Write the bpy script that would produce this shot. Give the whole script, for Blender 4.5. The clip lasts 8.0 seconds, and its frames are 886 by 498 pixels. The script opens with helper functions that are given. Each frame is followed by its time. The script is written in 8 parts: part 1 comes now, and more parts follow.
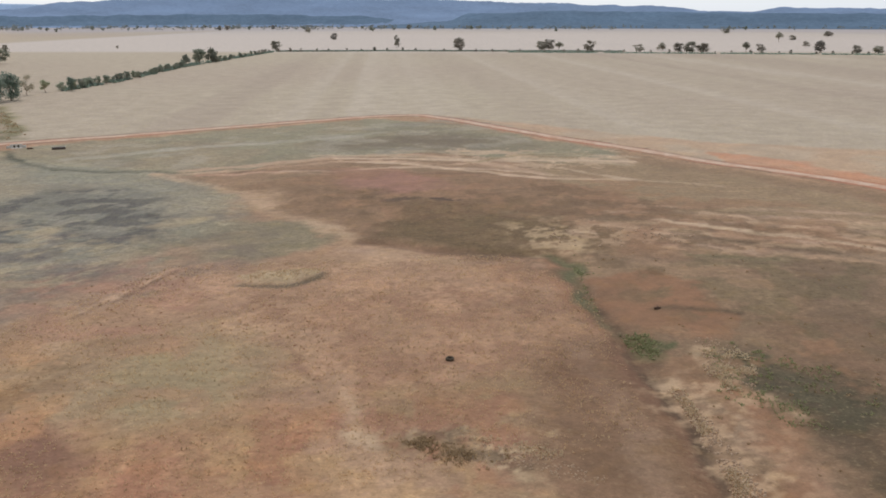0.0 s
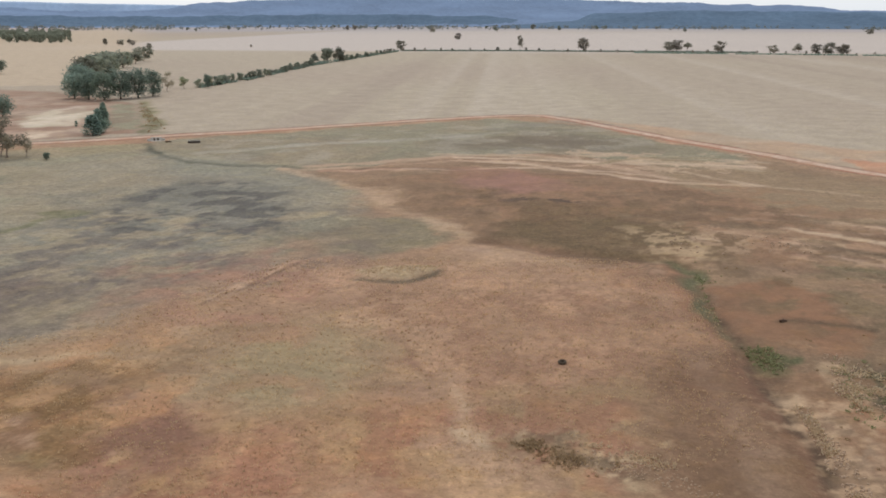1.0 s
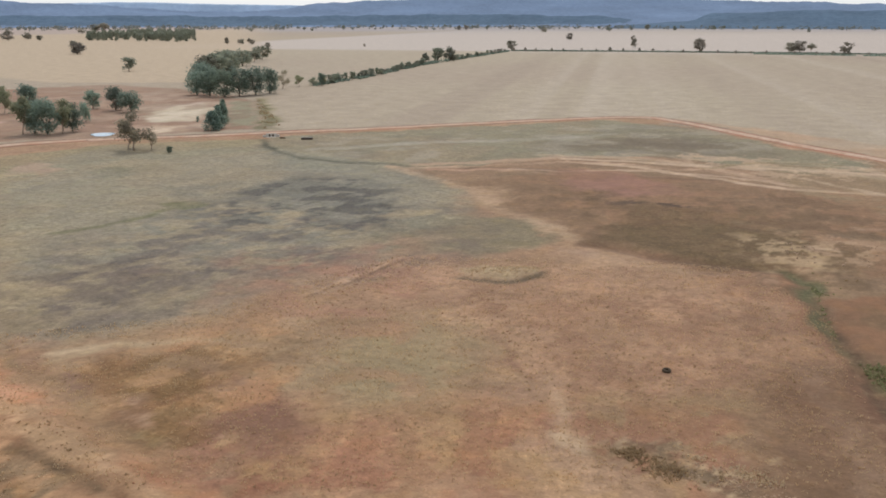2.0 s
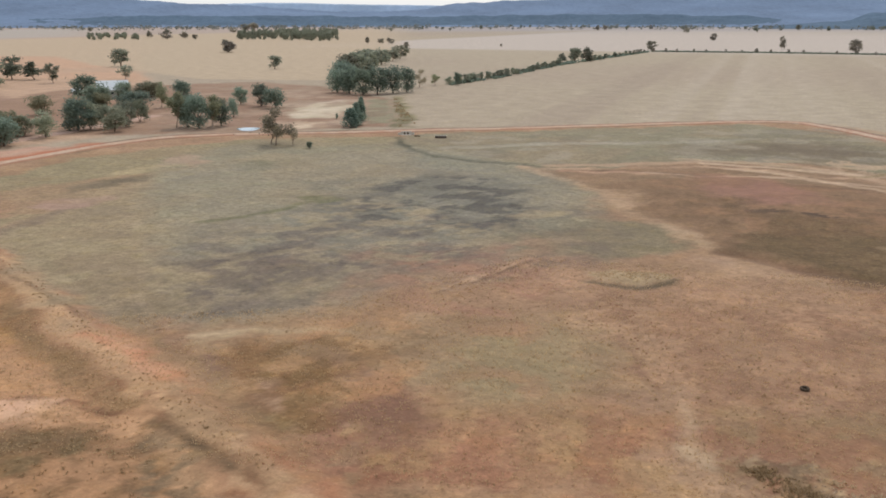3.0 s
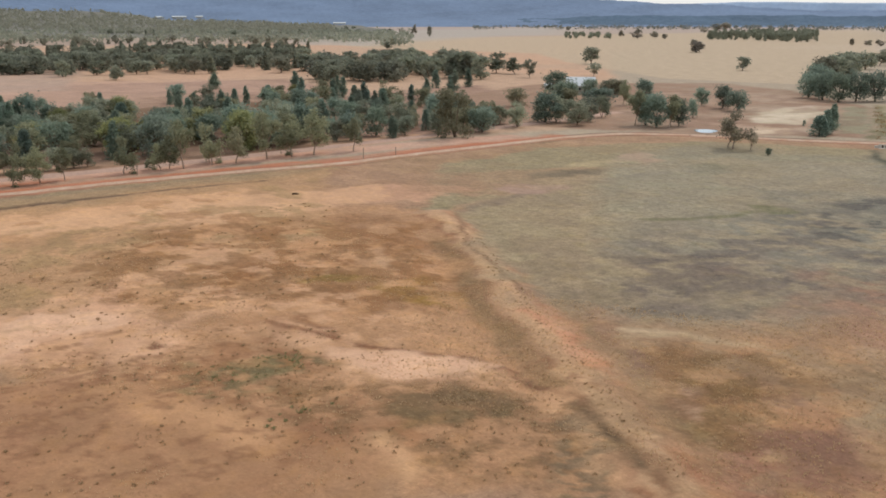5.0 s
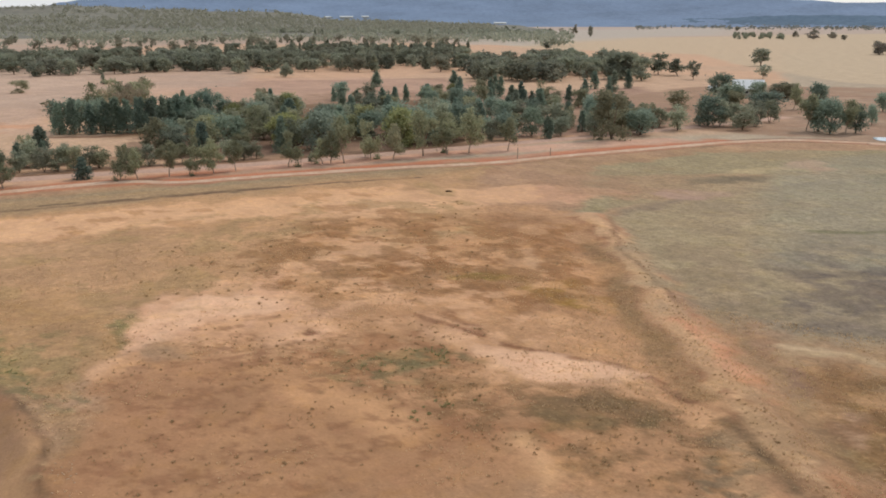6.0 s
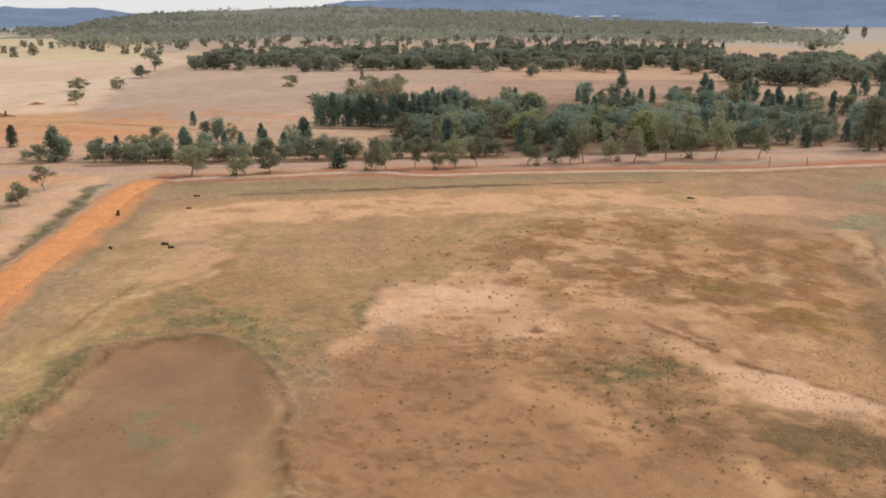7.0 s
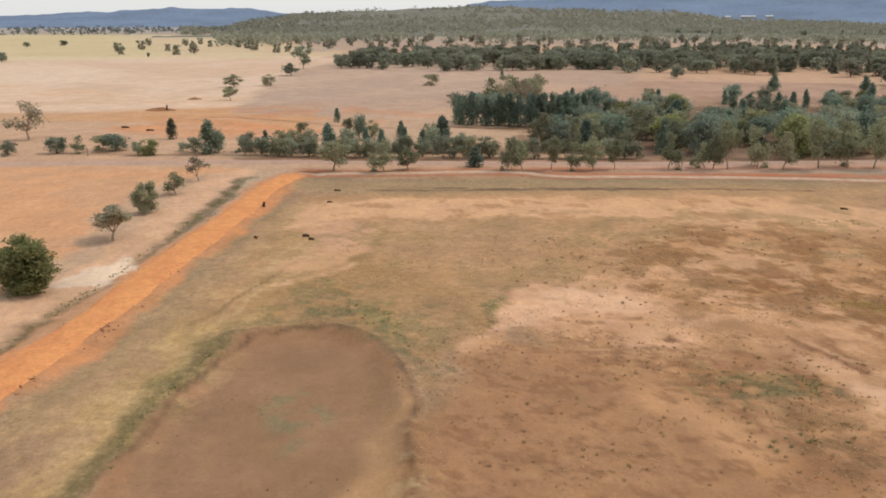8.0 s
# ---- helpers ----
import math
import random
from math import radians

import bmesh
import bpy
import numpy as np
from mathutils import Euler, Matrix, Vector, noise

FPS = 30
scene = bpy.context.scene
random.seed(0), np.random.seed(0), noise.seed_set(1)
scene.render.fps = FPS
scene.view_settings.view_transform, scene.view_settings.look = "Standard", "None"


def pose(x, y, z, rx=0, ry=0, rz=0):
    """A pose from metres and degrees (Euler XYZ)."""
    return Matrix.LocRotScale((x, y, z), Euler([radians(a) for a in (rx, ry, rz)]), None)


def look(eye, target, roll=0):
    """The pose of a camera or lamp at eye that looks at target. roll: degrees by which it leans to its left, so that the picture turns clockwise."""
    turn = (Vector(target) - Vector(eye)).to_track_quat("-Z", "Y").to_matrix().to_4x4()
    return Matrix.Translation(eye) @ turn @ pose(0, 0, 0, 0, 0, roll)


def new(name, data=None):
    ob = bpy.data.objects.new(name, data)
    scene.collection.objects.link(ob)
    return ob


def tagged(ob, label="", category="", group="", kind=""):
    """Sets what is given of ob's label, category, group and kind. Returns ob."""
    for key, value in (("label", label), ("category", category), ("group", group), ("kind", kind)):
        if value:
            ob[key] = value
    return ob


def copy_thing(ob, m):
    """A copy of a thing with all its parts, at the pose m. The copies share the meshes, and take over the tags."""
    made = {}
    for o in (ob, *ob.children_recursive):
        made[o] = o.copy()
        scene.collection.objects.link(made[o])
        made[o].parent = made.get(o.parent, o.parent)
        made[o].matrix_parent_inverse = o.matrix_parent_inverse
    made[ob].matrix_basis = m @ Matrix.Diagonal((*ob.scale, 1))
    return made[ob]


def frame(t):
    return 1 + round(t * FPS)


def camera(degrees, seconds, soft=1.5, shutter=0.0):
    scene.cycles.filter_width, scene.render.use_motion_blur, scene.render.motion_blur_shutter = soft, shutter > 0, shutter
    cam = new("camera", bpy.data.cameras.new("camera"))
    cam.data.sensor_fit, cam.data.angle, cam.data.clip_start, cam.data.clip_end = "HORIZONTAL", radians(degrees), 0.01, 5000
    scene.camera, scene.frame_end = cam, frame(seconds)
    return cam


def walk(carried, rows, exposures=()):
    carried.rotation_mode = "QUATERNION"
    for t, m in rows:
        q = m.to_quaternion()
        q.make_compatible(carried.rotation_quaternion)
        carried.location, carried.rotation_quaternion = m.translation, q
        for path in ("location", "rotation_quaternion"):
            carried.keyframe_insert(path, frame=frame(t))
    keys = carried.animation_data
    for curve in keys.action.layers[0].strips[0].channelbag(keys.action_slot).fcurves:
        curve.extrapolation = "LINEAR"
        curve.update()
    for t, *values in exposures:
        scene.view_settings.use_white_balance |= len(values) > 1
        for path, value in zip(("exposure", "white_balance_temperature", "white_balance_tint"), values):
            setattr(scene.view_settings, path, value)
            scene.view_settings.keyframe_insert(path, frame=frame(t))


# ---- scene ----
cam = camera(54.72, 8.0, soft=1.75)
EYE, TILT, LEAN = 30.0, -15.04, 0.03
# seconds and heading (degrees to the left of the first view): the camera hovers and turns
TURNS = [
    (0.0, 0.0), (0.2, 1.9), (0.3, 2.21), (0.4, 2.42), (0.5, 2.56), (0.7, 3.87), (0.8, 6.45), (0.9, 8.01), (1.0, 8.02),
    (1.5, 8.04), (1.6, 8.82), (1.8, 13.75), (2.0, 15.22), (2.1, 15.5), (2.2, 16.02), (3.3, 25.68), (3.4, 25.8), (3.5, 26.29),
    (3.6, 27.52), (3.7, 31.1), (3.9, 36.15), (4.0, 36.68), (4.2, 37.55), (4.4, 43.63), (4.5, 45.89), (4.6, 46.66),
    (4.8, 47.48), (5.0, 53.93), (5.2, 57.1), (6.3, 67.07), (6.4, 68.63), (6.5, 72.17), (6.7, 74.52), (7.0, 80.31),
    (7.2, 83.86), (7.5, 85.9), (7.7, 89.23), (8.0, 89.49),
]
walk(cam, [(t, pose(0, 0, EYE, 90 + TILT, LEAN, a)) for t, a in TURNS],
     exposures=[(0.0, -0.03, 6120, 10), (3.5, -0.05, 6380, 10), (4.5, -0.09, 6430, 10), (5.2, -0.04, 6470, 10), (8.0, 0.0, 6820, 10)])

# ---- sky and sun: bright thin overcast ----
world = bpy.data.worlds.new("sky")
scene.world = world
world.use_nodes = True
wn = world.node_tree.nodes
sky = wn.new("ShaderNodeTexSky")
sky.sky_type, sky.sun_disc = "NISHITA", False
sky.sun_elevation, sky.sun_rotation = radians(50), radians(343)
sky.dust_density, sky.air_density, sky.ozone_density, sky.altitude = 1.5, 1.0, 1.0, 200
clear = wn.new("ShaderNodeVectorMath")
clear.operation = "SCALE"
clear.inputs["Scale"].default_value = 0.13
veil = wn.new("ShaderNodeMix")
veil.data_type = "RGBA"
veil.inputs[0].default_value = 0.72
veil.inputs[7].default_value = (0.90, 0.94, 1.0, 1)  # thin cloud over the whole sky
link = world.node_tree.links.new
link(sky.outputs["Color"], clear.inputs[0])
link(clear.outputs[0], veil.inputs[6])
link(veil.outputs[2], wn["Background"].inputs["Color"])
wn["Background"].inputs["Strength"].default_value = 1.0
sun = new("sun", bpy.data.lights.new("sun", "SUN"))
sun.data.energy, sun.data.angle, sun.data.color = 1.5, radians(9), (1.0, 0.95, 0.88)
sun.matrix_world = look((-50, 160, 200), (0, 0, 0))

# ---- helpers for shapes and materials ----


def tone(r, g, b, k=0.80):
    """A base colour from everyday 0..255 values."""
    out = []
    for v in (r, g, b):
        c = v / 255
        out.append(k * (c / 12.92 if c < 0.04045 else ((c + 0.055) / 1.055) ** 2.4))
    return tuple(out)


def lattice(ix, iy, seed):
    h = (ix * 374761393 + iy * 668265263 + seed * 144269504) & 0xFFFFFFFF
    h = ((h ^ (h >> 13)) * 1274126177) & 0xFFFFFFFF
    h = ((h ^ (h >> 15)) * 2246822519) & 0xFFFFFFFF
    return (h ^ (h >> 16)) / 4294967296.0


def vnoise(x, y, seed=0):
    ix, iy = np.floor(x).astype(np.int64), np.floor(y).astype(np.int64)
    fx, fy = x - ix, y - iy
    fx, fy = fx * fx * (3 - 2 * fx), fy * fy * (3 - 2 * fy)
    a, b = lattice(ix, iy, seed), lattice(ix + 1, iy, seed)
    c, d = lattice(ix, iy + 1, seed), lattice(ix + 1, iy + 1, seed)
    return (a + (b - a) * fx) * (1 - fy) + (c + (d - c) * fx) * fy


def fbm(x, y, size, seed=0, octaves=4):
    """Soft noise of about -1..1 whose largest lumps are size metres wide."""
    total, amp, norm = 0.0, 1.0, 0.0
    for o in range(octaves):
        total = total + amp * (vnoise(x / size + 17.3 * o, y / size - 9.1 * o, seed + o) * 2 - 1)
        norm += amp
        amp *= 0.55
        size *= 0.5
    return total / norm * 1.6


def smooth(e0, e1, v):
    u = np.clip((v - e0) / (e1 - e0), 0, 1)
    return u * u * (3 - 2 * u)


def line_distance(x, y, pts):
    """Distance to a polyline, and how far along it (0..1) the nearest place lies."""
    best, along = np.full(np.shape(x), 1e9), np.zeros(np.shape(x))
    n = len(pts) - 1
    for i in range(n):
        (ax, ay), (bx, by) = pts[i], pts[i + 1]
        dx, dy = bx - ax, by - ay
        u = np.clip(((x - ax) * dx + (y - ay) * dy) / (dx * dx + dy * dy + 1e-9), 0, 1)
        d = np.hypot(x - ax - u * dx, y - ay - u * dy)
        m = d < best
        best, along = np.where(m, d, best), np.where(m, (i + u) / n, along)
    return best, along


def area_distance(x, y, pts):
    """Signed distance to a polygon: positive inside."""
    d, _ = line_distance(x, y, list(pts) + [pts[0]])
    inside = np.zeros(np.shape(x), bool)
    for (ax, ay), (bx, by) in zip(pts, list(pts[1:]) + [pts[0]]):
        if ay != by:
            inside ^= ((ay > y) != (by > y)) & (x < (bx - ax) * (y - ay) / (by - ay) + ax)
    return np.where(inside, d, -d)


def spline(pts, step):
    """A smooth line through the points, with a point every step metres."""
    out = []
    p = [Vector(q) for q in pts]
    p = [2 * p[0] - p[1]] + p + [2 * p[-1] - p[-2]]
    for i in range(1, len(p) - 2):
        n = max(1, int((p[i + 1] - p[i]).length / step))
        for k in range(n):
            u = k / n
            out.append(0.5 * (2 * p[i] + (p[i + 1] - p[i - 1]) * u + (2 * p[i - 1] - 5 * p[i] + 4 * p[i + 1] - p[i + 2]) * u * u
                              + (3 * p[i] - p[i - 1] - 3 * p[i + 1] + p[i + 2]) * u ** 3))
    out.append(p[-2])
    return [(v.x, v.y) for v in out]


def mesh_of(name, verts, faces, material, smooth_faces=False):
    me = bpy.data.meshes.new(name)
    me.from_pydata([tuple(v) for v in verts], [], [tuple(f) for f in faces])
    if material:
        me.materials.append(material)
    if smooth_faces:
        me.polygons.foreach_set("use_smooth", [True] * len(me.polygons))
    return me


def part(name, bm, material, parent, label=""):
    me = bpy.data.meshes.new(name)
    bm.to_mesh(me)
    bm.free()
    me.materials.append(material)
    ob = new(name, me)
    ob.parent = parent
    return tagged(ob, label)


def box(bm, size, at=(0, 0, 0), rz=0.0, bevel=0.0):
    made = bmesh.ops.create_cube(bm, size=1.0, matrix=pose(*at, 0, 0, rz) @ Matrix.Diagonal((*size, 1)))
    if bevel:
        edges = list({e for v in made["verts"] for e in v.link_edges})
        bmesh.ops.bevel(bm, geom=edges, offset=bevel, segments=2, affect="EDGES")
    return bm


def tube(verts, faces, path, radii, sides=6):
    """Adds a tapered tube along path to the lists."""
    base = len(verts)
    for i, (p, rad) in enumerate(zip(path, radii)):
        p = Vector(p)
        d = (Vector(path[min(i + 1, len(path) - 1)]) - Vector(path[max(i - 1, 0)])).normalized()
        a = d.orthogonal().normalized()
        b = d.cross(a)
        for k in range(sides):
            w = 2 * math.pi * k / sides
            verts.append(tuple(p + a * (rad * math.cos(w)) + b * (rad * math.sin(w))))
    for i in range(len(path) - 1):
        for k in range(sides):
            j = (k + 1) % sides
            faces.append((base + i * sides + k, base + i * sides + j, base + (i + 1) * sides + j, base + (i + 1) * sides + k))


class Nodes:
    """Short hand for building a node material."""

    def __init__(self, name):
        self.mat = bpy.data.materials.new(name)
        self.mat.use_nodes = True
        self.tree = self.mat.node_tree
        self.bsdf = self.tree.nodes["Principled BSDF"]
        self.bsdf.inputs["Specular IOR Level"].default_value = 0.2

    def node(self, kind, values=(), **props):
        n = self.tree.nodes.new(kind)
        for k, v in props.items():
            setattr(n, k, v)
        for k, v in dict(values).items():
            self.put(n.inputs[k], v)
        return n

    def put(self, socket, v):
        if isinstance(v, bpy.types.NodeSocket):
            self.tree.links.new(v, socket)
        elif isinstance(v, tuple) and len(v) == 3 and socket.type == "RGBA":
            socket.default_value = (*v, 1)
        else:
            socket.default_value = v

    def noise(self, coord, scale, detail=4.0, rough=0.6):
        return self.node("ShaderNodeTexNoise", {"Vector": coord, "Scale": scale, "Detail": detail, "Roughness": rough}).outputs[0]

    def math(self, op, a, b=0.0):
        return self.node("ShaderNodeMath", {0: a, 1: b}, operation=op).outputs[0]

    def remap(self, v, a, b, c, d):
        return self.node("ShaderNodeMapRange", {0: v, 1: a, 2: b, 3: c, 4: d}).outputs[0]

    def mix(self, f, a, b, mode="MIX"):
        n = self.node("ShaderNodeMix", data_type="RGBA", blend_type=mode)
        for s, v in ((n.inputs[0], f), (n.inputs[6], a), (n.inputs[7], b)):
            self.put(s, v)
        return n.outputs[2]

    def scaled(self, colour, f):
        c = self.node("ShaderNodeCombineColor", {0: f, 1: f, 2: f}).outputs[0]
        return self.mix(1.0, colour, c, "MULTIPLY")

    def finish(self, colour, rough=0.9, bump=None, distance=0.05, strength=0.5):
        self.put(self.bsdf.inputs["Base Color"], colour)
        self.put(self.bsdf.inputs["Roughness"], rough)
        if bump is not None:
            b = self.node("ShaderNodeBump", {"Height": bump, "Distance": distance, "Strength": strength})
            self.tree.links.new(b.outputs[0], self.bsdf.inputs["Normal"])
        return self.mat


def place(nd):
    return nd.node("ShaderNodeTexCoord").outputs["Object"]


def ground_material():
    nd = Nodes("dry_ground")
    at = nd.node("ShaderNodeVertexColor", layer_name="cover")
    grass = at.outputs["Alpha"]
    co = place(nd)
    fine, mid, wide = nd.noise(co, 5.0, 3), nd.noise(co, 0.8, 8, 0.68), nd.noise(co, 0.14, 5, 0.6)
    tuft = nd.noise(co, 2.3, 3, 0.6)
    fleck = nd.noise(co, 3.2, 5, 0.7)
    hue = nd.noise(co, 0.33, 6, 0.65)
    flow = nd.noise(nd.node("ShaderNodeMapping", {"Vector": co, "Scale": (0.35, 1.0, 1.0), "Rotation": (0, 0, 0.5)}).outputs[0], 0.5, 6, 0.68)
    rough = nd.math("ADD", nd.math("MULTIPLY", grass, 0.9), 0.35)
    col = nd.mix(rough, at.outputs["Color"], nd.scaled(at.outputs["Color"], nd.remap(mid, 0.32, 0.68, 0.78, 1.22)))
    col = nd.mix(rough, col, nd.scaled(col, nd.remap(fine, 0.2, 0.8, 0.88, 1.12)))
    col = nd.scaled(col, nd.remap(wide, 0.3, 0.7, 0.88, 1.12))
    # drifts of dry leaf and ochre dust, then pale and dark flecks
    col = nd.mix(nd.remap(hue, 0.52, 0.66, 0.0, 0.35), col, nd.mix(1.0, col, (1.04, 1.0, 0.76), "MULTIPLY"))
    col = nd.mix(nd.remap(hue, 0.46, 0.34, 0.0, 0.35), col, nd.mix(1.0, col, (0.98, 0.92, 0.98), "MULTIPLY"))
    col = nd.mix(nd.math("MULTIPLY", rough, nd.remap(flow, 0.50, 0.64, 0.0, 0.28)), col, nd.scaled(col, 1.4))
    col = nd.mix(nd.math("MULTIPLY", rough, nd.remap(fleck, 0.58, 0.64, 0.0, 0.42)), col, nd.scaled(col, 1.45))
    col = nd.mix(nd.math("MULTIPLY", rough, nd.remap(fleck, 0.41, 0.35, 0.0, 0.42)), col, nd.scaled(col, 0.58))
    # clumps of pale straw and dark dead grass that gather in drifts
    clump, drift = nd.noise(co, 1.25, 4, 0.62), nd.noise(co, 0.07, 4, 0.65)
    gather = nd.math("MULTIPLY", rough, nd.remap(drift, 0.44, 0.56, 0.25, 1.0))
    col = nd.mix(nd.math("MULTIPLY", gather, nd.remap(clump, 0.555, 0.60, 0.0, 0.42)), col, nd.scaled(col, 1.34))
    col = nd.mix(nd.math("MULTIPLY", gather, nd.remap(clump, 0.43, 0.385, 0.0, 0.55)), col, nd.scaled(col, 0.62))
    # straw tops and dead brown bases where grass stands
    straw = nd.math("MULTIPLY", nd.remap(tuft, 0.56, 0.68, 0.0, 0.32), grass)
    col = nd.mix(straw, col, tone(205, 180, 135))
    dead = nd.math("MULTIPLY", nd.remap(tuft, 0.44, 0.34, 0.0, 0.28), grass)
    col = nd.mix(dead, col, tone(105, 85, 60))
    rise = nd.math("ADD", nd.math("MULTIPLY", mid, 1.0), nd.math("MULTIPLY", tuft, 0.6))
    return nd.finish(col, 0.95, rise, 0.16, 0.7)


def track_material(name, main, worn):
    nd = Nodes(name)
    co = place(nd)
    n1, n2, n3 = nd.noise(co, 0.25, 5, 0.65), nd.noise(co, 2.5, 4), nd.noise(co, 0.9, 3)
    col = nd.mix(nd.remap(n1, 0.4, 0.64, 0, 0.8), main, worn)
    col = nd.scaled(col, nd.remap(n2, 0.25, 0.75, 0.85, 1.12))
    col = nd.scaled(col, nd.remap(n3, 0.3, 0.7, 0.9, 1.1))
    return nd.finish(col, 0.95, n2, 0.05, 0.6)


def leaf_material(name, dark, light, brown=0.0, vary=True):
    nd = Nodes(name)
    one = nd.node("ShaderNodeObjectInfo").outputs["Random"]
    leaf = nd.node("ShaderNodeNewGeometry").outputs["Random Per Island"]
    col = nd.mix(leaf, dark, light)
    if vary:
        other = nd.math("FRACT", nd.math("MULTIPLY", one, 7.31))
        third = nd.math("FRACT", nd.math("MULTIPLY", one, 17.7))
        col = nd.mix(nd.math("MULTIPLY", one, 0.35), col, tone(138, 146, 112))
        col = nd.mix(nd.remap(third, 0.75, 1.0, 0.0, 0.35), col, tone(140, 124, 104))
    if brown:
        col = nd.mix(nd.math("MULTIPLY", leaf, brown), col, tone(120, 92, 62))
    if vary:
        col = nd.scaled(col, nd.remap(other, 0, 1, 0.72, 1.32))
    nd.finish(col, 0.65)
    thin = nd.node("ShaderNodeBsdfTranslucent", {"Color": col})
    both = nd.node("ShaderNodeMixShader", {0: 0.46, 1: nd.bsdf.outputs[0], 2: thin.outputs[0]})
    nd.tree.links.new(both.outputs[0], nd.tree.nodes["Material Output"].inputs[0])
    return nd.mat


def plain_material(name, colour, rough=0.8, vary=0.15, scale=2.0, metal=0.0):
    nd = Nodes(name)
    co = place(nd)
    n1, n2 = nd.noise(co, scale, 5), nd.noise(co, scale * 7, 3)
    col = nd.scaled(colour, nd.remap(n1, 0.3, 0.7, 1 - vary, 1 + vary))
    col = nd.scaled(col, nd.remap(n2, 0.3, 0.7, 1 - vary * 0.6, 1 + vary * 0.6))
    nd.bsdf.inputs["Metallic"].default_value = metal
    return nd.finish(col, rough, n2, 0.02, 0.3)


GROUND = ground_material()
ORANGE_DIRT = track_material("orange_dirt", tone(238, 164, 104), tone(222, 144, 94))
PINK_DIRT = track_material("pink_dirt", tone(212, 182, 156), tone(196, 152, 122))
GREY_ROAD = track_material("grey_road", tone(202, 166, 144), tone(186, 154, 136))
BARK = plain_material("bark", tone(120, 102, 86), 0.9, 0.3, 3.0)
PALE_BARK = plain_material("pale_bark", tone(170, 150, 130), 0.85, 0.25, 3.0)
GUM_LEAF = leaf_material("gum_leaf", tone(146, 148, 118), tone(190, 190, 154), 0.12)
DARK_LEAF = leaf_material("dark_leaf", tone(124, 143, 130), tone(168, 181, 160))
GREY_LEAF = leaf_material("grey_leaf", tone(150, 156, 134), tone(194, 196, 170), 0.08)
GREEN_LEAF = leaf_material("green_leaf", tone(146, 150, 100), tone(190, 188, 128))
OLIVE_LEAF = leaf_material("olive_leaf", tone(148, 148, 120), tone(190, 186, 152), 0.12)
BROWN_LEAF = leaf_material("brown_leaf", tone(168, 156, 134), tone(202, 190, 164), 0.1)
PINE_LEAF = leaf_material("pine_leaf", tone(116, 139, 126), tone(158, 172, 153))
# leaves of far trees: distance haze put into their paler, greyer colours
HAZED_BELT_LEAF = leaf_material("hazed_belt_leaf", tone(138, 144, 128), tone(174, 176, 154), 0.1)
HAZED_FIELD_LEAF = leaf_material("hazed_field_leaf", tone(152, 142, 130), tone(184, 174, 158))
HAZED_SLOPE_LEAF = leaf_material("hazed_slope_leaf", tone(142, 144, 130), tone(168, 166, 148))
HAZED_FAR_LEAF = leaf_material("hazed_far_leaf", tone(112, 124, 128), tone(144, 152, 150))
TUSSOCK = leaf_material("tussock_leaf", tone(166, 138, 102), tone(198, 168, 126), 0.0, False)
GREEN_TUSSOCK = leaf_material("green_tussock_leaf", tone(140, 142, 98), tone(180, 174, 122), 0.0, False)
PALE_STRAW = leaf_material("pale_straw", tone(212, 184, 146), tone(238, 212, 172), 0.0, False)
STRAW = leaf_material("straw", tone(220, 182, 138), tone(244, 212, 166), 0.0, False)

# ---- the ground: one sheet to the horizon ----
def axis(fine_to, far_to, rate=0.0068, coarse=0.06, least=0.42):
    out, v = [], 0.0
    while v < far_to:
        v += max(least, (rate if v < fine_to else coarse) * v)
        out.append(min(v, far_to))
    return out


XS = np.array([-v for v in reversed(axis(600, 4900))] + [0.0] + axis(150, 4900))
YS = np.array([-v for v in reversed(axis(80, 4900))] + [0.0] + axis(600, 4900))
GX, GY = np.meshgrid(XS, YS)
GX, GY = GX.ravel(), GY.ravel()
# uneven places, so that the edges of every patch wander
WX = GX + 2.4 * fbm(GX, GY, 16, 3) + 1.6 * fbm(GX, GY, 4.5, 11, 3) + 0.8 * fbm(GX, GY, 1.6, 15, 3)
WY = GY + 2.4 * fbm(GX, GY, 16, 5) + 1.6 * fbm(GX, GY, 4.5, 13, 3) + 0.8 * fbm(GX, GY, 1.6, 17, 3)

# lines that the tracks and banks follow
BOUNDARY = [(108, 103.7), (96, 126.9), (80.9, 153.8), (69.8, 169.8), (57.2, 184.6), (43.1, 205.7), (18.4, 240.6), (-0.7, 270.4), (-15.3, 276.9), (-64.1, 245.8), (-86.1, 228.6), (-107.4, 215), (-129.2, 199.3), (-146.5, 187.8), (-143.3, 191.3), (-159.1, 175.7), (-163.1, 158.5), (-162.3, 133), (-161.2, 104.2), (-160.7, 84), (-164.1, 65.3), (-165.6, 43.5), (-166.3, 24.2), (-171.6, 14.8), (-170.5, -8), (-169.4, -27.2)]
ORANGE_LINE = [(-167.5, -28), (-153.1, -30.8), (-129.1, -32.4), (-108, -34), (-86.3, -35.5), (-69.1, -37.8), (-53.5, -39.5), (-36, -41)]
BANK_LINE = [(-108.6, 77.8), (-96.3, 73), (-77.9, 64.1), (-62.9, 57.2), (-50.7, 51), (-40.7, 46.1), (-31.5, 42.1), (-23.6, 38.7)]
POND_RIM = [(-80.1, -19.7), (-81.7, -16.6), (-82.5, -12.2), (-80.8, -8.6), (-77.8, -5.8), (-73.7, -4.1), (-67.4, -3), (-61, -2.4), (-55.6, -1.8), (-49.4, -0.8), (-42.4, 0.6)]
POND_LEFT = [(-80.1, -19.7), (-74.2, -21.5), (-68.2, -22.4), (-60.7, -23.2), (-52.6, -23.2), (-44.8, -22.9)]
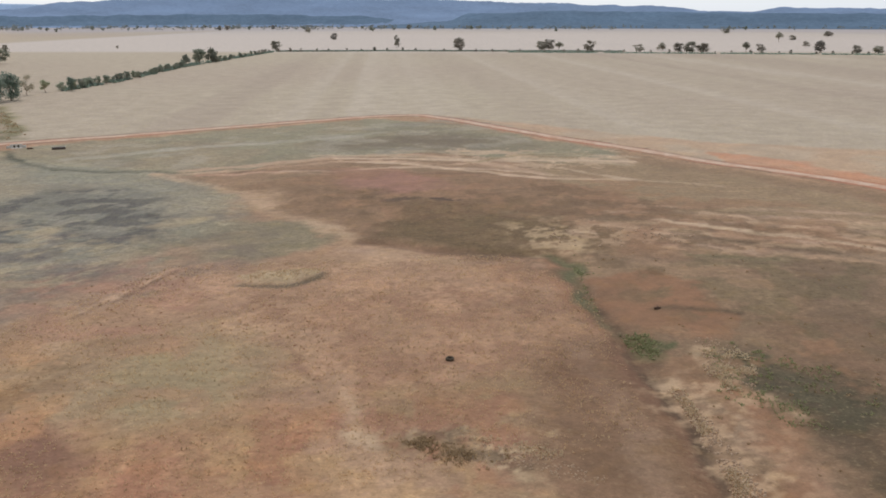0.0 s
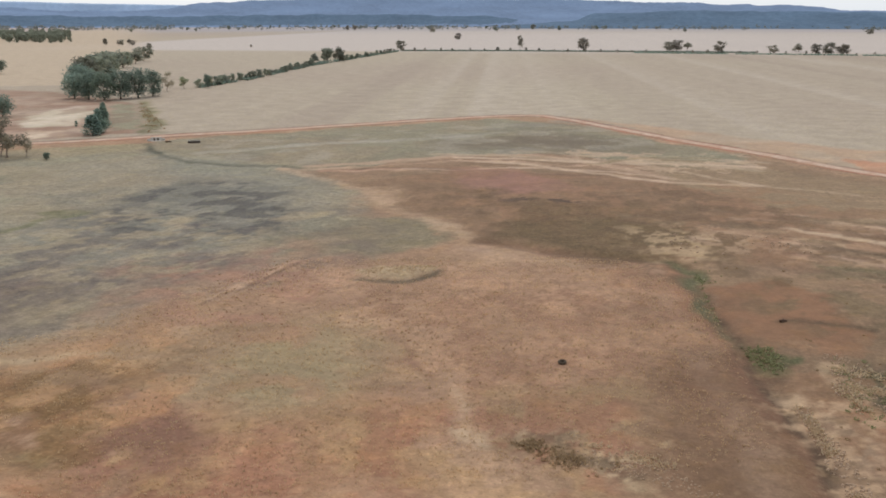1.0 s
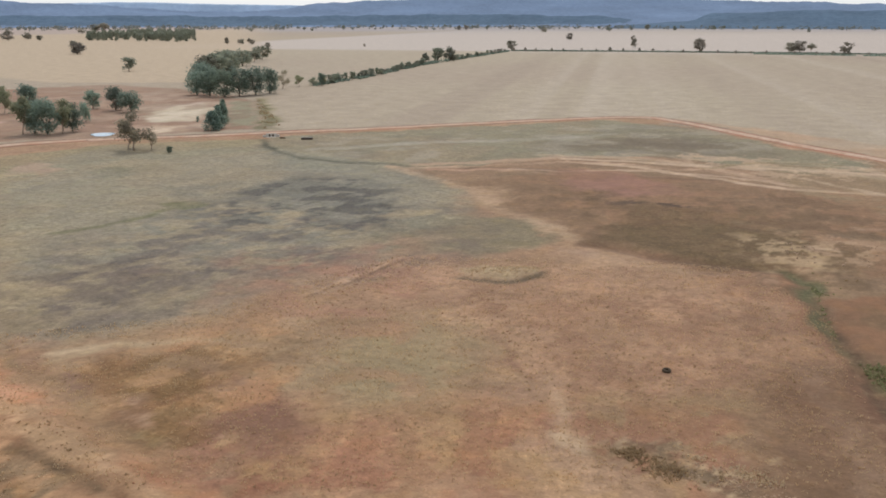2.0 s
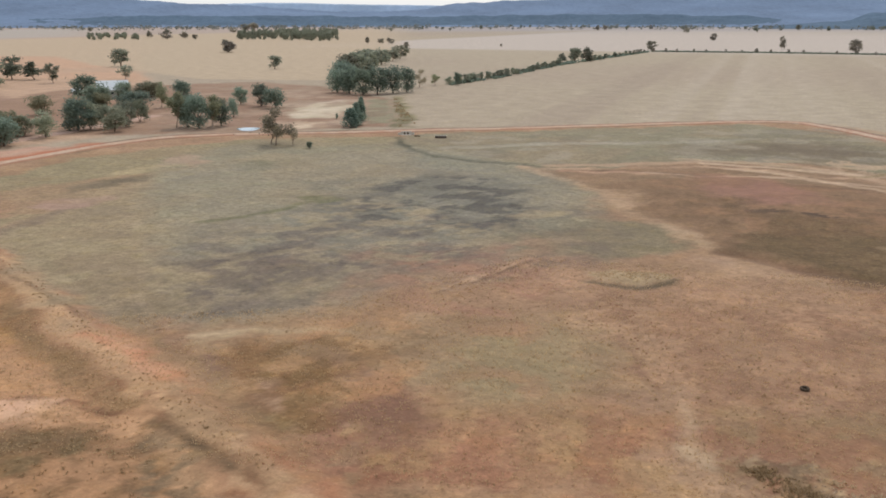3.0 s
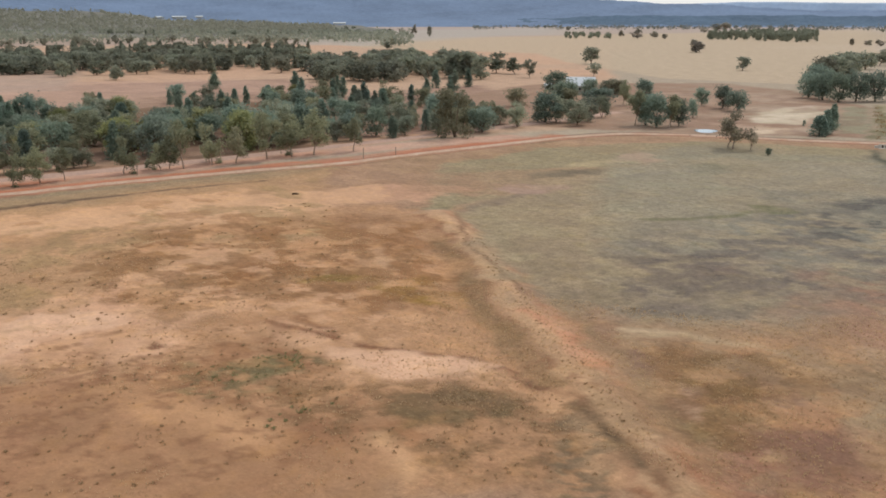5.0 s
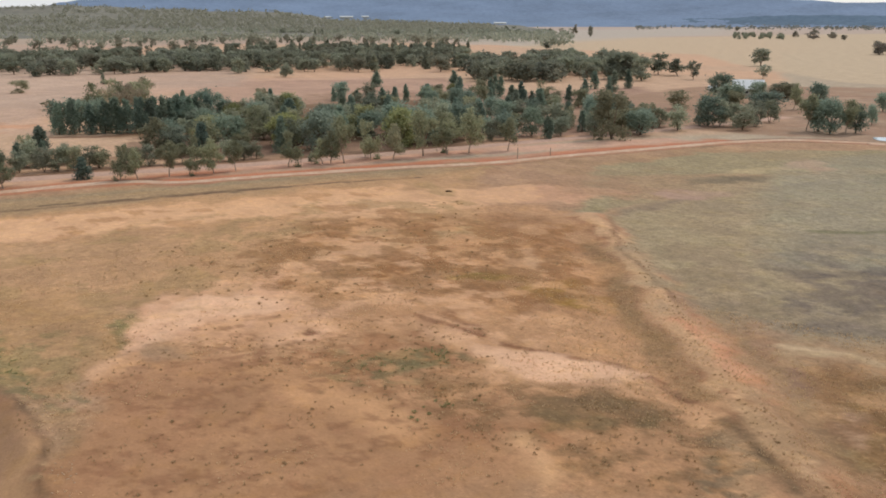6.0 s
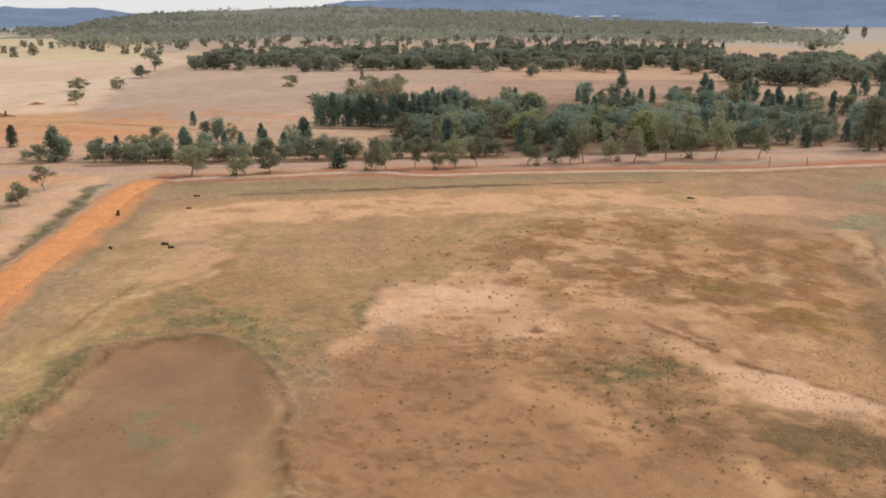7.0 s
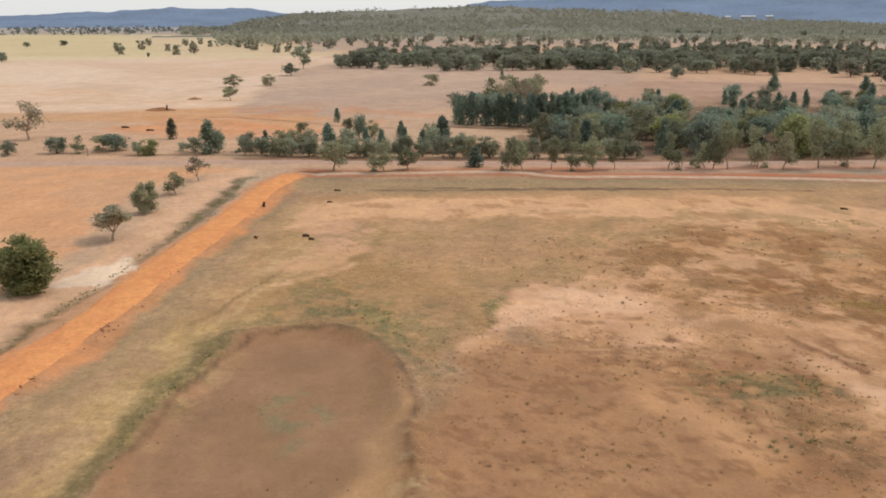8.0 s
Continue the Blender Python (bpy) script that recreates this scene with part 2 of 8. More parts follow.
STEP_LINE = [(-10.7, 115.6), (-2.2, 111), (8.2, 108.4), (14.7, 108.1), (15.9, 102.4), (16.5, 91.2), (16.8, 81.2), (17.8, 70.4), (18.9, 61.5), (18.8, 50.9), (18.3, 44.6)]
INNER_TRACK = [(-57.2, 168.1), (-44.7, 158.6), (-35.4, 148.1), (-27, 132.8), (-19.1, 123.7), (-10.7, 115.6), (-4.4, 111.8)]


def ground_height(x, y):
    """The lie of the land: low swells, the old bank, the step beside the ditch and the sunken pond bed."""
    x, y = np.asarray(x, float), np.asarray(y, float)
    near = np.exp(-(x * x + y * y) / 400.0 ** 2)
    z = (0.35 * fbm(x, y, 60, 21, 3) + 0.05 * fbm(x, y, 4, 25, 3)) * near
    d, _ = line_distance(x, y, BANK_LINE)
    z = z + 0.45 * np.exp(-(d / 2.6) ** 2) - 0.2 * np.exp(-((d - 5) / 1.6) ** 2)
    d, _ = line_distance(x, y, POND_RIM)
    z = z + 0.35 * np.exp(-((d) / 1.3) ** 2)
    p = area_distance(x, y, POND_AREA)
    z = z - 0.5 * smooth(-0.5, 2.5, p)
    mx, my = -19.3, 99.1
    z = z + 0.32 * np.exp(-(((x - mx) * 0.97 + (y - my) * 0.25) / 5.2) ** 4 - ((-(x - mx) * 0.25 + (y - my) * 0.97) / 1.8) ** 4)
    d, _ = line_distance(x, y, STEP_LINE)
    z = z - 0.35 * np.exp(-(d / 1.5) ** 2)
    d, _ = line_distance(x, y, ORANGE_LINE)
    z = z - 0.25 * np.exp(-((d - 5.0) / 1.4) ** 2) + 0.12 * np.exp(-(d / 4.0) ** 4)
    return z


POND_AREA = [(-79.8, -19.6), (-81.3, -16.6), (-82.1, -12.1), (-80.5, -8.5), (-77.5, -5.8), (-73.5, -4.2), (-67.4, -3.2), (-61, -2.6), (-55.6, -2), (-49.4, -1.1), (-42.4, 0.2), (-42.6, -22.3), (-49.7, -22.3), (-60.2, -23.1), (-67.6, -22.2), (-73.2, -21.3)]
GZ = ground_height(GX, GY)
COVER = np.empty((len(GX), 4))


def paint(m, colour, grass=None, pick=slice(None)):
    for k in range(3):
        COVER[pick, k] += (colour[k] - COVER[pick, k]) * m
    if grass is not None:
        COVER[pick, 3] += (grass - COVER[pick, 3]) * m


def area(pts, colour, amount=0.8, soft=3.0, grass=None, patchy=0.0, lump=9.0, seed=50, wander=1.0):
    """Tints the ground inside a polygon, with a soft wandering edge."""
    soft, amount = soft * 0.42, 1 - (1 - amount) ** 1.35
    p = np.array(pts)
    lo, hi = p.min(0) - 3 * soft - 6, p.max(0) + 3 * soft + 6
    pick = np.nonzero((GX > lo[0]) & (GX < hi[0]) & (GY > lo[1]) & (GY < hi[1]))[0]
    if not len(pick):
        return
    x, y = GX[pick] + wander * (WX[pick] - GX[pick]), GY[pick] + wander * (WY[pick] - GY[pick])
    v = smooth(-soft, soft, area_distance(x, y, pts)) * amount
    if patchy:
        v = v * np.clip(1 - patchy + patchy * smooth(-0.35, 0.35, fbm(x, y, lump, seed)), 0, 1)
    paint(v, colour, grass, pick)


def stroke(pts, width, colour, amount=0.8, soft=1.0, grass=None, patchy=0.0, lump=6.0, seed=80, wander=0.5, side=0.0):
    """Tints the ground along a line."""
    soft, amount = soft * 0.6, 1 - (1 - amount) ** 1.35
    pts = spline(pts, 6.0) if len(pts) > 2 else pts
    if side:
        q = np.array(pts)
        t = np.gradient(q, axis=0)
        t /= np.linalg.norm(t, axis=1)[:, None] + 1e-9
        pts = [tuple(v) for v in q + side * np.stack([-t[:, 1], t[:, 0]], 1)]
    p = np.array(pts)
    lo, hi = p.min(0) - width - 3 * soft - 4, p.max(0) + width + 3 * soft + 4
    pick = np.nonzero((GX > lo[0]) & (GX < hi[0]) & (GY > lo[1]) & (GY < hi[1]))[0]
    if not len(pick):
        return
    x, y = GX[pick] + wander * (WX[pick] - GX[pick]), GY[pick] + wander * (WY[pick] - GY[pick])
    d, u = line_distance(x, y, pts)
    v = smooth(width / 2 + soft, max(width / 2 - soft, 0), d) * amount
    if patchy:
        v = v * np.clip(1 - patchy + patchy * smooth(-0.35, 0.35, fbm(x, y, lump, seed)), 0, 1)
    paint(v, colour, grass, pick)


def blot(cx, cy, rx, ry, turn, colour, amount=0.7, grass=None, patchy=0.3, seed=90):
    """Tints a soft oval; turn in degrees."""
    a = radians(turn)
    pts = [(cx + rx * math.cos(w) * math.cos(a) - ry * math.sin(w) * math.sin(a),
            cy + rx * math.cos(w) * math.sin(a) + ry * math.sin(w) * math.cos(a)) for w in np.linspace(0, 2 * math.pi, 13)[:-1]]
    area(pts, colour, amount, min(rx, ry) * 0.45, grass, patchy, max(2.0, min(rx, ry)), seed)


# broad farmland: stubble, far pasture, then the bush at the foot of the hills
far = np.hypot(GX, GY)
COVER[:] = (*tone(184, 166, 140), 0.3)
paint(np.clip(0.25 + 0.35 * fbm(GX, GY, 160, 31), 0, 0.6), tone(174, 152, 132))
rows = vnoise((GX * 0.998 + GY * 0.07) / 9.0, GX * 0, 41) * 0.6 + vnoise((GX * 0.998 + GY * 0.07) / 27.0, GX * 0, 43) * 0.4
paint(smooth(0.45, 0.8, rows) * 0.5 * smooth(-160, -60, GX - GY * 0.0) * smooth(180, 260, GY), tone(166, 146, 126))
paint(smooth(0.40, 0.15, rows) * 0.5 * smooth(-160, -60, GX) * smooth(180, 260, GY), tone(196, 178, 156))
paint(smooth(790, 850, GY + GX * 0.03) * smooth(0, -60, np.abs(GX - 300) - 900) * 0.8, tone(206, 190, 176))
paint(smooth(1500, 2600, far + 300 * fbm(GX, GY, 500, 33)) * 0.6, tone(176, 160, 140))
# distance haze put into the ground colour: far fields go mauve-grey
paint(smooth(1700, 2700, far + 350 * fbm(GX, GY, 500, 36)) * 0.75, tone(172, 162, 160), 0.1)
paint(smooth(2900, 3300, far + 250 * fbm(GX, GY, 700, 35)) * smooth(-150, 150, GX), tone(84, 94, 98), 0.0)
SAND, PINK, CLAY = tone(208, 160, 126), tone(210, 162, 126), tone(162, 117, 83)
GREYGRASS, DARKGRASS, STRAWC = tone(150, 138, 112), tone(102, 95, 84), tone(188, 162, 120)

# left-hand country: pink pasture beyond the roads and woods
area([(-119.4, -134.5), (-176.2, -113.4), (-1878, -1160), (-1182, -129), (-1047, 539), (-1851, 1949), (-173.5, 190.3), (-185.2, 98.7), (-175.2, -8.3), (-168.8, -36.1), (-75.5, -40.9), (-55.9, -43.5)], tone(208, 166, 134), 0.85, 10, 0.25, 0.25, 60, 101)
area([(-262.4, -132.2), (-261.9, -80.7), (-234.7, -32.5), (-326, -44.8), (-414, -206.3), (-415, -286.7), (-262.8, -183.7)], tone(214, 158, 108), 0.7, 8, 0.2, 0.5, 40, 102)
area([(-1745, -1188), (-1740, -633), (-793, -224.2), (-636, -315), (-637, -438)], tone(198, 178, 126), 0.7, 10, 0.3)
area([(-575, -359), (-574, -240.5), (-491, -164.9), (-414, -179.5), (-407, -255.5)], tone(226, 198, 168), 0.7, 8, 0.2)
area([(-1202, 636), (-1182, 952), (-1387, 2687), (-323, 632), (-232.8, 380), (-296.8, 360), (-460, 444), (-590, 534), (-818, 487)], tone(198, 174, 144), 0.8, 8, 0.3)
area([(-3823, 2280), (-3475, 3345), (-2456, 4744), (-1387, 2687), (-1182, 952), (-1273, 674)], tone(186, 164, 148), 0.7, 10, 0.2)
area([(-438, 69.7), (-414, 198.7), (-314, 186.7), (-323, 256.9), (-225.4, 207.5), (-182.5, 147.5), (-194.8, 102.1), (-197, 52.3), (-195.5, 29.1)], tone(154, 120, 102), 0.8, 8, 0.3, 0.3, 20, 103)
# bare yard round the farm
area([(-245.1, 122.3), (-196.5, 159.7), (-164.4, 178.6), (-131.7, 203.4), (-113.9, 221), (-155.1, 295.4), (-202.7, 337), (-259.1, 357), (-290.6, 320), (-309, 279)], tone(162, 129, 104), 0.9, 4, 0.1, 0.3, 15, 104)
area([(-164.2, 242.3), (-175.2, 272), (-170.2, 286.6), (-156.5, 268.7), (-142.1, 233.6), (-152.8, 227.6)], tone(209, 191, 161), 0.8, 2, 0.0, 0.3, 8, 105)
area([(-140.3, 208.6), (-148.7, 225.7), (-136.7, 223.1), (-130.5, 211.2)], tone(207, 177, 146), 0.7, 1.5, 0.0)
area([(-125.1, 222), (-164, 293), (-158.4, 299.3), (-118.9, 228)], tone(150, 142, 113), 0.8, 3, 0.5)
area([(-158.6, 307), (-158.8, 314), (-113.7, 235.2), (-116, 228.7)], tone(147, 135, 93), 0.7, 3, 0.7, 0.4, 6, 106)

# the fenced flat inside the boundary track
INSIDE = list(BOUNDARY) + list(ORANGE_LINE[1:]) + list(((60, -180), (320, -120)))
area(INSIDE, tone(172, 138, 104), 1.0, 1.5, 0.45, wander=0.4)
area(INSIDE, tone(168, 128, 98), 0.6, 1.5, None, 1.0, 26, 110)
area(INSIDE, tone(192, 154, 122), 0.4, 2.0, None, 1.0, 9, 225)
area(INSIDE, tone(146, 114, 90), 0.26, 2.0, None, 1.0, 6, 226)

# red verge outside the right-hand track and reddish field edge
area([(-0.7, 278.6), (32.1, 225.1), (58.4, 188.4), (82.3, 156.6), (109.3, 105), (128.7, 125.1), (104.1, 200.2), (66.4, 215.5), (34.6, 243.1)], tone(192, 152, 116), 0.5, 6, 0.3, 0.5, 20, 111)
stroke(BOUNDARY, 5.0, tone(178, 128, 102), 0.5, 1.5, 0.1, 0.6, 14, 112)
stroke(BOUNDARY, 1.6, tone(110, 96, 76), 0.6, 0.8, 0.8, 0.5, 10, 113, 0.3, 2.8)
stroke(BOUNDARY, 1.6, tone(116, 96, 74), 0.6, 0.8, 0.8, 0.5, 10, 114, 0.3, -2.8)
stroke([(-163.1, 158.5), (-162.3, 133), (-161.2, 104.2), (-160.7, 84), (-164.1, 65.3), (-165.6, 43.5), (-166.3, 24.2)], 5.0, tone(194, 120, 86), 0.75, 4.0, 0.05, 0.35, 10, 115, 0.5, -3.6)
stroke([(-174.3, 93.1), (-172.7, 49.6), (-171.6, 14.8), (-170.5, -8), (-169.4, -26.1)], 5.0, tone(198, 120, 82), 0.75, 4.0, 0.05, 0.35, 10, 116, 0.5, -3.2)

area([(-14.4, 261.2), (30.4, 212.5), (78.3, 148.6), (105.6, 101.2), (44.2, 37.7), (15.9, 37.7), (19, 50.9), (17.3, 78), (15.8, 106.3), (-11.3, 115), (-52.6, 162.3)], tone(138, 112, 85), 0.7, 6, 0.4, 0.3, 12, 118)
# grey-green swamp grass of the basin
area([(-96.3, 73.5), (-108.4, 89.3), (-118.2, 121.4), (-113.8, 147.1), (-113.2, 177.8), (-100.1, 198), (-80.7, 176.7), (-63.8, 168.5), (-47.4, 163.1), (-38.2, 149.8), (-31.6, 121.9), (-36.9, 109.3), (-44.9, 93.5), (-49.2, 76.3), (-55.5, 63.1), (-63.1, 63.2), (-74, 61.9)], GREYGRASS, 0.9, 12, 0.75, 0.15, 20, 120)
BASIN = [(-96.3, 73.5), (-108.4, 89.3), (-118.2, 121.4), (-113.8, 147.1), (-113.2, 177.8), (-100.1, 198), (-80.7, 176.7), (-63.8, 168.5), (-47.4, 163.1), (-38.2, 149.8), (-31.6, 121.9), (-36.9, 109.3), (-44.9, 93.5), (-49.2, 76.3), (-55.5, 63.1), (-63.1, 63.2), (-74, 61.9)]
area(BASIN, tone(166, 150, 122), 0.4, 4, 0.7, 1.0, 5, 221)
area(BASIN, tone(124, 112, 96), 0.4, 4, 0.5, 1.0, 7, 222)
area([(-148.3, 107.8), (-153.5, 140.7), (-138.2, 179.1), (-104.5, 203.3), (-94, 183), (-105.1, 151.4), (-114.9, 117.9), (-110.6, 89.1), (-106.1, 75.9)], tone(154, 140, 107), 0.8, 4, 0.7, 0.2, 14, 121)
area([(-104.2, 208.5), (-62, 237.8), (-19.7, 266.9), (8.1, 248.9), (36.7, 202.8), (39.6, 179), (22.7, 180.8), (0.8, 195.5), (-23.6, 190.5), (-49.1, 169.6), (-59.5, 163.9), (-71.8, 163.4), (-88.2, 173)], tone(145, 136, 109), 0.85, 4, 0.6, 0.2, 14, 122)
area([(-97.2, 135.8), (-81.4, 147.3), (-58.1, 153.7), (-47.1, 141.2), (-42.4, 124), (-47.9, 116.6), (-59.1, 116.6), (-76, 120.4)], DARKGRASS, 0.85, 4, 0.6, 0.35, 9, 123)
area([(-93.1, 98.9), (-88.5, 107.5), (-80.4, 122.4), (-65.4, 117.7), (-60.8, 102.6), (-65.3, 89.7), (-67.6, 77.2), (-64.4, 66.6)], tone(128, 117, 97), 0.7, 3, 0.6, 0.6, 8, 124)
area([(-71.9, 80.5), (-66.8, 101), (-53, 111.6), (-36.5, 109.2), (-42.6, 95.9), (-55.8, 83.7), (-55.5, 70.8), (-63.2, 65.3)], tone(121, 109, 92), 0.7, 3, 0.5, 0.55, 8, 125)
stroke([(-77.5, 81.3), (-70.2, 86.3), (-64, 91.4)], 2.0, DARKGRASS, 0.6, 1.5, 0.5, 0.4)
area([(-120.5, 129.5), (-104.6, 141), (-85.6, 136.1), (-82.2, 118.7), (-88, 102), (-97.1, 103.2)], tone(143, 138, 103), 0.8, 3, 0.7, 0.2, 12, 126)
area([(-60.9, 124.5), (-58.4, 127.9), (-54.7, 120.6), (-56.5, 118.1)], STRAWC, 0.7, 1.5, 0.5)
area([(-44.1, 126.5), (-39.5, 133), (-36.1, 129.5), (-39.4, 123.6)], STRAWC, 0.6, 1.5, 0.5)
area([(-45.3, 119.2), (-33.5, 128.5), (-20.1, 124.2), (-15.6, 116.6), (-22.9, 105.4), (-35.6, 106.4), (-41.1, 108)], tone(137, 125, 93), 0.75, 4, 0.6, 0.3, 8, 127)
area([(-117.4, 149.6), (-114.8, 159.2), (-100.2, 160.1), (-101.9, 148.2)], tone(124, 117, 83), 0.6, 3, 0.5)
area([(-134.3, 145), (-131.6, 151.6), (-124.5, 149.8), (-128.4, 138.4)], tone(188, 154, 129), 0.6, 2, 0.2)

area([(-95.2, 136.4), (-58.1, 153.7), (-47.1, 141.2), (-42.4, 124), (-59.1, 116.6)], tone(164, 150, 124), 0.4, 3, 0.5, 1.0, 3.5, 223)
# overgrown channel above the culvert
area([(-156.7, 299.8), (-159.1, 309), (-106.9, 222.9), (-111.3, 216.5)], tone(109, 101, 67), 0.75, 2.0, 0.9, 0.4, 4, 224)
# dark drain from the culvert, and the pale track that crosses the basin
stroke([(-103.2, 201.8), (-93.7, 187.7), (-83.5, 177.6), (-72, 173.3), (-62.4, 172), (-51.7, 170.3)], 2.4, tone(98, 94, 74), 0.75, 1.2, 0.6, 0.2)
stroke(INNER_TRACK, 2.8, tone(190, 158, 124), 0.75, 1.6, 0.4, 0.6, 4)
area([(-38.7, 148.4), (-31.4, 153.7), (-26.4, 144.3), (-27.8, 136.2), (-33.8, 141.3)], tone(196, 160, 126), 0.6, 3.0, 0.3, 0.5, 4, 128)
stroke([(-52.6, 173.1), (-34.9, 182.6), (-17.5, 192.2), (0.9, 189.2), (21.3, 168.1), (36, 161.3)], 3.0, tone(194, 160, 129), 0.7, 1.6, 0.3, 0.35)
stroke([(-48.7, 168.3), (-30.4, 171.8), (-9.8, 170.6), (11.2, 165.3), (30, 162.2)], 2.5, tone(184, 142, 113), 0.6, 1.5, 0.2, 0.35)

# brown and red country right of that track
area([(-37.2, 156.6), (-25, 167.2), (5.3, 171.1), (33.2, 156.6), (63.1, 118.2), (55.9, 103.7), (34.8, 109.1), (15.9, 107.7), (1.2, 112), (-11.4, 116.6), (-19, 125.1)], tone(140, 109, 81), 0.85, 4, 0.4, 0.2, 12, 130)
area([(-20.7, 168.5), (-2.7, 165.4), (4.7, 153.8), (-6.5, 151.2), (-18.4, 157.7)], tone(156, 118, 90), 0.4, 2.5, 0.2)
area([(-10.6, 137.8), (-2.3, 142.3), (11.2, 143.3), (25.5, 126.9), (26.4, 115), (15.7, 105.8), (5, 110.5), (-7.7, 119.8)], tone(116, 92, 63), 0.7, 7, 0.5, 0.4, 8, 131)
area([(-24.1, 222.9), (17.5, 228.5), (23.7, 202.9), (-3.1, 194.2), (-24.7, 202.9)], tone(128, 113, 90), 0.7, 4, 0.4, 0.3, 12, 132)
area([(12.6, 198.4), (54.4, 175.1), (72.5, 137), (63.1, 118.2), (41.8, 132.8), (22.7, 156.6)], tone(154, 129, 98), 0.7, 4, 0.5, 0.4, 10, 133)
stroke([(10.4, 132.8), (27.2, 126.9), (41.5, 118.2), (56.9, 105.8)], 3.0, tone(186, 156, 120), 0.6, 2, 0.2, 0.6, 12)
stroke([(22.9, 126.9), (37, 116.6)], 2.0, tone(194, 156, 124), 0.6, 1.5, 0.2, 0.5)
stroke([(37.9, 134.8), (65.6, 123.3)], 2.0, tone(188, 158, 124), 0.6, 1.5, 0.2, 0.5)
area([(17.9, 122.2), (23, 122.9), (22.7, 120.9), (18.1, 120.2)], tone(190, 160, 128), 0.6, 1.2, None, 0.6, 2.0)
area([(10.7, 115.6), (17.2, 116.6), (21.1, 112), (14.6, 109.1)], tone(168, 136, 102), 0.45, 3, 0.4, 0.6, 3)
area([(34.1, 109.1), (47.5, 109.1), (46, 103.7), (35.2, 103.2)], tone(122, 111, 80), 0.6, 3, 0.6, 0.4, 6, 134)
for k, (y0, y1, w, a) in enumerate(((352, 396, 1.6, 0.5), (362, 410, 2.2, 0.55), (388, 440, 1.8, 0.6), (402, 452, 2.4, 0.5), (372, 428, 1.4, 0.45))):
    x0, z0 = 24 + 3.0 * k, 140 - 0.55 * (y0 - 352)
    stroke([(x0, z0), (x0 + 22, z0 - 3 - k), (x0 + 46, z0 - 9 - 2 * k), (x0 + 70, z0 - 18 - 2 * k)], w, tone(196, 162, 132), a, 1.2, 0.2, 0.7, 7, 240 + k)
    stroke([(x0 - 6, z0 - 5), (x0 + 24, z0 - 9 - k), (x0 + 60, z0 - 18 - 2 * k)], w, tone(124, 98, 76), a, 1.4, 0.4, 0.7, 7, 250 + k)
area([(0, 88.2), (13.8, 92.2), (46.3, 84.6), (28.1, 48.2), (0.6, 48.2)], tone(136, 109, 81), 0.5, 16, None)
# bare red pan, ditch greenery and stony strip on the far right
area([(19.3, 98.4), (27.2, 101.3), (32.4, 97.7), (28, 82.8), (24.2, 80.4), (18.8, 81.5), (18.3, 88)], tone(146, 107, 78), 0.85, 2.0, 0.05, 0.15, 6, 135)
area([(16.8, 78), (23.7, 81.2), (40.2, 72.4), (28.7, 49.4), (18.9, 49.4), (19, 67.4)], tone(131, 105, 80), 0.7, 3, 0.5, 0.4, 8, 136)
area([(27.6, 69.8), (34.1, 72.4), (37.1, 66.2), (33.5, 59.1), (27.3, 58.1), (26.1, 63)], tone(90, 78, 56), 0.8, 2.0, 0.6, 0.35, 5, 137)
area([(24.2, 75.1), (28.9, 75.1), (26.8, 66.2), (23.5, 66.2)], tone(113, 109, 74), 0.6, 1.5, 0.7, 0.5, 3, 138)
area([(17.7, 79.6), (21, 79.6), (20.8, 74.4), (18.8, 72.4), (17.3, 76.2)], tone(77, 86, 53), 0.85, 1.2, 0.8, 0.2, 2, 139)
stroke([(16.2, 103.7), (16.4, 96.5), (16.2, 89.2), (16.3, 84.6)], 1.8, tone(98, 104, 68), 0.6, 0.8, 0.9, 0.3, 3)
stroke([(19.2, 66.2), (19.4, 60), (19.4, 53.9), (19.3, 49.4)],  3.0, tone(170, 140, 108), 0.4, 1.0, 0.5, 0.8, 2.0)
stroke([(22.7, 65.1), (23.3, 56.4), (25, 51.7)],  3.0, tone(178, 148, 118), 0.5, 1.6, 0.3, 0.5, 3)
# the darker damp apron left of the step
area([(6.9, 84.6), (16, 82.9), (18.8, 66.2), (18.5, 49.4), (10.8, 49.4), (8, 63)], tone(131, 101, 74), 0.6, 14, 0.4)
area([(3.4, 107.7), (14.7, 106.3), (16.3, 84.6), (14, 81.2), (9.3, 92.2)], tone(156, 109, 80), 0.6, 4, 0.3)
stroke(STEP_LINE, 2.6, tone(180, 150, 122), 0.4, 1.4, 0.3, 0.6, 2.5, 88, 0.5, -4.2)
stroke(STEP_LINE, 3.2, tone(122, 88, 66), 0.75, 1.6, 0.4, 0.2)

# near grassland between the tracks
area([(-38, 85.2), (-33.2, 104), (-12.4, 104.1), (13, 103.6), (14.4, 81.7), (6.1, 69.1), (-11.9, 64.2), (-30.1, 66.8)], tone(168, 131, 101), 0.7, 6, 0.6, 0.3, 10, 140)
area([(-30.8, 72.5), (-25.4, 75.6), (-19.3, 74.1), (-15.6, 65.6), (-17.6, 60.5), (-23.2, 60), (-28.1, 64.7)], tone(154, 134, 98), 0.78, 9, 0.5, 0.3, 8, 141)
area([(-56.7, 65.4), (-46.2, 71.6), (-35.8, 74.4), (-32.1, 66.3), (-41.5, 61), (-51.3, 55.9)], tone(170, 140, 105), 0.6, 3, 0.5, 0.4, 5, 142)
stroke([(-53.7, 62.5), (-51, 65.4), (-47.3, 67.2), (-44.2, 69.2)], 1.6, tone(194, 168, 132), 0.6, 0.9, 0.3, 0.4)
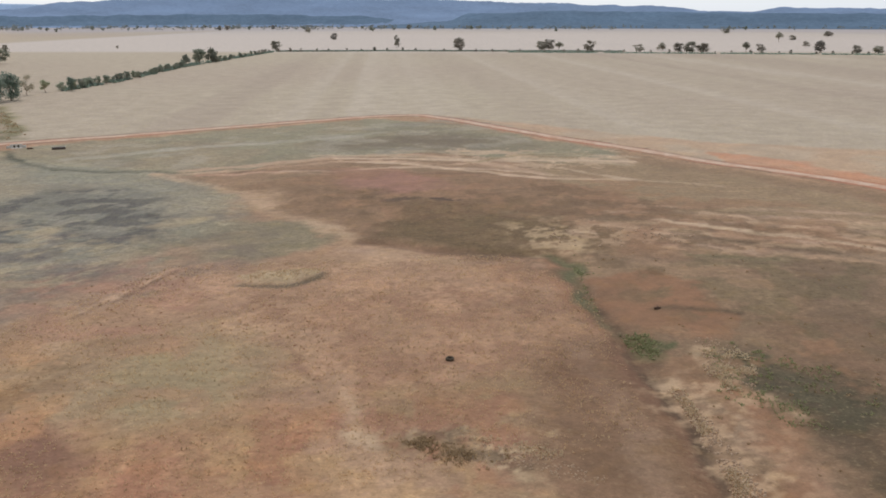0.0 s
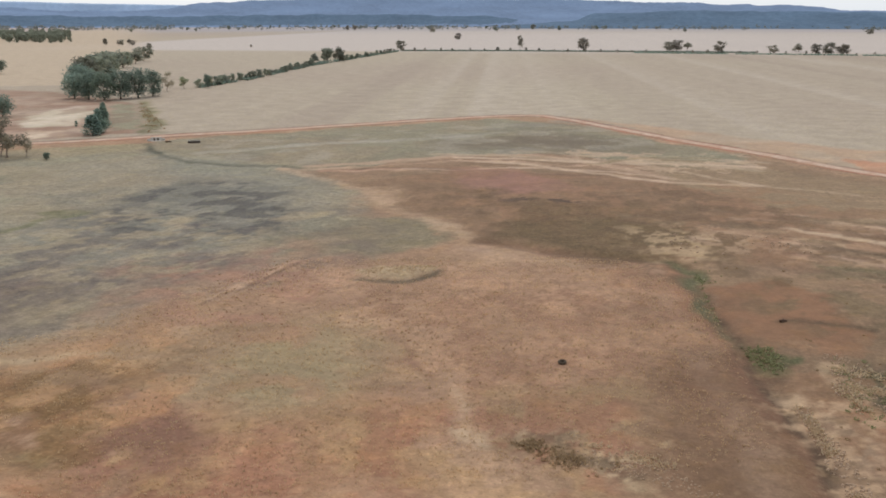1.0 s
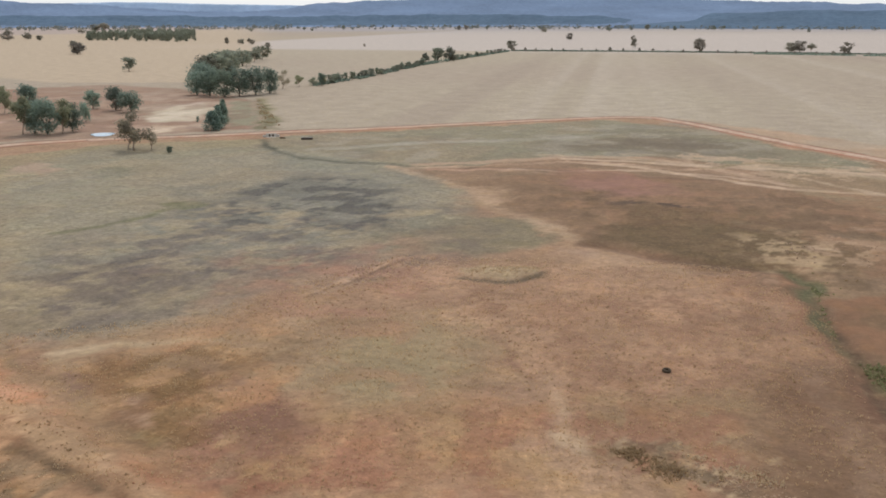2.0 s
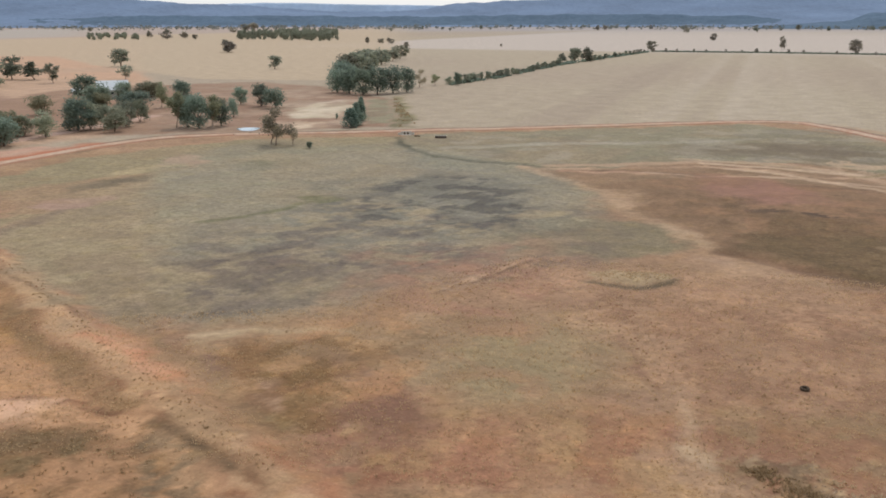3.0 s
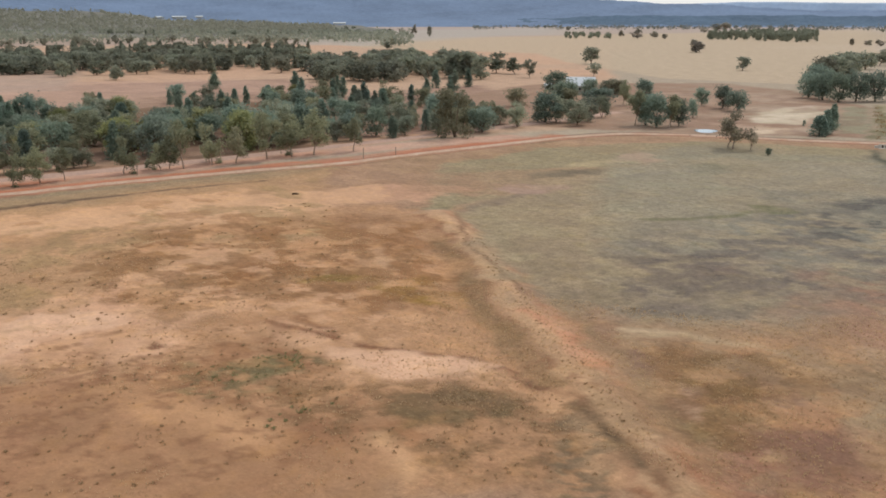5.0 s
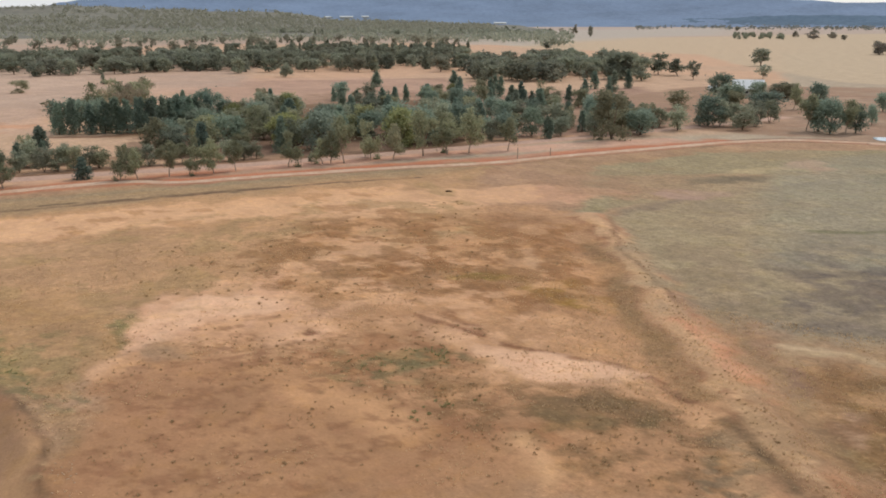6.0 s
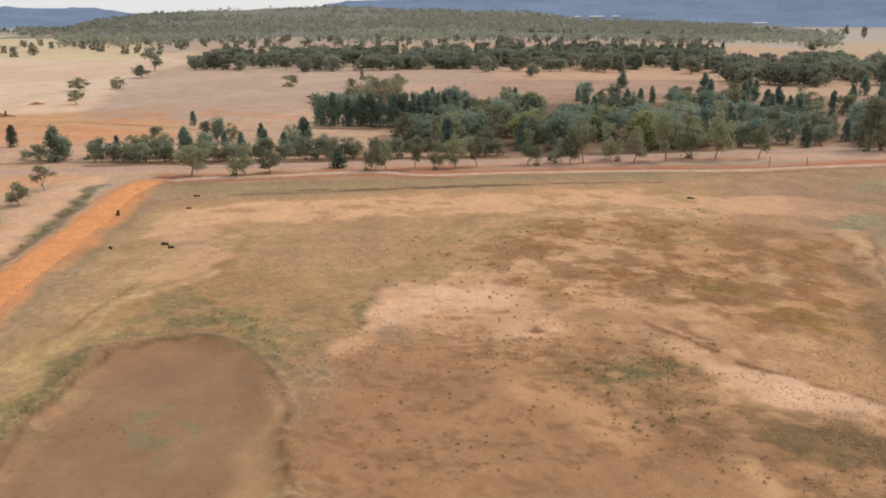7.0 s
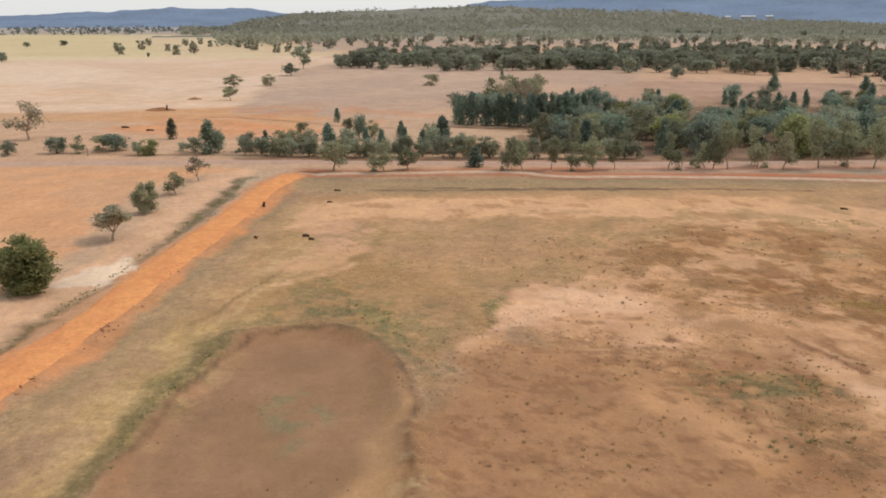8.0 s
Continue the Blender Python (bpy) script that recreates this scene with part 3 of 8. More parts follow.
area([(-51.3, 55.9), (-45.3, 60), (-42.7, 64.8), (-38.1, 58.3), (-41.4, 52.9), (-47.3, 52.4)], tone(134, 104, 72), 0.75, 5, 0.4, 0.6, 4, 143)
area([(-34.5, 59.3), (-31.9, 63.6), (-27.2, 56.8), (-23, 44.9), (-27.3, 43.8), (-29.7, 51.3)], tone(150, 108, 80), 0.92, 2.4, 0.3, 0.3, 6, 144)
area([(-40.4, 50.2), (-37, 53.1), (-33.5, 48.5), (-35.7, 46.2)], tone(136, 112, 72), 0.7, 4, 0.6, 0.6, 4, 145)
area([(-41.6, 56.2), (-34, 59.4), (-31, 54.7), (-35.5, 51.6)], tone(154, 119, 76), 0.92, 2.0, 0.5, 0.4, 4, 146)
area([(-28.1, 59.8), (-7.7, 61.1), (-8.9, 48.8), (-23.7, 44.7)], tone(175, 129, 92), 0.6, 5, 0.5, 0.3, 8, 147)
area([(-8.8, 62.9), (6.1, 69.1), (9.7, 62), (-2.1, 55.3)], tone(154, 125, 90), 0.55, 4, 0.6, 0.3, 6, 148)
stroke([(-8, 61.5), (-6.4, 58.1), (-4.4, 55.1)], 1.6, tone(194, 166, 132), 0.75, 0.9, 0.3, 0.2)
area([(-3.4, 56.7), (-1.1, 57.7), (2.5, 55.8), (5.3, 53.5), (2.8, 52.1), (-0.9, 54.4)], tone(105, 90, 70), 0.75, 1.5, 0.7, 0.5, 2.5, 149)
area([(1.7, 54.8), (6, 53), (8.2, 48.4), (4.4, 48.6)], tone(178, 152, 115), 0.5, 2, 0.7, 0.5, 3, 150)
stroke([(-38.4, 86.2), (-37.2, 91.8), (-35.8, 97.8), (-34.5, 103.1)], 2.0, tone(194, 160, 130), 0.65, 1.2, 0.3, 0.35)
area([(-24.6, 98.7), (-20.6, 101.9), (-14.6, 102.4), (-14.4, 99), (-19.4, 96.1), (-23.6, 96)], tone(180, 156, 122), 0.6, 1.8, 0.6, 0.4, 2.5)
# shadow under the mound's near edge, drawn as a darker stroke
stroke([(-23.8, 95.4), (-19.3, 95.3), (-14.2, 98.3)], 1.4, tone(113, 96, 72), 0.6, 0.8, 0.5)
area([(-28.2, 92.4), (-20.2, 93.4), (-13.7, 94), (-16.3, 87), (-23.2, 84.2)], tone(141, 109, 85), 0.5, 3, 0.4, 0.5, 4, 151)

# the pale bank beside the basin
stroke(BANK_LINE, 2.8, tone(138, 106, 80), 0.55, 2.4, 0.5, 0.6, 4, 81, 0.7, -4.6)
stroke(BANK_LINE, 5.2, tone(202, 160, 124), 0.85, 1.8, 0.4, 0.25, 4)
stroke(BANK_LINE, 1.2, tone(150, 100, 76), 0.5, 0.7, 0.3, 0.6, 4, 82, 0.5, -1.8)
stroke(BANK_LINE, 1.4, tone(190, 138, 100), 0.35, 0.9, 0.2, 0.6, 3, 87, 0.5, 3.2)

# sandy paddock on the left
area([(-132.7, 18.6), (-127.1, 41.1), (-119, 76.8), (-107.5, 77.9), (-70.2, 60.3), (-52, 51.5), (-33.1, 41.1), (-37.4, 32.5), (-56.8, 5.9)], tone(192, 146, 106), 0.85, 4, 0.35, 0.15, 14, 160)
area([(-162.6, -27.2), (-162.8, 87.2), (-147.9, 79.6), (-146.9, 22.7), (-150.4, -21.3)], tone(168, 140, 104), 0.8, 1.5, 0.5, 0.2, 12, 161)
area([(-146.6, 20.9), (-146.1, 38), (-139.2, 57.1), (-134.1, 86.6), (-121.9, 98.6), (-117.6, 82.8), (-126.1, 65.6), (-127.1, 41.1), (-132, 18.5)], SAND, 0.8, 3, 0.1, 0.25, 9, 162)
area([(-145.4, -20.6), (-148.1, 2.9), (-147.8, 42.7), (-144.7, 59.5), (-132.4, 47.5), (-130.5, 29.1), (-133.5, 11.7), (-132.9, -11.7)], tone(216, 162, 115), 0.75, 3, 0.1, 0.3, 9, 163)
area([(-137.6, 88.9), (-136.3, 110.3), (-125.2, 135.3), (-111, 123.3), (-113.3, 96.9), (-121.6, 85.6)], tone(168, 132, 102), 0.7, 4, 0.5, 0.35, 9, 164)
area([(-130.3, 33.6), (-122.3, 57.6), (-107, 75.3), (-81.9, 63.7), (-68.6, 55.7), (-71.3, 45.8), (-84.5, 40.7), (-98.7, 24.7)], tone(160, 116, 80), 0.75, 3, 0.5, 0.55, 7, 165)
area([(-92.3, 46.1), (-88.6, 52.8), (-83.2, 53.5), (-84.4, 49.5), (-88.8, 45.1)], tone(142, 120, 52), 0.8, 1.2, 0.8, 0.25, 3, 166)
area([(-84.2, 50.2), (-79.7, 54.5), (-70.4, 54.8), (-73, 51.3), (-78.9, 50)], tone(146, 114, 56), 0.65, 1.5, 0.7, 0.35, 3, 167)
area([(-91.7, 42), (-89.7, 46.3), (-84.8, 43.7), (-86.4, 40.9)], tone(206, 162, 124), 0.6, 1.5, 0.1)
area([(-89.7, 6.2), (-96.2, 12.6), (-94.8, 20.4), (-82.8, 27.7), (-76.2, 23.1), (-80.1, 16), (-84.8, 9.8), (-75.2, 2.4), (-78.4, 1.6)], PINK, 0.9, 2.0, 0.1, 0.55, 4, 168)
area([(-82, 21.2), (-83.7, 28), (-75.9, 26.5), (-75, 21.6)], PINK, 0.7, 2, 0.1, 0.2, 5, 169)
area([(-66.1, 37.6), (-62.7, 41.5), (-55.6, 43.5), (-46.6, 45), (-46.7, 42), (-53.4, 39.8), (-59.2, 36)], tone(214, 164, 121), 0.85, 1.8, 0.15, 0.3, 5, 170)
stroke([(-76.4, 38.6), (-66.5, 38.4), (-62.1, 41.1), (-55.6, 43.5), (-48.7, 44.6), (-43.3, 44)], 1.2, tone(143, 96, 65), 0.7, 0.7, 0.4, 0.3)
area([(-93.7, 43.2), (-89.1, 45.6), (-74.4, 44.8), (-72.5, 39.8), (-83.9, 40.2)], tone(206, 156, 113), 0.6, 2, 0.1, 0.4, 4, 171)
area([(-74.9, 3.4), (-77.4, 14.3), (-61.4, 25.5), (-52.3, 30.1), (-43.3, 26.8), (-52.2, -1.1), (-62.6, -1.6)], CLAY, 0.85, 5, 0.05, 0.1, 10, 172)
area([(-71.1, 15.1), (-71.6, 22.8), (-54.4, 23.6), (-54.1, 21.7), (-62.3, 18.9)], tone(198, 146, 100), 0.6, 2.5, 0.05, 0.3, 6, 173)
area([(-71.6, 22.8), (-70.9, 29.4), (-67.3, 33.6), (-63.5, 30.6), (-66.2, 24.2)], tone(152, 128, 82), 0.65, 2, 0.7, 0.45, 3, 174)
area([(-53.1, 34), (-51.5, 42.2), (-46, 38.5), (-47, 32.6)], tone(137, 102, 67), 0.75, 2, 0.6, 0.4, 4, 175)
area([(-49.1, 37.3), (-48.8, 39.6), (-45.8, 37.8), (-46.2, 35.8)], tone(119, 104, 69), 0.7, 1.2, 0.7)
area([(-51.5, 29.7), (-47.3, 31.9), (-42.4, 29.6), (-43.9, 24.8)], tone(206, 156, 110), 0.6, 2, 0.1, 0.3, 4, 176)
stroke([(-83.2, 62), (-65, 54.4), (-51.3, 48.1), (-39.6, 44.3)], 3.4, tone(142, 110, 80), 0.4, 2.6, 0.5, 0.6, 4)

# round the dry pond
area([(-59.3, -28.3), (-84.8, -26.6), (-125.3, -21.3), (-118.3, -12.1), (-103.8, -15), (-84.8, -18.4), (-78.2, -21.5), (-61.2, -23), (-49.6, -24.6), (-49.7, -28.3)], tone(194, 158, 108), 0.8, 3, 0.5, 0.25, 7, 180)
area([(-96.7, -26.1), (-101.4, -17.5), (-112, -5.4), (-101.2, 6.2), (-84.5, 5.2), (-72.4, -0.6), (-78.1, -4.5), (-83.8, -12.4), (-82.2, -19)], tone(178, 138, 92), 0.75, 3, 0.4, 0.3, 7, 181)
area([(-88.3, -10.5), (-91.3, -7.7), (-85.5, -4.2), (-78.1, -2.8), (-78.1, -5), (-82.1, -7.5)], tone(137, 124, 80), 0.7, 1.6, 0.8, 0.4, 2.5, 182)
area([(-87.3, 4.8), (-94.3, 7.8), (-86.3, 6.8)], tone(133, 118, 65), 0.7, 1.0, 0.7)
stroke([(-76.7, -22.2), (-71.3, -23.3), (-65.3, -23.9), (-59.3, -24), (-51.9, -23.7)],  2.6, tone(136, 124, 78), 0.6, 1.2, 0.8, 0.35, 3)
stroke(POND_LEFT, 2.0, tone(196, 152, 114), 0.5, 1.0, 0.2, 0.2, 5, 83, 0.4, 1.5)
area(spline(POND_AREA + POND_AREA[:1], 3.0), tone(164, 123, 91), 0.95, 1.0, 0.0, 0.1, 8, 183, wander=0.3)
area([(-66.3, -5.8), (-66.3, -3.4), (-59.1, -2.6), (-49.4, -1.7), (-42.4, -0.4), (-42.4, -5.9), (-55.6, -6.2)], tone(186, 146, 106), 0.8, 2.0, 0.0, wander=0.4)
area([(-63.6, -16), (-67.5, -13.1), (-63.6, -11.9), (-61.6, -14.7)], tone(152, 138, 104), 0.6, 1.5, 0.5, 0.5, 2.5, 184)
# shading of the pond's low rim, put into the ground colour
stroke(POND_RIM, 1.1, tone(128, 94, 68), 0.4, 0.9, 0.4, 0.3, 3, wander=0.3)
stroke(POND_RIM, 1.6, tone(150, 118, 84), 0.6, 1.0, 0.8, 0.4, 2, 84, 0.4, 1.8)
stroke(ORANGE_LINE, 8.6, tone(216, 146, 96), 0.8, 2.2, 0.1, 0.35, 5, 86, 0.6)
# verge of the orange track and the fence-side growth
stroke([(-55.9, -35.4), (-60.8, -33.7), (-62.7, -32), (-67.7, -31.3), (-78.3, -30.8), (-99.1, -30), (-123.6, -28.5), (-146.4, -26.6)],  1.5, tone(150, 134, 102), 0.7, 1.6, 0.6, 0.3)
stroke([(-68.7, -42.4), (-76.9, -41.6), (-87.1, -40.6), (-101.6, -39.8), (-129.2, -38.5), (-165.7, -36.6)],  2.8, tone(104, 90, 62), 0.85, 1.1, 0.8, 0.3, 3)
stroke([(-70.2, -45.7), (-82.4, -44.3), (-99.2, -42.3), (-117, -42.2), (-144.1, -42.7), (-172.1, -40.2)],  6.5, tone(224, 178, 142), 0.9, 2.0, 0.1, 0.2, 8)
area([(-96.9, -44.1), (-102.8, -43.7), (-109.5, -41.1), (-104, -37.8), (-94.7, -39.9)], tone(236, 208, 180), 0.85, 1.2, 0.0)
stroke([(-152.9, -13.4), (-153.3, 3), (-153.6, 23.7), (-154, 44.5), (-151.7, 66.3)], 0.9, tone(112, 84, 64), 0.8, 0.5, 0.5, 0.3, wander=0.25)
stroke([(-183.1, -93.5), (-184.3, -57.6), (-184.8, -21), (-182.9, 15.8), (-182.6, 52.3), (-184.5, 98.3), (-185.7, 127.9)], 9.0, tone(204, 160, 128), 0.85, 2.5, 0.05, 0.2, 10)
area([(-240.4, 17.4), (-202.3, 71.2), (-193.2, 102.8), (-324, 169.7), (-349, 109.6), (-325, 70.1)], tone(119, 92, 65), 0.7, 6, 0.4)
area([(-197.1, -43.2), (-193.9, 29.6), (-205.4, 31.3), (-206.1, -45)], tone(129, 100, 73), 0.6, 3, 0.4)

# ruts and scalds on the far pasture, dark brown ground under the windbreak and roadside trees
stroke([(-272.7, -69.7), (-266.2, -50.7), (-251.4, -28.2), (-243.3, -11.3)], 3.0, tone(150, 104, 78), 0.6, 1.5, 0.2, 0.5, 8)
stroke([(-413, -126), (-444, -106.5), (-428, -69.4)], 4.0, tone(186, 146, 116), 0.6, 2.0, 0.2, 0.5, 8)
area([(-248, -96), (-266.3, -61.2), (-238.4, -33), (-222.3, -51.4), (-229.2, -80)], tone(222, 150, 100), 0.6, 4, 0.1, 0.5, 10, 190)
stroke([(-245.7, 4.8), (-243, 20.7), (-250.8, 47.8)], 4.0, tone(112, 82, 62), 0.8, 1.5, 0.1, 0.2, 8)
stroke([(-195.7, -79), (-195.4, -48)], 3.0, tone(150, 112, 82), 0.7, 1.2, 0.3, 0.4, 6)
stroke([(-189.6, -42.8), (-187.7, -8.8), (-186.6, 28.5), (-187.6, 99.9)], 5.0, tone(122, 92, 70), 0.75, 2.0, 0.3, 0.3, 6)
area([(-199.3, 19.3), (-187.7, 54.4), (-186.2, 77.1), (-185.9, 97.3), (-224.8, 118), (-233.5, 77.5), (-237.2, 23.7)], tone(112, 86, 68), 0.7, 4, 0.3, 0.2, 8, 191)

def flecks(pts, colour, amount, lump, level, seed, grass=None, soft=3.0, crisp=0.14):
    """Ragged scraps of another cover strewn over a stretch of ground."""
    p = np.array(pts)
    lo, hi = p.min(0) - 8, p.max(0) + 8
    pick = np.nonzero((GX > lo[0]) & (GX < hi[0]) & (GY > lo[1]) & (GY < hi[1]))[0]
    x, y = GX[pick], GY[pick]
    v = smooth(-soft, soft, area_distance(WX[pick], WY[pick], pts))
    v = v * smooth(level, level + crisp, fbm(x, y, lump, seed, 5)) * amount
    paint(v, colour, grass, pick)


# warm sandy flat between the orange track and the pasture
area([(-125.3, -28.9), (-148.8, -23), (-154.7, 83.1), (-103.2, 56.8), (-103.4, 30.6), (-101.1, 13.2), (-92.1, 8.2), (-96.5, 0.6), (-109.2, -9.8), (-101.3, -16.1), (-84.8, -21.9), (-84.8, -25.5)], tone(190, 148, 107), 0.8, 5, 0.35, 0.2, 10, 301)
area([(-136.3, -22.1), (-145.3, -12.8), (-146, 22.5), (-144.6, 61.5), (-135.6, 56), (-129.2, 41.2), (-130.2, 20.2), (-131.2, -1), (-129.7, -15)], tone(224, 174, 130), 0.9, 3, 0.05, 0.25, 8, 302)
area([(-139.5, -25), (-146, -9.4), (-145.3, 13.1), (-140.7, 36.6), (-138.8, 62.3), (-135, 84.3), (-121.6, 75.1), (-120.5, 59.1), (-121, 42.2), (-129, 35.4), (-130.8, 11.6), (-130, -7.1), (-125, -22.8)], tone(222, 174, 132), 0.85, 3, 0.05, 0.3, 8, 303)
area([(-113.1, -21), (-116.1, -13.5), (-126.9, -8.6), (-118.9, -3.9), (-107.3, -10.9), (-97.7, -18.6)], tone(216, 168, 126), 0.7, 3, 0.1, 0.4, 6, 304)
area([(-125.3, -19.6), (-130.9, -13.4), (-121.6, -7.5), (-110.6, -9.9), (-112.1, -16.1)], tone(212, 164, 130), 0.7, 3, 0.05, 0.4, 5, 305)
flecks([(-125.3, -25.5), (-147.9, 79.6), (-100.7, 55.5), (-92.1, 8.2), (-103.8, -12.2), (-84.8, -21.9)], tone(164, 134, 92), 0.55, 5, 0.12, 306, 0.6)
flecks([(-146.3, -20.7), (-144.6, 61.5), (-128.4, 46.2), (-129, -14.9)], tone(176, 130, 88), 0.6, 4, 0.2, 307, 0.5)
flecks([(-124.2, 30.3), (-118, 53.6), (-102.3, 75.2), (-68.9, 55.2), (-71.3, 45.8), (-83.4, 38.7), (-97.3, 23.1)], tone(152, 106, 64), 0.65, 6, -0.08, 308, 0.5)
flecks([(-124.2, 30.3), (-118, 53.6), (-102.3, 75.2), (-68.9, 55.2), (-71.3, 45.8), (-83.4, 38.7), (-97.3, 23.1)], tone(206, 160, 118), 0.5, 5, 0.12, 309, 0.2)
area([(-92.9, 46.8), (-89.4, 52.5), (-83.6, 53.8), (-82.1, 52), (-86, 47.4), (-88.4, 44.9)], tone(146, 122, 48), 0.75, 2.0, 0.8, 0.4, 3, 310)
area([(-82.5, 52.2), (-77.3, 56), (-70.2, 55.1), (-70, 52.2), (-76.6, 51.5)], tone(152, 116, 52), 0.7, 2.0, 0.7, 0.5, 3, 311)
# bare pink scalds
area([(-84.5, 5.5), (-94.3, 7.1), (-99.2, 12.9), (-101.5, 16.7), (-99.1, 23.5), (-93.1, 19.9), (-90.5, 15), (-84.4, 19.4), (-77.9, 15.8), (-83.1, 11)], tone(222, 172, 134), 0.9, 2.2, 0.0, 0.45, 5, 312)
area([(-84.4, 24.1), (-83.3, 30.3), (-77.2, 26.6), (-78.1, 23.1)], tone(216, 168, 128), 0.75, 2.2, 0.0, 0.4, 4, 313)
area([(-71, 2.2), (-77.3, 3.2), (-82, 7.7), (-78, 7.1), (-72.3, 4)], tone(208, 158, 116), 0.7, 2.0, 0.1, 0.4, 4, 314)
area([(-86.9, 6), (-94.4, 11.1), (-95.9, 20.7), (-105.8, 27.4), (-100.1, 27.4), (-90.2, 20.7), (-85.3, 11.1), (-81.6, 6.1)], tone(222, 172, 134), 0.7, 2.0, 0.0, 0.5, 4, 315)
area([(-78.6, 35.8), (-74.9, 38.5), (-68, 39.7), (-62, 41), (-57.2, 44.3), (-53.6, 42.4), (-53.6, 38.8), (-58.3, 36.8), (-64, 35), (-70.5, 35.8)], tone(222, 174, 134), 0.9, 2.4, 0.05, 0.25, 5, 316)
area([(-52, 43), (-47.8, 45), (-40.7, 43.6), (-35, 41), (-36.4, 39.7), (-43.1, 41.2), (-48.5, 41.3)], tone(214, 166, 122), 0.75, 1.8, 0.1, 0.3, 4, 317)
flecks([(-74.6, 4.4), (-82, 21.2), (-76.6, 38), (-57.3, 34.4), (-52.8, 41.5), (-42.5, 31.9), (-52.2, -1.1)], tone(150, 100, 66), 0.5, 4, 0.16, 318, 0.1)
flecks([(-74.6, 4.4), (-90.6, 19.5), (-83.6, 41.4), (-63.8, 38.1), (-58.9, 29.5), (-68.9, 17.7)], tone(214, 164, 120), 0.5, 5, 0.14, 319, 0.1)
area([(-52.1, 32.8), (-52.5, 38.6), (-48.1, 39.2), (-45.2, 37.5), (-45.8, 34.1), (-48, 31.7)], tone(140, 114, 72), 0.7, 2.5, 0.6, 0.6, 3, 320)
flecks([(-60.8, 31), (-50.3, 43.4), (-39.7, 39.8), (-35.3, 35.5), (-43.9, 23.6)], tone(126, 98, 68), 0.6, 2.2, 0.18, 321, 0.6)
flecks([(-51.1, 55), (-43.7, 67.6), (-34.8, 75.1), (-28, 61.9), (-38.5, 54.1), (-44.7, 51.1)], tone(142, 106, 72), 0.65, 4, 0.02, 322, 0.5)
flecks([(-63.2, -25.9), (-87.5, -21.4), (-101.3, -14.7), (-92.2, 0.6), (-78, 1.6), (-78.1, -3.9), (-84.7, -12.5), (-81.4, -20), (-59.3, -21.9)], tone(138, 122, 82), 0.6, 2.6, 0.06, 323, 0.8)
flecks([(-53.4, -30.1), (-84.8, -26.6), (-125.3, -21.3), (-115.2, -16.5), (-81.4, -21.1), (-51.2, -24.1)], tone(204, 170, 124), 0.5, 3, 0.08, 324, 0.5)

stroke([(-58.4, -31.7), (-66.5, -30.9), (-81.5, -29.1), (-106, -26.9), (-140.7, -23.8)], 4.2, tone(182, 148, 108), 0.75, 2.0, 0.5, 0.3, 4, 325)
area([(-735, -504), (-731, -99), (-558, 46.9), (-364, 11.8), (-326, -44.8), (-305, -73.8), (-286.7, -125.5), (-287.3, -200.3)], tone(234, 204, 178), 0.65, 20, 0.2, 0.4, 30, 326)
area([(-1745, -1188), (-1739, -522), (-949, -103.7), (-731, -80.1), (-621, -426)], tone(220, 200, 160), 0.65, 20, 0.2, 0.3, 40, 327)
area([(-92.8, 156.6), (-50.8, 156.6), (-32.7, 132.8), (-18, 118.2), (-27.4, 103.7), (-37.3, 92.2), (-48.5, 78)], tone(128, 114, 98), 0.45, 10, 0.5, 0.3, 9, 328)
area([(15.7, 72.4), (19.4, 65.1), (18.5, 48.2), (6, 48.2), (8.9, 63)], tone(126, 94, 70), 0.5, 8, 0.4, 0.3, 6, 329)
area([(33.4, 84.6), (46.3, 84.6), (28.1, 48.2), (22.1, 48.2), (24.6, 59.1)], tone(126, 96, 72), 0.45, 8, 0.4, 0.3, 6, 364)

# left edge of the pond: painted rim shading together with its green growth
stroke(POND_LEFT, 1.6, tone(116, 100, 66), 0.7, 1.2, 0.8, 0.35, 3, 365, 0.4, -0.8)
# the bank: pale crown, worn red edge and the dark grass at its foot
stroke(BANK_LINE, 3.0, tone(208, 166, 126), 0.5, 1.4, 0.2, 0.5, 3, 368, 0.5, -0.4)
stroke(BANK_LINE, 0.8, tone(138, 92, 66), 0.6, 0.7, 0.3, 0.8, 2, 369, 0.5, -2.2)
stroke(BANK_LINE, 1.2, tone(176, 118, 84), 0.6, 0.8, 0.3, 0.6, 2, 370, 0.4, 2.2)
stroke(BANK_LINE, 1.6, tone(138, 116, 84), 0.5, 1.0, 0.6, 0.5, 3, 371, 0.4, 4.4)

stroke([(-182.6, 23), (-179.6, 41.9), (-176.9, 58.1), (-176.2, 92.2), (-172.8, 128.7), (-171.8, 146.5)], 9.0, tone(212, 166, 140), 0.75, 3.0, 0.1, 0.3, 7, 376)
area([(-473, 51.2), (-431, 175), (-368, 194.1), (-303, 179.7), (-303, 101.3), (-318, 33.2)], tone(196, 158, 134), 0.6, 10, 0.2, 0.4, 14, 377)
area([(-553, -88.6), (-526, 88.7), (-406, 84.4), (-342, 1.7), (-251.1, 5.2), (-289.9, -48.1)], tone(206, 170, 146), 0.5, 12, 0.2, 0.3, 20, 378)
flecks([(-144.2, 203.7), (-217.8, 318), (-183.4, 327), (-125.1, 222)], tone(206, 180, 154), 0.4, 9, 0.05, 379, 0.0, 4.0, 0.3)
flecks([(-165.9, 180.3), (-264.8, 291), (-217.8, 318), (-137.7, 199.4)], tone(196, 164, 138), 0.4, 10, 0.08, 380, 0.0, 4.0, 0.3)
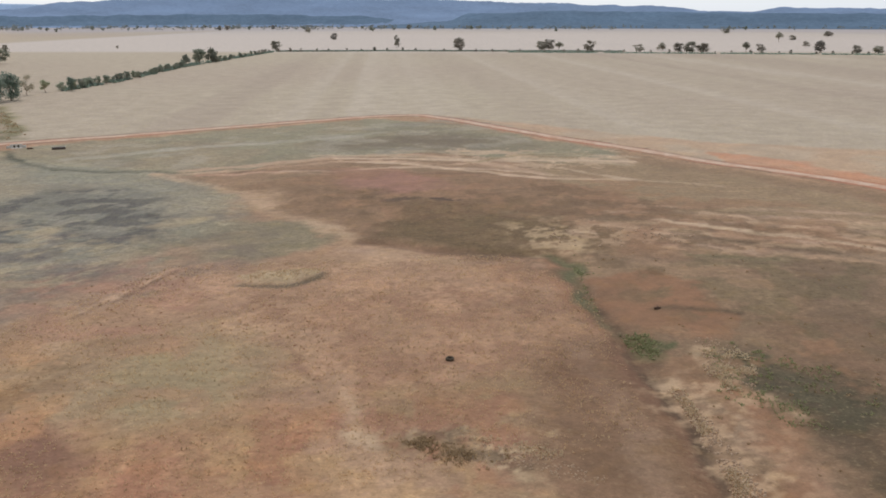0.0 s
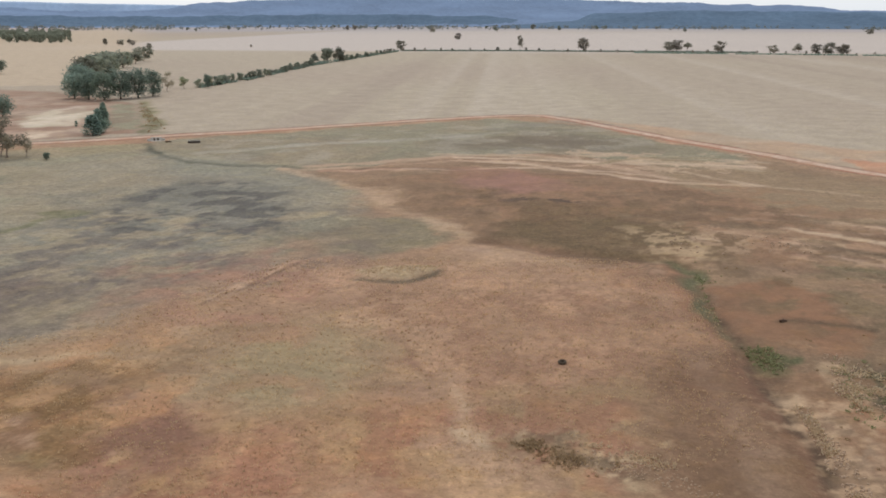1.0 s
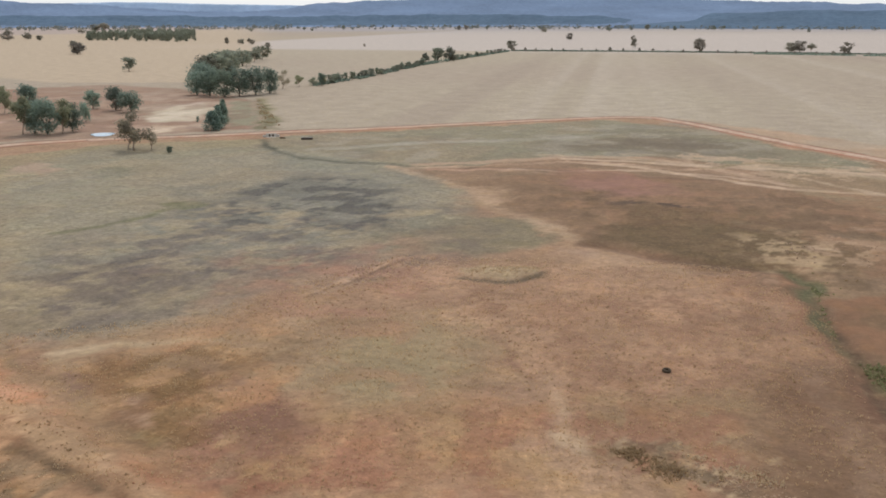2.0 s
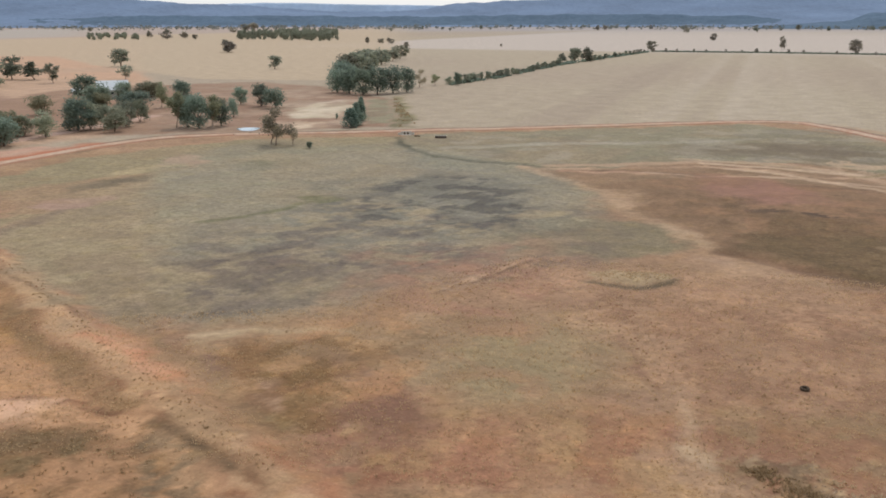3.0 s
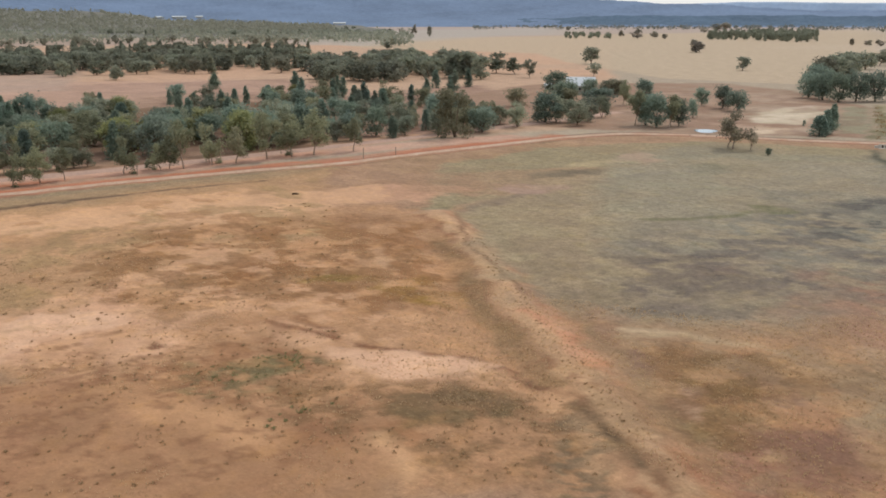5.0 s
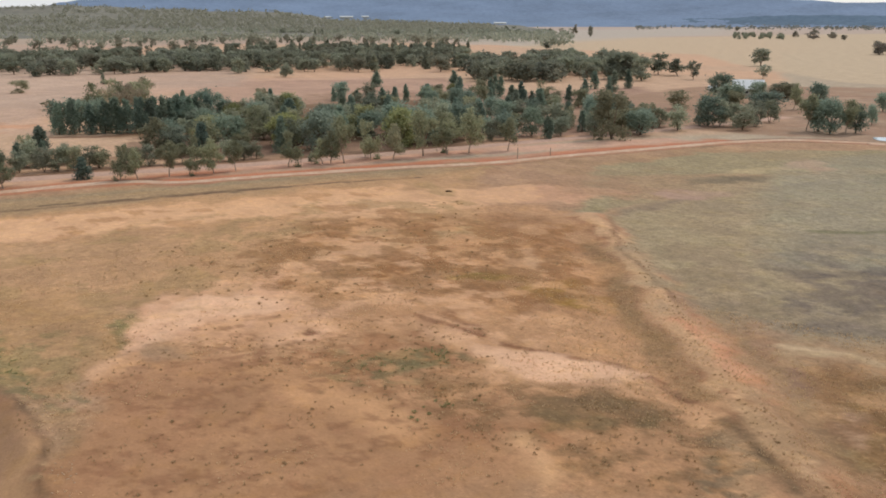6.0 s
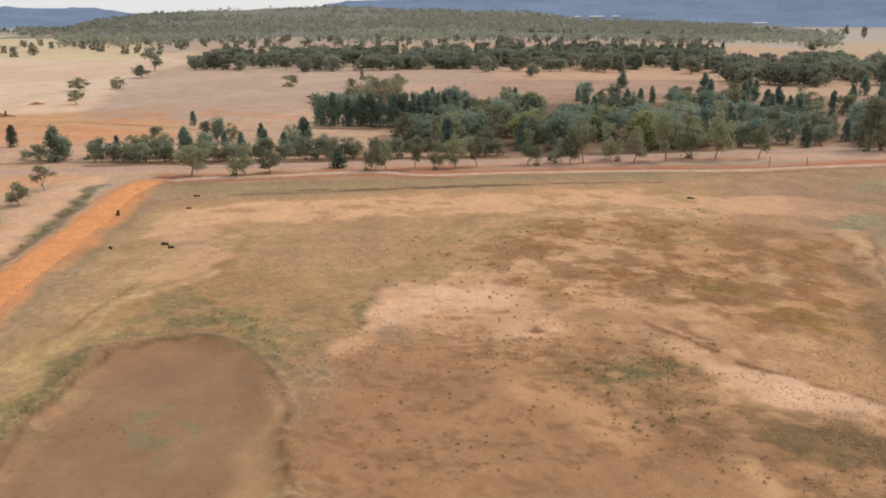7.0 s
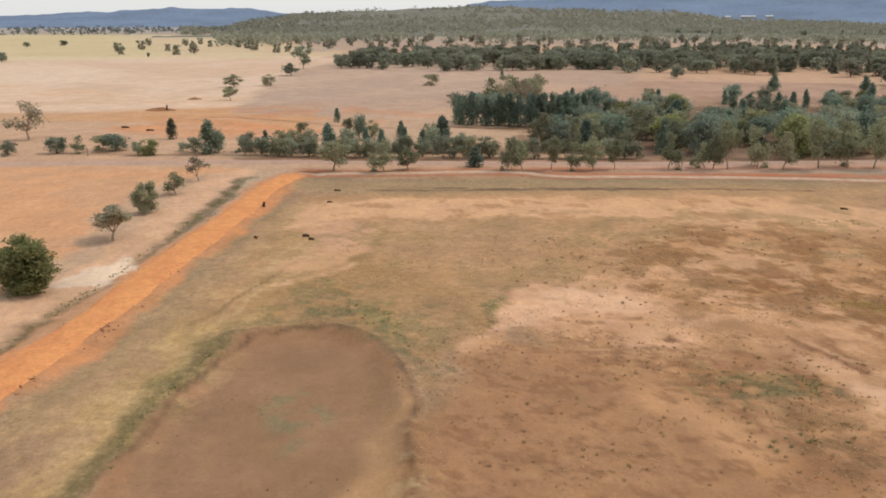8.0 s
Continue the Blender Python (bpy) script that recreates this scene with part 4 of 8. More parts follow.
flecks([(-165.9, 180.3), (-264.8, 291), (-174.3, 330), (-115.8, 217.8)], tone(142, 108, 88), 0.4, 9, 0.1, 381, 0.1)

area([(-85, -51.5), (-92.7, -49.3), (-115.5, -51.8), (-151.7, -52.9), (-175.5, -41), (-178.6, -67.7), (-177.5, -102.5)], tone(222, 162, 116), 0.7, 4, 0.1, 0.25, 8, 386)
area([(-103.3, 80.3), (-126.7, 123.5), (-119, 159.5), (-91.3, 184.2), (-72.8, 148.4), (-80.2, 108.7), (-64.5, 68), (-72.7, 64.2)], tone(166, 142, 108), 0.55, 8, 0.6, 0.3, 8, 387)

# basin: grey scraps, pale dead stalks and a faded edge
flecks(BASIN, tone(126, 112, 96), 0.3, 8, 0.0, 330, 0.5)
flecks(BASIN, tone(172, 154, 122), 0.36, 2.6, 0.12, 331, 0.6)
flecks([(-91.9, 97.5), (-79.1, 120.4), (-40.9, 122.4), (-15.4, 115), (-25.5, 97.9), (-42.6, 86.1), (-53.4, 69.6), (-62, 64)], tone(122, 106, 92), 0.45, 9, 0.0, 332, 0.5, crisp=0.4)
flecks([(-91.9, 97.5), (-79.1, 120.4), (-40.9, 122.4), (-15.4, 115), (-25.5, 97.9), (-42.6, 86.1), (-53.4, 69.6), (-62, 64)], tone(166, 144, 114), 0.4, 3, 0.14, 333, 0.5)
flecks([(-72.6, 75.8), (-69, 91.4), (-50.2, 105.5), (-32, 110.5), (-26.9, 92.7), (-45.7, 81), (-52.5, 66.6), (-59.8, 61.6)], tone(158, 124, 98), 0.6, 8, 0.05, 334, 0.4, 8.0, 0.5)
flecks([(-129.4, 139.4), (-104.4, 146.2), (-85.6, 136.1), (-80.3, 115.8), (-94.4, 100.3)], tone(160, 154, 116), 0.5, 6, 0.0, 335, 0.7)
flecks([(-96.9, 138.8), (-58.8, 155.4), (-46.2, 141.5), (-41.7, 122.2), (-59.4, 115.4), (-79.1, 120.4)], tone(90, 83, 75), 0.6, 7, -0.15, 336, 0.5, crisp=0.35)
area([(-60.6, 123.7), (-58.5, 126.9), (-54.9, 121), (-56.8, 118.9)], tone(166, 150, 120), 0.5, 2.5, 0.5, 0.6, 2)
area([(-44.1, 126.5), (-40.1, 131.9), (-36.3, 130.3), (-39.1, 125.3)], tone(186, 168, 134), 0.7, 1.5, 0.5, 0.3, 3)
flecks([(-98.9, 200.8), (-60.1, 230.4), (8.6, 273), (29.6, 221.2), (7, 203.1), (-35.1, 184.1), (-69.4, 170)], tone(176, 162, 140), 0.4, 9, 0.0, 337, 0.5, crisp=0.3)
flecks([(-98.9, 200.8), (-60.1, 230.4), (8.6, 273), (29.6, 221.2), (7, 203.1), (-35.1, 184.1), (-69.4, 170)], tone(130, 118, 100), 0.35, 10, 0.1, 338, 0.5, crisp=0.3)
flecks([(-104.3, 78.3), (-127.4, 152.5), (-111.2, 176), (-84.4, 155.5), (-89, 122.2), (-85.4, 102), (-78.2, 71.1)], tone(176, 154, 118), 0.5, 6, 0.08, 339, 0.6)
stroke([(-106.8, 83.5), (-113.1, 101.1), (-113, 118.3), (-114.4, 133.2), (-110.3, 143.3)], 2.4, tone(122, 104, 92), 0.6, 1.6, 0.4, 0.5, 6, 340)

stroke([(-82.7, 188.7), (-59.9, 207), (-33.2, 219.7), (-17, 233.4)], 4.0, tone(178, 166, 146), 0.6, 2.5, 0.4, 0.5, 7, 382)
stroke([(-11.6, 197.2), (6.9, 198.8), (24.2, 194.7), (41.8, 190.1)], 3.0, tone(190, 164, 134), 0.6, 2.0, 0.4, 0.5, 6, 383)
flecks([(-25.6, 206.2), (-11.1, 233.8), (9.1, 232.4), (13.8, 216.9), (-5.5, 202.3)], tone(122, 106, 86), 0.6, 8, -0.05, 384, 0.4)
flecks([(-5.6, 204.1), (43.9, 200.9), (38.3, 172.7), (11.6, 174.5)], tone(200, 168, 136), 0.6, 4, 0.06, 385, 0.3)
# pale washed streaks and the dark hollow beyond the track
flecks([(10.4, 132.8), (67.5, 126.9), (55.9, 103.7), (34.8, 109.1), (16.5, 112)], tone(192, 158, 124), 0.55, 2.6, 0.14, 341, 0.2)
flecks([(-30.8, 175.1), (24.3, 168.5), (70.4, 132.8), (58.5, 109.1), (16.1, 109.1), (-11.6, 118.2)], tone(154, 116, 86), 0.5, 7, 0.02, 342, 0.3)
flecks([(-22.3, 182.3), (22.7, 156.6), (63.1, 118.2), (46.3, 84.6), (20.2, 92.2), (-11.6, 118.2)], tone(108, 86, 62), 0.5, 5, 0.16, 343, 0.5)
stroke([(-23.2, 187.4), (-8.5, 186.6), (6.6, 185.5), (23.1, 185), (40.4, 183)], 2.4, tone(206, 176, 146), 0.8, 1.2, 0.2, 0.35, 6, 344)
stroke([(-32.8, 171.9), (-21.1, 171.6), (-10.1, 175.3), (6.3, 175), (21.3, 168.1)], 1.8, tone(204, 172, 142), 0.7, 1.0, 0.2, 0.4, 6, 345)
stroke([(-42.4, 172.1), (-25.8, 172.4), (-9.8, 170), (11.3, 168.9)], 1.4, tone(112, 86, 66), 0.6, 0.9, 0.2, 0.4, 6, 346)
stroke([(34.2, 127.3), (43, 122.6), (53.1, 116.9), (59.7, 111.4)], 1.8, tone(206, 176, 142), 0.8, 1.0, 0.2, 0.35, 5, 347)
stroke([(32.7, 118.2), (40.7, 115.6), (48.4, 111.4), (56.9, 105.8)], 1.4, tone(104, 84, 62), 0.6, 1.0, 0.4, 0.5, 5, 348)
stroke([(-7.7, 120.2), (1.3, 115), (8.8, 110.8), (15.9, 107.4)], 3.0, tone(106, 84, 58), 0.7, 1.4, 0.5, 0.25, 5, 349)
area([(-35.7, 150.2), (-29.8, 153.8), (-27.2, 142.3), (-32.4, 139.6)], tone(188, 156, 122), 0.35, 4, 0.4, 0.6, 3, 350)
area([(-23.6, 173.8), (-9.7, 173.8), (-2.6, 163.5), (-4.4, 150.2), (-15.1, 156.6)], tone(160, 116, 92), 0.6, 4, 0.1, 0.3, 6, 351)
flecks([(7.7, 118.2), (21.1, 116.6), (21.4, 109.1), (13, 107.7)], tone(192, 160, 122), 0.6, 1.8, 0.12, 352, 0.2)
blot(-7, 144.7, 3.2, 2.0, 10, tone(78, 62, 52), 0.85, None, 0.35)
blot(1.1, 144.2, 2.6, 1.6, 5, tone(80, 64, 52), 0.85, None, 0.35)
# the weedy ditch, the dark growth beyond it and pale rubble
stroke([(14.9, 108.5), (16.3, 102.7), (16.3, 91.2), (16.1, 82.5), (17.6, 78), (19.9, 74)], 1.9, tone(98, 98, 66), 0.7, 1.6, 0.9, 0.5, 2.5, 353)
area([(27, 77.3), (28.8, 74.8), (29.6, 67.4), (32.1, 64.2), (33.5, 59.1), (31.2, 54.3), (28.4, 58.9), (26.2, 64.6), (25.7, 71.7)], tone(88, 78, 58), 0.8, 4.0, 0.7, 0.5, 3, 354)
flecks([(23.4, 84.6), (46.3, 84.6), (28.7, 49.4), (20, 49.4), (19.4, 65.1)], tone(150, 112, 82), 0.6, 4, 0.05, 355, 0.3)
stroke([(22.2, 87.1), (26.1, 87.9), (30.9, 86)], 1.0, tone(96, 80, 58), 0.7, 0.8, 0.5, 0.3, 3, 357)
flecks([(-54.7, 62.9), (-44.5, 68.8), (-37.1, 70.8), (-29.8, 57.2), (-35.7, 53.5), (-42.3, 48.8)], tone(190, 146, 100), 0.5, 3.5, 0.06, 358, 0.5)
flecks([(-53.9, 59), (-42.9, 66.1), (-34.5, 65.6), (-28.1, 53.6), (-36.4, 46), (-45.4, 48.9)], tone(128, 92, 62), 0.6, 3.0, 0.1, 359, 0.4)
flecks([(-41.2, 80.3), (-11.4, 96.9), (12.6, 99), (14.4, 81.7), (6, 66.9), (-7.7, 61.1), (-27.2, 60.1)], tone(188, 146, 112), 0.5, 4, 0.08, 360, 0.5)
flecks([(-41.2, 80.3), (-11.4, 96.9), (12.6, 99), (14.4, 81.7), (6, 66.9), (-7.7, 61.1), (-27.2, 60.1)], tone(146, 108, 82), 0.5, 3, 0.14, 361, 0.5)
flecks([(-36.6, 53.2), (-7.7, 61.1), (5.8, 62.8), (5.2, 51.4), (-29.4, 42)], tone(186, 148, 104), 0.5, 3, 0.08, 362, 0.5)
flecks([(-36.6, 53.2), (-7.7, 61.1), (5.8, 62.8), (5.2, 51.4), (-29.4, 42)], tone(156, 104, 80), 0.5, 4, 0.08, 363, 0.4)
stroke([(19.4, 71.7), (19.3, 63), (19.3, 55.6), (19.2, 49.2)], 1.4, tone(94, 76, 58), 0.7, 1.0, 0.5, 0.35, 3, 388)
area([(28, 72.4), (34, 60), (28.7, 49.4), (27.2, 52.4), (26.9, 60.5)], tone(94, 80, 60), 0.6, 4, 0.5, 0.5, 4, 389)
area([(46.8, 115), (58.5, 109.1), (40.2, 72.4), (36.6, 78), (39.4, 92.2)], tone(118, 96, 74), 0.6, 6, 0.4, 0.4, 5, 390)
area([(-101.8, 79.1), (-126.7, 123.5), (-119, 159.5), (-91.3, 184.2), (-74, 150.8), (-81.4, 110.3), (-68.8, 77.4), (-63.5, 62.7), (-72.7, 64.2)], tone(164, 142, 110), 0.5, 10, 0.6, 0.4, 7, 391)
area([(-91.7, 71.3), (-80.4, 96.1), (-54, 86), (-56.8, 67.7), (-67, 59)], tone(152, 131, 103), 0.5, 8, 0.6, 0.4, 6, 392)
area([(-97.1, 33.1), (-71.5, 46), (-45.7, 39.6), (-31.8, 36.4), (-57.1, 17.6)], tone(160, 116, 80), 0.35, 12, None, 0.5, 6, 393)
area([(-10.1, 125), (5.4, 134.2), (18.5, 122.6), (15.2, 109.5), (4.8, 110.4), (-4.6, 114.2)], tone(112, 92, 63), 0.6, 6, 0.5, 0.4, 6, 394)
# the faded olive flat among the red grass
area([(-31.2, 70.8), (-25.3, 75.3), (-19.4, 74.7), (-15.2, 68.2), (-16.7, 60.7), (-23, 59.4), (-28.6, 63.3)], tone(162, 142, 106), 0.7, 9, 0.4, 0.15, 8, 372)
area([(-38.2, 79.6), (-21.1, 82.9), (-13.5, 72.4), (-15.2, 57.3), (-26.1, 56.4), (-33.8, 65.1)], tone(160, 138, 104), 0.5, 16, 0.5, 0.3, 6, 373)
flecks([(-49.3, 70), (-40, 77.6), (-33.8, 70.4), (-38.7, 61.6)], tone(130, 98, 68), 0.6, 5, 0.0, 374, 0.5)
stroke([(-53.5, 60.6), (-50, 65), (-45.3, 68.2), (-40.9, 69.6)], 1.2, tone(190, 164, 128), 0.6, 0.8, 0.3, 0.5, 3, 375)

# the bank once more: worn crown, olive grass and painted edge shadow along its foot, and the broken dark lip
stroke([(-94.9, 67.7), (-78.4, 60.1), (-65.4, 53.9), (-54.7, 48.9), (-49.3, 46.7)], 2.6, tone(142, 112, 76), 0.6, 1.2, 0.6, 0.4, 3, 500, 0.4)
stroke([(-107.1, 77.0), (-88.2, 68.1), (-72.0, 60.6), (-60.3, 54.5), (-50.4, 49.3), (-42.8, 46.1), (-36.6, 43.8), (-31.5, 41.8)], 2.0, tone(202, 162, 122), 0.6, 0.9, 0.3, 0.45, 3, 501, 0.4)
stroke([(-65.5, 58.3), (-57.7, 55.9), (-50.1, 51.9)], 1.6, tone(208, 146, 110), 0.6, 0.9, 0.2, 0.4, 2.5, 502, 0.4)
stroke([(-106.3, 80.9), (-97.4, 73.8), (-87.9, 68.5), (-77.3, 64.9), (-68.9, 61.3)], 1.0, tone(134, 100, 74), 0.7, 0.6, 0.4, 0.3, 4, 503, 0.3)
area([(-67.9, 36.2), (-66.8, 39.6), (-62.7, 41.5), (-58.9, 43.9), (-54.8, 44.3), (-55.2, 40.6), (-59.2, 37.9), (-63.5, 35.3)], tone(224, 178, 142), 0.75, 1.8, 0.05, 0.45, 3, 504, wander=0.6)
area([(-76.9, 33.7), (-75.6, 36.9), (-69.0, 37.8), (-68.3, 35.0), (-72.2, 33.3)], tone(222, 176, 138), 0.4, 2.0, 0.05, 0.5, 3, 505, wander=0.6)
stroke([(-55.3, 43.7), (-51.2, 44.2), (-46.8, 44.1), (-42.7, 43.2), (-38.3, 41.8), (-34.4, 40.4)], 1.8, tone(214, 166, 124), 0.75, 1.0, 0.2, 0.4, 2, 506, 0.4)
stroke([(-76.1, 37.1), (-72.4, 38.4), (-67.7, 39.6), (-64.0, 41.1), (-60.6, 43.2), (-56.7, 44.5), (-52.5, 45.3), (-48.6, 45.7), (-45.3, 45.7), (-40.2, 44.3), (-35.8, 43.1), (-31.6, 41.7)], 0.8, tone(120, 80, 56), 0.7, 0.5, 0.4, 0.5, 2, 507, 0.35)
flecks([(-55.0, 47.4), (-47.9, 46.7), (-31.7, 41.8), (-31.8, 44.1), (-46.4, 48.8), (-54.8, 50.0)], tone(140, 92, 64), 0.6, 2.0, 0.0, 508, 0.4, 1.0)
area([(-54.7, 34.5), (-54.2, 38.1), (-50.5, 37.7), (-47.7, 34.0), (-49.5, 32.4)], tone(126, 100, 70), 0.75, 3.0, 0.6, 0.45, 2, 509)
area([(-48.9, 37.3), (-49.0, 39.4), (-46.8, 39.0), (-45.3, 36.9), (-46.3, 35.9)], tone(110, 96, 66), 0.75, 2.0, 0.7, 0.3, 2, 510)
stroke([(-68.7, 22.5), (-67.9, 25.8), (-67.6, 27.8), (-65.6, 29.6)], 1.4, tone(116, 100, 66), 0.75, 0.8, 0.7, 0.5, 2, 511)
stroke([(-92.2, 11.8), (-90.6, 14.6), (-89.2, 17.0)], 2.0, tone(134, 118, 62), 0.7, 1.2, 0.7, 0.5, 2.5, 512)
stroke([(-97.3, 13.8), (-91.9, 19.9), (-88.6, 26.6), (-84.5, 33.9), (-80.0, 38.4)], 0.8, tone(138, 104, 66), 0.6, 0.6, 0.5, 0.5, 4, 513)
stroke([(-96.1, 58.2), (-87.8, 55.6), (-81.3, 52.3)], 1.6, tone(214, 170, 130), 0.6, 1.0, 0.1, 0.3, 3, 514)
# dusty tan clay flat between the scald and the bank
area([(-74.9, 3.4), (-77.4, 14.3), (-61.4, 25.5), (-52.3, 30.1), (-41, 26.8), (-36, 20), (-40, 2), (-52.2, -1.1), (-62.6, -1.6)], tone(182, 138, 100), 0.55, 6, 0.05, 0.2, 8, 592)
area([(-62, -0.5), (-70, 2), (-76, 8), (-70, 14), (-60, 10), (-52, 4)], tone(172, 126, 92), 0.35, 6, 0.05, 0.3, 6, 593)
# weedy brown ground at the near end of the bank
area([(-59.5, 26.0), (-53.8, 29.2), (-47.2, 31.1), (-43.7, 29.0), (-52.5, 22.5)], tone(160, 114, 80), 0.7, 4.0, 0.1, 0.2, 4, 594)
flecks([(-64.1, 28.3), (-61.7, 36.6), (-51.1, 44.5), (-38.4, 41.7), (-31.5, 38.3), (-52.7, 22.5)], tone(126, 96, 64), 0.6, 2.0, 0.06, 595, 0.5, 2.0, 0.14)
flecks([(-57.0, 36.1), (-50.0, 40.0), (-46.1, 39.3), (-43.8, 34.7), (-50.2, 31.9)], tone(112, 94, 62), 0.7, 2.2, -0.05, 596, 0.6, 1.5, 0.16)
flecks([(-44.3, 43.0), (-39.6, 43.0), (-31.3, 39.3), (-33.8, 36.6), (-41.1, 38.6)], tone(112, 98, 76), 0.65, 1.2, 0.0, 597, 0.6, 1.0, 0.12)
stroke([(-77.1, 34.8), (-72.2, 37.1), (-68.0, 39.5), (-62.8, 41.8), (-58.6, 44.6), (-53.4, 46.0)], 0.8, tone(128, 84, 58), 0.7, 0.6, 0.4, 0.5, 2, 598, 0.4)
# cream-coloured loading ground in the yard, bare edges of the basin
area([(-161.9, 237.7), (-166.3, 258.0), (-158.7, 263.9), (-146.8, 245.2), (-147.8, 235.0), (-152.8, 227.4)], tone(222, 202, 174), 0.7, 1.5, 0.0, 0.7, 6, 600, wander=0.5)
area([(-142.9, 213.0), (-139.9, 219.3), (-135.0, 208.6), (-136.7, 204.4)], tone(222, 196, 166), 0.8, 1.2, 0.0, 0.2, 6, 601, wander=0.5)
stroke([(-175.7, 267.4), (-171.5, 277.1), (-172.1, 285.8)], 3.0, tone(214, 188, 166), 0.6, 2.0, 0.0, 0.4, 6, 602)
area([(-126.0, 115.5), (-127.5, 123.5), (-123.6, 131.9), (-119.0, 127.7), (-119.8, 118.6), (-121.2, 112.3)], tone(118, 104, 84), 0.7, 3.0, 0.6, 0.4, 5, 603)
area([(-120.0, 100.5), (-118.6, 106.6), (-114.5, 113.2), (-110.6, 110.6), (-111.5, 103.6), (-115.3, 98.7)], tone(180, 146, 126), 0.65, 3.0, 0.2, 0.4, 5, 604)
area([(-132.4, 126.8), (-133.3, 137.4), (-132.0, 154.1), (-125.2, 151.8), (-127.0, 135.6), (-127.5, 124.9)], tone(186, 164, 124), 0.65, 3.0, 0.5, 0.4, 5, 605)
area([(-114.5, 145.1), (-114.2, 153.7), (-107.7, 155.2), (-104.2, 146.9), (-108.3, 141.8)], tone(124, 114, 82), 0.65, 3.0, 0.7, 0.3, 5, 606)
area([(-69.3, 85.0), (-67.4, 93.6), (-59.1, 96.3), (-56.6, 92.2), (-62.4, 85.4)], tone(118, 102, 92), 0.6, 4.0, 0.5, 0.5, 5, 607)
flecks([(-92.2, 70.1), (-108.9, 85.7), (-101.8, 97.8), (-83.1, 98.4), (-65.7, 75.2), (-67.6, 62.9), (-75.6, 61.1)], tone(168, 150, 116), 0.5, 7.0, -0.05, 608, 0.6, 5.0, 0.3)
flecks([(-87.6, 96.2), (-68.3, 109.9), (-46.9, 108.6), (-43.8, 91.2), (-60.4, 70.8), (-67.6, 62.9)], tone(128, 112, 96), 0.5, 6.0, 0.05, 609, 0.5, 5.0, 0.22)
flecks([(-55.3, 97.5), (-35.7, 110.6), (-25.1, 95.3), (-25.4, 76.2), (-38.7, 75.2)], tone(170, 124, 100), 0.5, 5.0, 0.0, 610, 0.4, 5.0, 0.3)
# greyer pasture between the woods and the slope
area([(-832.5, -131.4), (-1335.3, -208.5), (-1739.6, 229.7), (-1911.9, 920.1), (-1034.3, 538.8), (-1084.1, 212.5), (-886.5, -42.9)], tone(180, 156, 140), 0.65, 20, 0.2, 0.3, 30, 611)
area([(-950.0, 472.6), (-1895.5, 971.3), (-2411.1, 2364.8), (-1286.0, 1263.6), (-1195.0, 926.0), (-884.5, 532.8)], tone(186, 174, 160), 0.8, 20, 0.2, 0.2, 40, 612)
area([(-281.0, -67.7), (-472.1, -83.9), (-637.6, -74.3), (-599.4, 149.2), (-402.4, 89.3), (-412.3, 31.3), (-307.3, 7.3), (-272.5, -17.9)], tone(184, 156, 136), 0.7, 12, 0.2, 0.35, 20, 613)
flecks([(-280.0, -88.6), (-292.8, -70.5), (-316.0, -43.8), (-279.7, 6.5), (-249.9, -19.7), (-251.3, -79.9)], tone(204, 146, 106), 0.6, 9, -0.05, 614, 0.1, 6.0, 0.3)
# worn lip of the step and the stones below it
stroke([(17.1, 87.3), (17.1, 78.8), (17.7, 72.3), (18.7, 66.2), (19.0, 60.0), (19.1, 54.6), (19.2, 49.7)], 0.8, tone(92, 72, 54), 0.75, 0.6, 0.5, 0.3, 2.5, 615, 0.3)
stroke([(19.8, 68.3), (20.2, 63.0), (20.4, 57.3), (20.4, 51.7)], 1.5, tone(200, 168, 132), 0.65, 0.9, 0.2, 0.7, 1.2, 616, 0.5)
stroke([(23.8, 76.5), (24.4, 72.3), (25.4, 66.2), (26.2, 61.0)], 1.6, tone(194, 162, 126), 0.6, 1.0, 0.2, 0.8, 1.4, 617, 0.6)
# grey-green cast of the swamp grass, dull ends of the bank and the damp apron
area([(-134.3, 144.9), (-79.2, 83.3), (-60.5, 91.0), (-47.1, 106.3), (-34.8, 120.1), (-44.7, 162.4), (-91.3, 188.2), (-133.1, 180.8)], tone(146, 142, 124), 0.38, 10, 0.6, 0.35, 14, 618)
area([(-56.8, 58.2), (-48.2, 55.5), (-36.3, 47.7), (-29.0, 43.3), (-40.7, 40.1)], tone(158, 128, 94), 0.5, 4, 0.4, 0.3, 4, 619)
stroke([(-45.0, 44.9), (-41.7, 44.4), (-37.9, 43.2), (-34.8, 42.0)], 0.9, tone(96, 76, 54), 0.8, 0.6, 0.5, 0.3, 2, 620, 0.3)
area([(11.8, 90.8), (16.4, 85.3), (18.4, 73.6), (16.1, 61.9), (10.8, 64.1), (9.4, 76.2)], tone(128, 94, 70), 0.5, 10, 0.4, 0.2, 5, 621)
area([(-64.9, 20.6), (-61.8, 25.7), (-53.9, 25.2), (-55.0, 21.1)], tone(202, 156, 114), 0.55, 4, 0.05, 0.3, 4, 622)
# bare path, dark growth below the step and the dull clay stain on the flat
area([(28.4, 69.2), (32.6, 72.3), (34.4, 67.4), (34.5, 61.0), (29.1, 50.2), (28.6, 55.6), (28.1, 62.5)], tone(94, 78, 58), 0.6, 5, 0.6, 0.4, 3, 623)
stroke([(24.3, 67.4), (24.6, 60.0), (24.3, 53.9), (23.8, 49.4)], 2.4, tone(158, 116, 86), 0.65, 1.6, 0.1, 0.3, 3, 624)
